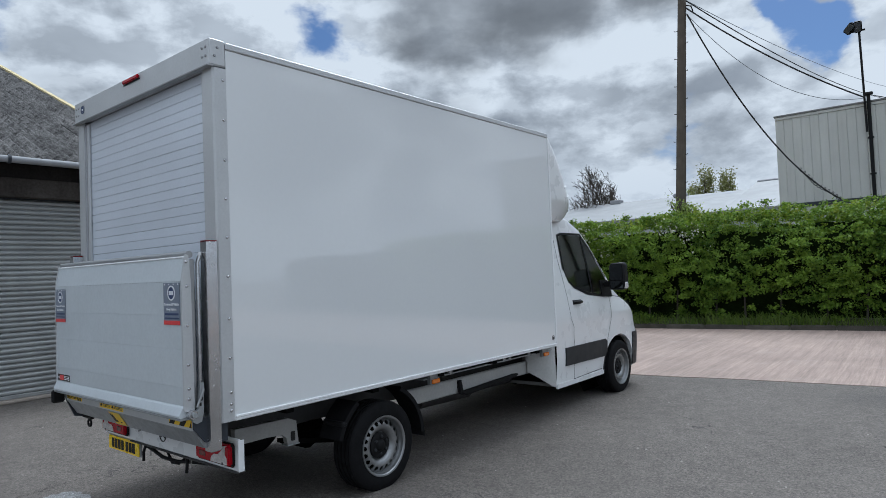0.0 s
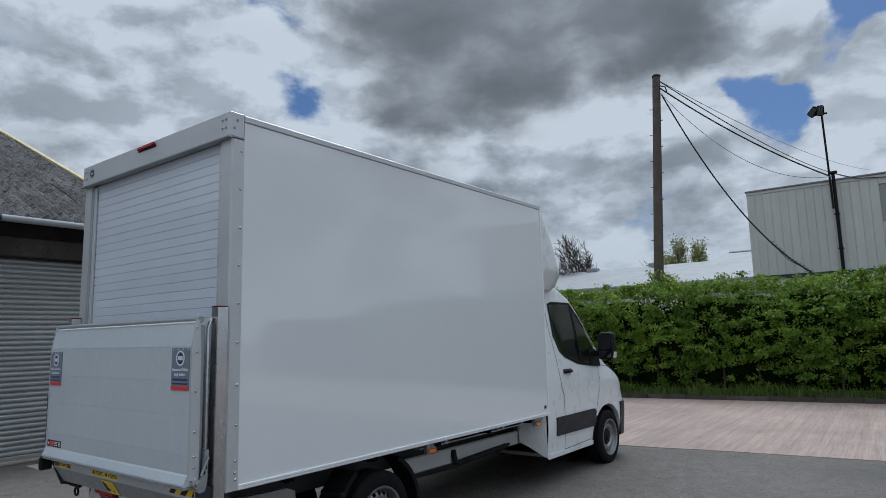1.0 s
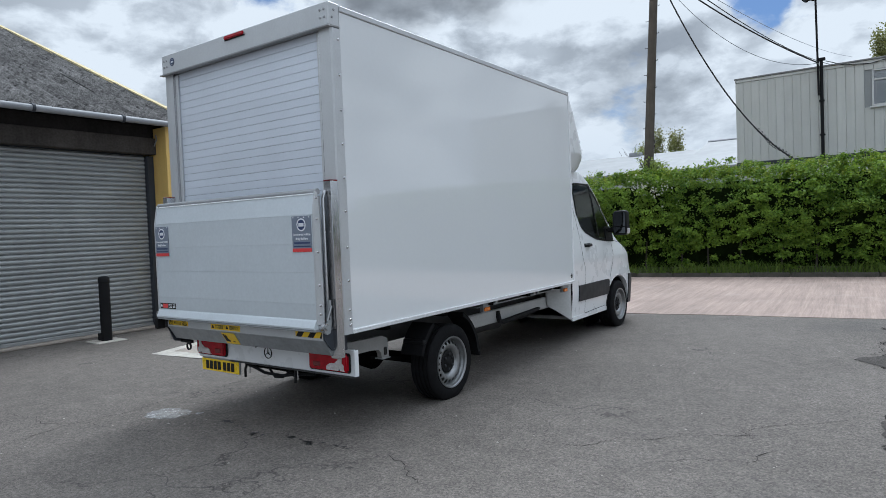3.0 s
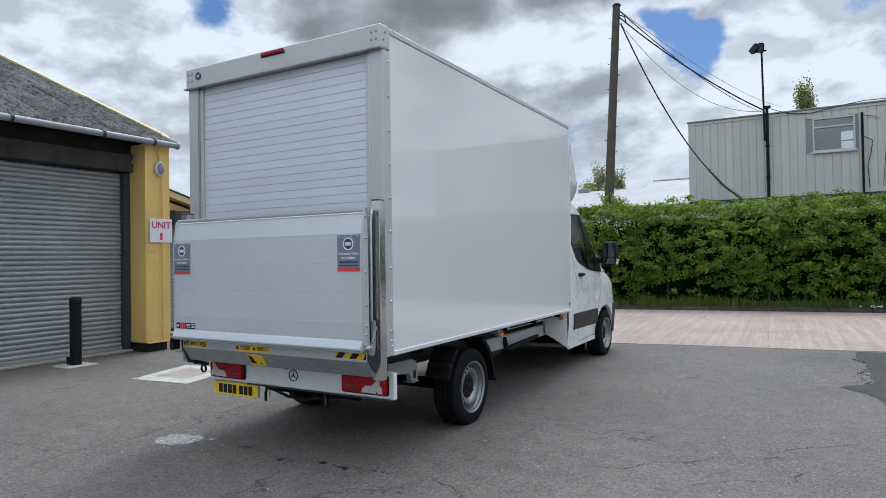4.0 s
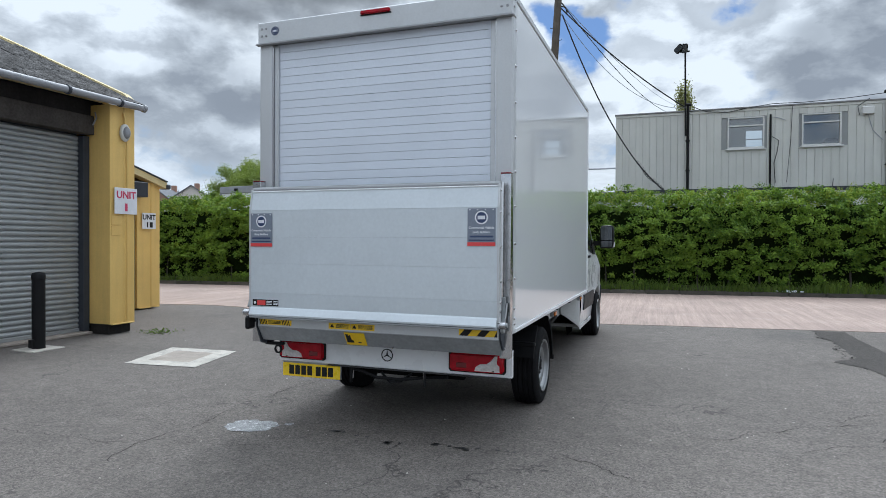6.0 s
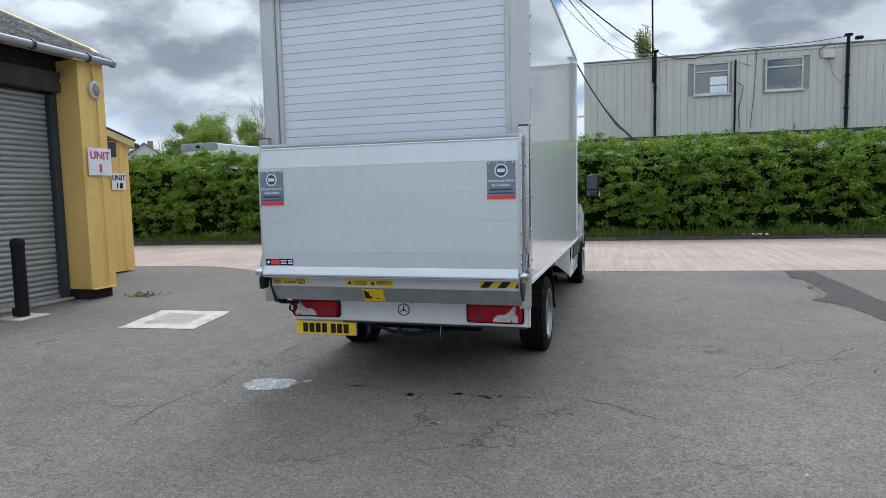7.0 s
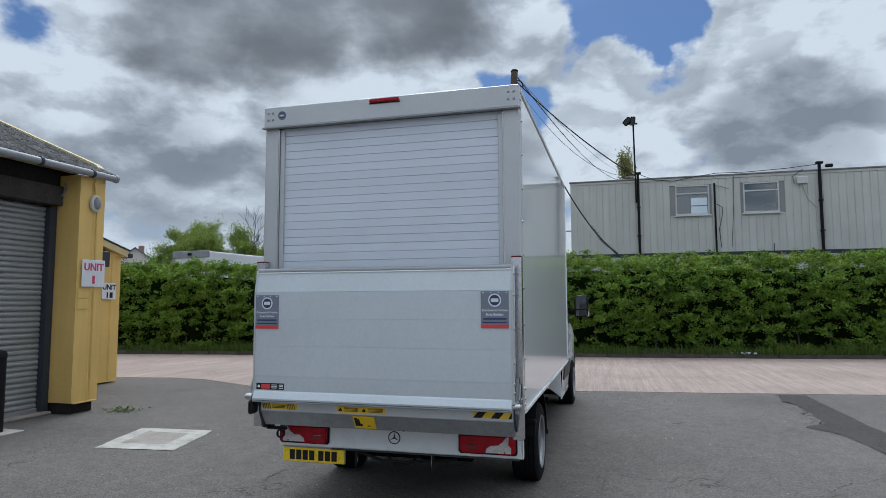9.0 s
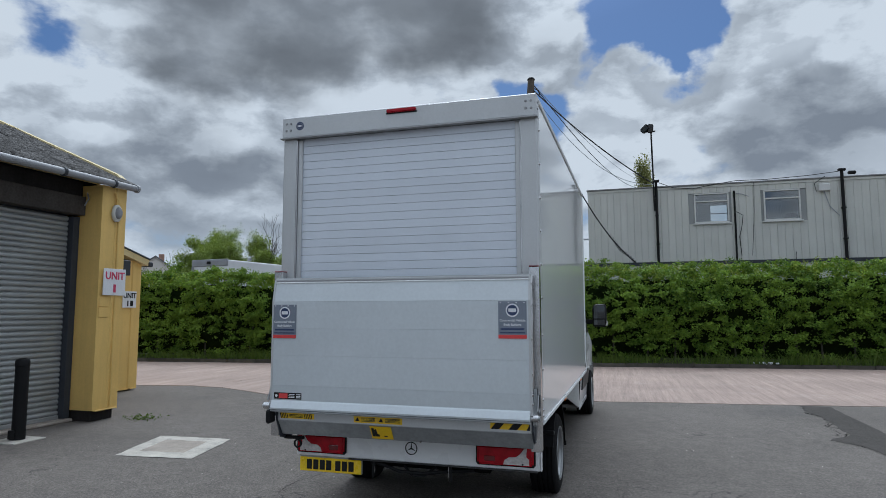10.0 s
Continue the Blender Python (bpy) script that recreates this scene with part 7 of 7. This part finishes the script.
def cab_shell():
    body = thing_body = part("cab", box(-0.90, 0.90, 4.20, 4.235, 0.31, 2.1), PRIMER, VAN, "white van cab")
    # outer skin: sides and roof in one loft, wheel arches left open
    bm = bmesh.new()
    ys = ticks(4.20, 6.89, 112)
    rows = []
    for y in ys:
        top = cab_top(y)
        low = 0.29 if y < 5.35 else (0.29 + 0.02 * (y > 6.2))
        shoulder = max(low + 0.05, top - 0.10)
        ring = []
        for z in ticks(low, shoulder, 56):
            ring.append((cab_half(y, z), z))
        ws = ring[-1][0]
        for k in range(1, 9):
            a = radians(90 * k / 8)
            ring.append((ws * math.cos(a) ** 0.5 if k < 8 else 0.0, shoulder + (top - shoulder) * math.sin(a) ** 0.85))
        rows.append(ring)
    arch = 0.44
    verts = {}

    def vert(i, k, s):
        w, z = rows[i][k]
        y = ys[i]
        d = math.hypot(y - FRONT_AXLE, z - HUB_Z)
        if abs(d - arch) < 0.018 and z < 0.8:
            y, z = FRONT_AXLE + (y - FRONT_AXLE) * arch / d, HUB_Z + (z - HUB_Z) * arch / d
        key = (i, k, s if k < 64 else 0)
        if key not in verts:
            verts[key] = bm.verts.new((s * w, y, z))
        return verts[key]

    for s in (1, -1):
        for i in range(len(ys) - 1):
            for k in range(64):
                w, z = rows[i][k]
                ym, zm = (ys[i] + ys[i + 1]) / 2, (z + rows[i][k + 1][1]) / 2
                if math.hypot(ym - FRONT_AXLE, zm - HUB_Z) < arch and k < 56:
                    continue
                # side glass opening
                if k < 56 and in_window(ym, zm):
                    continue
                bm.faces.new((vert(i, k, s), vert(i + 1, k, s), vert(i + 1, k + 1, s), vert(i, k + 1, s)))
    part("skin", bm, PAINT, body, "white painted cab shell", True)
    part("nose", prism([(-0.45, 0.30), (0.45, 0.30), (0.5, 0.5), (0.45, 0.62), (-0.45, 0.62), (-0.5, 0.5)], "y", 6.86, 6.90), TRIM_GREY, body)
    for s in (1, -1):
        # arch lip and liner
        lip = lambda d, a: (s * (cab_half(FRONT_AXLE + arch * math.cos(a), HUB_Z + arch * math.sin(a)) + 0.006 - 0.05 * d), FRONT_AXLE + (arch - 0.012 + 0.0 * d) * math.cos(a), HUB_Z + (arch - 0.012) * math.sin(a))
        part("arch_lip", sheet(lip, [0, 1], ticks(radians(-6), radians(186), 40)), PAINT, body, smooth=True)
        ring = lambda d, a: (s * (cab_half(FRONT_AXLE + arch * math.cos(a), HUB_Z + arch * math.sin(a)) + 0.007), FRONT_AXLE + (arch - 0.014 + 0.032 * d) * math.cos(a), HUB_Z + (arch - 0.014 + 0.032 * d) * math.sin(a))
        part("arch_flange", sheet(ring, [0, 1], ticks(radians(-3), radians(183), 40)), PAINT, body, smooth=True)
        liner = lambda u, a: (s * u, FRONT_AXLE + 0.40 * math.cos(a), HUB_Z + 0.40 * math.sin(a))
        part("arch_liner", sheet(liner, [0.5, 0.925], ticks(radians(-15), radians(195), 30)), BLACK, body)
        part("arch_back", lathe([(0, 0), (0.41, 0)], 24, m=pose(s * 0.55, FRONT_AXLE, HUB_Z, 0, 90, 0)), BLACK, body)
    for s in (1, -1):
        # the panel sweeps inward and upward from the cab's lower rear corner
        bm = bmesh.new()
        run = [(0.925, 4.197, 0.315), (0.93, 4.16, 0.318), (0.915, 4.12, 0.335), (0.87, 4.06, 0.385), (0.80, 3.99, 0.45), (0.72, 3.93, 0.505)]
        rows = [[bm.verts.new((s * (x - d), y + d * 0.5, z)) for d, z in ((0.0, low), (0.0, 0.788), (0.03, 0.788), (0.03, low + 0.012))] for x, y, low in run]
        for r0, r1 in zip(rows, rows[1:]):
            for k in range(4):
                bm.faces.new((r0[k], r0[(k + 1) % 4], r1[(k + 1) % 4], r1[k]))
        part("corner_panel", bm, RAIL, body, "pale grey lower corner panel", True)
    # inside of the cab
    part("bulkhead", box(-0.80, 0.80, 4.25, 4.28, 0.6, 2.18), TRIM_GREY, body)
    part("floor", box(-0.86, 0.86, 4.2, 5.4, 0.35, 0.5), BLACK, body)
    for x in (-0.5, 0.5):
        seat = part("seat", box(x - 0.26, x + 0.26, 4.45, 4.98, 0.62, 0.95, 0.06, steps=2), TRIM_GREY, body)
        part("backrest", box(x - 0.25, x + 0.25, 4.36, 4.52, 0.9, 1.55, 0.06, steps=2), TRIM_GREY, seat)
        part("headrest", box(x - 0.14, x + 0.14, 4.38, 4.5, 1.57, 1.80, 0.04, steps=2), TRIM_GREY, seat)
    part("dashboard", box(-0.84, 0.84, 5.35, 5.8, 0.75, 1.22, 0.08, steps=2), PLASTIC, body)
    part("steering_wheel", lathe([(0.175, -0.012), (0.20, -0.012), (0.20, 0.012), (0.175, 0.012)], 24, m=pose(0.5, 5.2, 1.15, -25, 0, 0), close=True), PLASTIC, body)
    return body


WIN_LOW = ((4.52, 1.66), (4.60, 1.50), (4.72, 1.42), (5.05, 1.325), (5.40, 1.285), (5.70, 1.27))


def win_high(y):
    return min(2.055 - 0.25 * max(0, 4.62 - y), cab_top(y) - 0.125)


def in_window(y, z):
    return 4.53 < y < 5.66 and ease(WIN_LOW, y) < z < win_high(y)


CAB = cab_shell()


def cab_details():
    for s in (1, -1):
        def strip(name, y0, y1, low, high, off, material, label="", count=40, thick=0.0):
            at = lambda y, v: on_cab(y, low(y) + (high(y) - low(y)) * v, s, off)
            bm = sheet(at, ticks(y0, y1, count), ticks(0, 1, 10))
            if thick:
                edge = lambda y, v: on_cab(y, low(y), s, off * v)
                sheet(edge, ticks(y0, y1, count), [0, 1], bm)
                edge = lambda y, v: on_cab(y, high(y), s, off * v)
                sheet(edge, ticks(y0, y1, count), [0, 1], bm)
                for yy in (y0, y1):
                    cap = lambda v, d, yy=yy: on_cab(yy, low(yy) + (high(yy) - low(yy)) * v, s, off * d)
                    sheet(cap, ticks(0, 1, 4), [0, 1], bm)
            return part(name, bm, material, CAB, label, True)

        lower = lambda y: ease(WIN_LOW, y)
        strip("side_window", 4.52, 5.67, lambda y: lower(y) - 0.005, lambda y: win_high(y) + 0.005, -0.004, CAB_GLASS, "dark tinted side window")
        # seals round the glass, and the bar before the quarter light
        strip("window_seal", 4.515, 5.70, lambda y: lower(y) - 0.022, lambda y: lower(y) + 0.012, 0.004, PLASTIC)
        strip("window_seal", 4.515, 5.60, lambda y: win_high(y) - 0.012, lambda y: win_high(y) + 0.016, 0.004, PLASTIC)
        strip("window_seal", 4.505, 4.545, lambda y: lower(4.53) - 0.01, lambda y: win_high(4.53) + 0.01, 0.004, PLASTIC, count=2)
        bar = lambda v, u: on_cab(5.10 + 0.06 * (1 - u) + 0.035 * v, lower(5.12) + (win_high(5.12) - lower(5.12)) * u, s, 0.003)
        part("window_bar", sheet(bar, [0, 1], ticks(0, 1, 10)), PLASTIC, CAB, smooth=True)
        strip("mirror_corner", 5.42, 5.70, lambda y: lower(y) - 0.02, lambda y: max(lower(y) + 0.01, min(1.47, win_high(y) - 0.01)), 0.012, PLASTIC, thick=1)
        # waist moulding
        strip("side_moulding", 4.40, 5.44, lambda y: 0.52 - 0.01 * (y - 4.4), lambda y: 0.725 + 0.0 * y, 0.016, TRIM_GREY, "dark grey side moulding", thick=1)
        strip("wing_moulding", 5.40, 5.47, lambda y: 0.55, lambda y: 0.71, 0.013, TRIM_GREY, thick=1)
        strip("sill", 4.22, 5.40, lambda y: 0.285, lambda y: 0.335, 0.012, PAINT, thick=1)
        # door shuts
        def shut(points, wide=0.007):
            bm = bmesh.new()
            for (ya, za), (yb, zb) in zip(points, points[1:]):
                d = Vector((yb - ya, zb - za)).normalized()
                n = Vector((-d.y, d.x)) * wide / 2
                run = lambda t, e: on_cab(ya + (yb - ya) * t + n.x * e, za + (zb - za) * t + n.y * e, s, 0.0025)
                sheet(run, ticks(0, 1, 8), [-1, 1], bm)
            part("door_shut", bm, SEAM, CAB)
        shut([(4.42, 2.02), (4.43, 1.75), (4.52, 1.30), (4.55, 1.05), (4.62, 0.95), (4.62, 0.34)])
        shut([(5.62, 1.26), (5.60, 0.95), (5.50, 0.70), (5.42, 0.36)])
        shut([(4.62, 0.34), (5.42, 0.36)])
        shut([(5.66, 1.27), (5.95, 1.23), (6.25, 1.12)])
        # door handle
        y0, z0 = 4.74, 1.232
        grip = part("door_handle", tube([on_cab(y0 - 0.09, z0, s, 0.008), on_cab(y0 - 0.06, z0 + 0.003, s, 0.035), on_cab(y0 + 0.05, z0 + 0.003, s, 0.035), on_cab(y0 + 0.09, z0, s, 0.008)], [0.018, 0.02, 0.02, 0.016], 10), PLASTIC, CAB, "black door handle", True)
        part("recess", prism([(y0 - 0.1, z0 - 0.028), (y0 + 0.1, z0 - 0.028), (y0 + 0.1, z0 + 0.028), (y0 - 0.1, z0 + 0.028)], "x", *sorted((s * (cab_half(y0, z0) - 0.01), s * (cab_half(y0, z0) + 0.003)))), SEAM, grip)
        # mirror on its arm
        part("mirror_arm", box(*sorted((s * 0.93, s * 1.09)), 5.46, 5.56, 1.385, 1.455, 0.02, steps=2), PLASTIC, CAB, smooth=True)
        shell = prism([(s * 1.055, 1.345), (s * 1.225, 1.345), (s * 1.25, 1.40), (s * 1.245, 1.66), (s * 1.215, 1.69), (s * 1.075, 1.685), (s * 1.045, 1.64), (s * 1.04, 1.385)], "y", 5.43, 5.56, bevel=0.014)
        mirror = part("wing_mirror", shell, PLASTIC, CAB, "black wing mirror", True)
        part("glass", prism([(s * 1.062, 1.47), (s * 1.225, 1.47), (s * 1.225, 1.655), (s * 1.205, 1.672), (s * 1.08, 1.668), (s * 1.062, 1.64)], "y", 5.4245, 5.4275), MIRROR, mirror)
        part("lower_glass", prism([(s * 1.065, 1.37), (s * 1.225, 1.37), (s * 1.225, 1.455), (s * 1.062, 1.455)], "y", 5.4245, 5.4275), MIRROR, mirror)
        part("repeater", box(*sorted((s * 1.215, s * 1.262)), 5.45, 5.53, 1.36, 1.44, 0.012), CLEAR_LENS, mirror, "clear indicator repeater")
        # headlamp and bumper corner
        strip("headlamp", 6.36, 6.74, lambda y: 0.80 + 0.0 * y, lambda y: min(1.04, cab_top(y) - 0.12), 0.004, DARK_GLASS, "dark headlamp", 12)
        strip("bumper_corner", 6.22, 6.87, lambda y: 0.30, lambda y: min(0.74, cab_top(y) - 0.1), 0.016, TRIM_GREY, "dark grey bumper corner", 16, thick=1)
        # lower corner panel behind the door
    # wind screen
    glass = lambda x, y: (x, y, cab_top(y) + 0.006)
    part("windscreen", sheet(glass, ticks(-0.66, 0.66, 8), ticks(5.14, 5.80, 12)), DARK_GLASS, CAB, "dark windscreen", True)


cab_details()


def wind_fairing():
    """The moulded deflector that fills the step from cab roof to box."""
    def reach(z):
        return ease(((2.20, 0.66), (2.26, 0.78), (2.36, 0.84), (2.48, 0.82), (2.70, 0.66), (2.90, 0.48), (3.02, 0.33), (3.10, 0.16), (3.14, 0.05)), z)

    def at(u, z):
        bulk = (1 - abs(u) ** 7) ** (1 / 2.6) if abs(u) < 1 else 0.0
        wide = 1.015 - 0.07 * max(0.0, (2.42 - z) / 0.22)
        return (wide * u, BOX_L + 0.008 + reach(z) * bulk, z)

    us = [math.sin(radians(a)) for a in ticks(-90, 90, 48)]
    bm = sheet(at, us, ticks(2.20, 3.14, 34))
    bm.faces.new([bm.verts.new(at(u, 2.20)) for u in us])
    bm.faces.new([bm.verts.new(at(u, 3.14)) for u in us][::-1])
    bmesh.ops.remove_doubles(bm, verts=bm.verts, dist=0.0008)
    hood = part("wind_fairing", bm, PAINT, VAN, "white moulded roof fairing", True)
    for k in range(2):
        z = 2.58 - 0.11 * k
        ribs = [Vector(at(math.sin(radians(a)), z + 0.09 * (1 - (a - 52) / 22))) + Vector((0.004, 0.004, 0)) for a in ticks(52, 74, 10)]
        part("crease", tube(ribs, 0.009, 6), PAINT, hood, smooth=True)
    part("gap_seal", box(-0.74, 0.74, 4.12, 4.72, 2.19, 2.215), BLACK, hood)
    # side infill between cab and box
    for s in (1, -1):
        part("infill", prism([(4.075, 0.78), (4.21, 0.78), (4.21, 2.24), (4.075, 2.24)], "x", *sorted((s * 0.74, s * 0.93))), PAINT, hood)


wind_fairing()
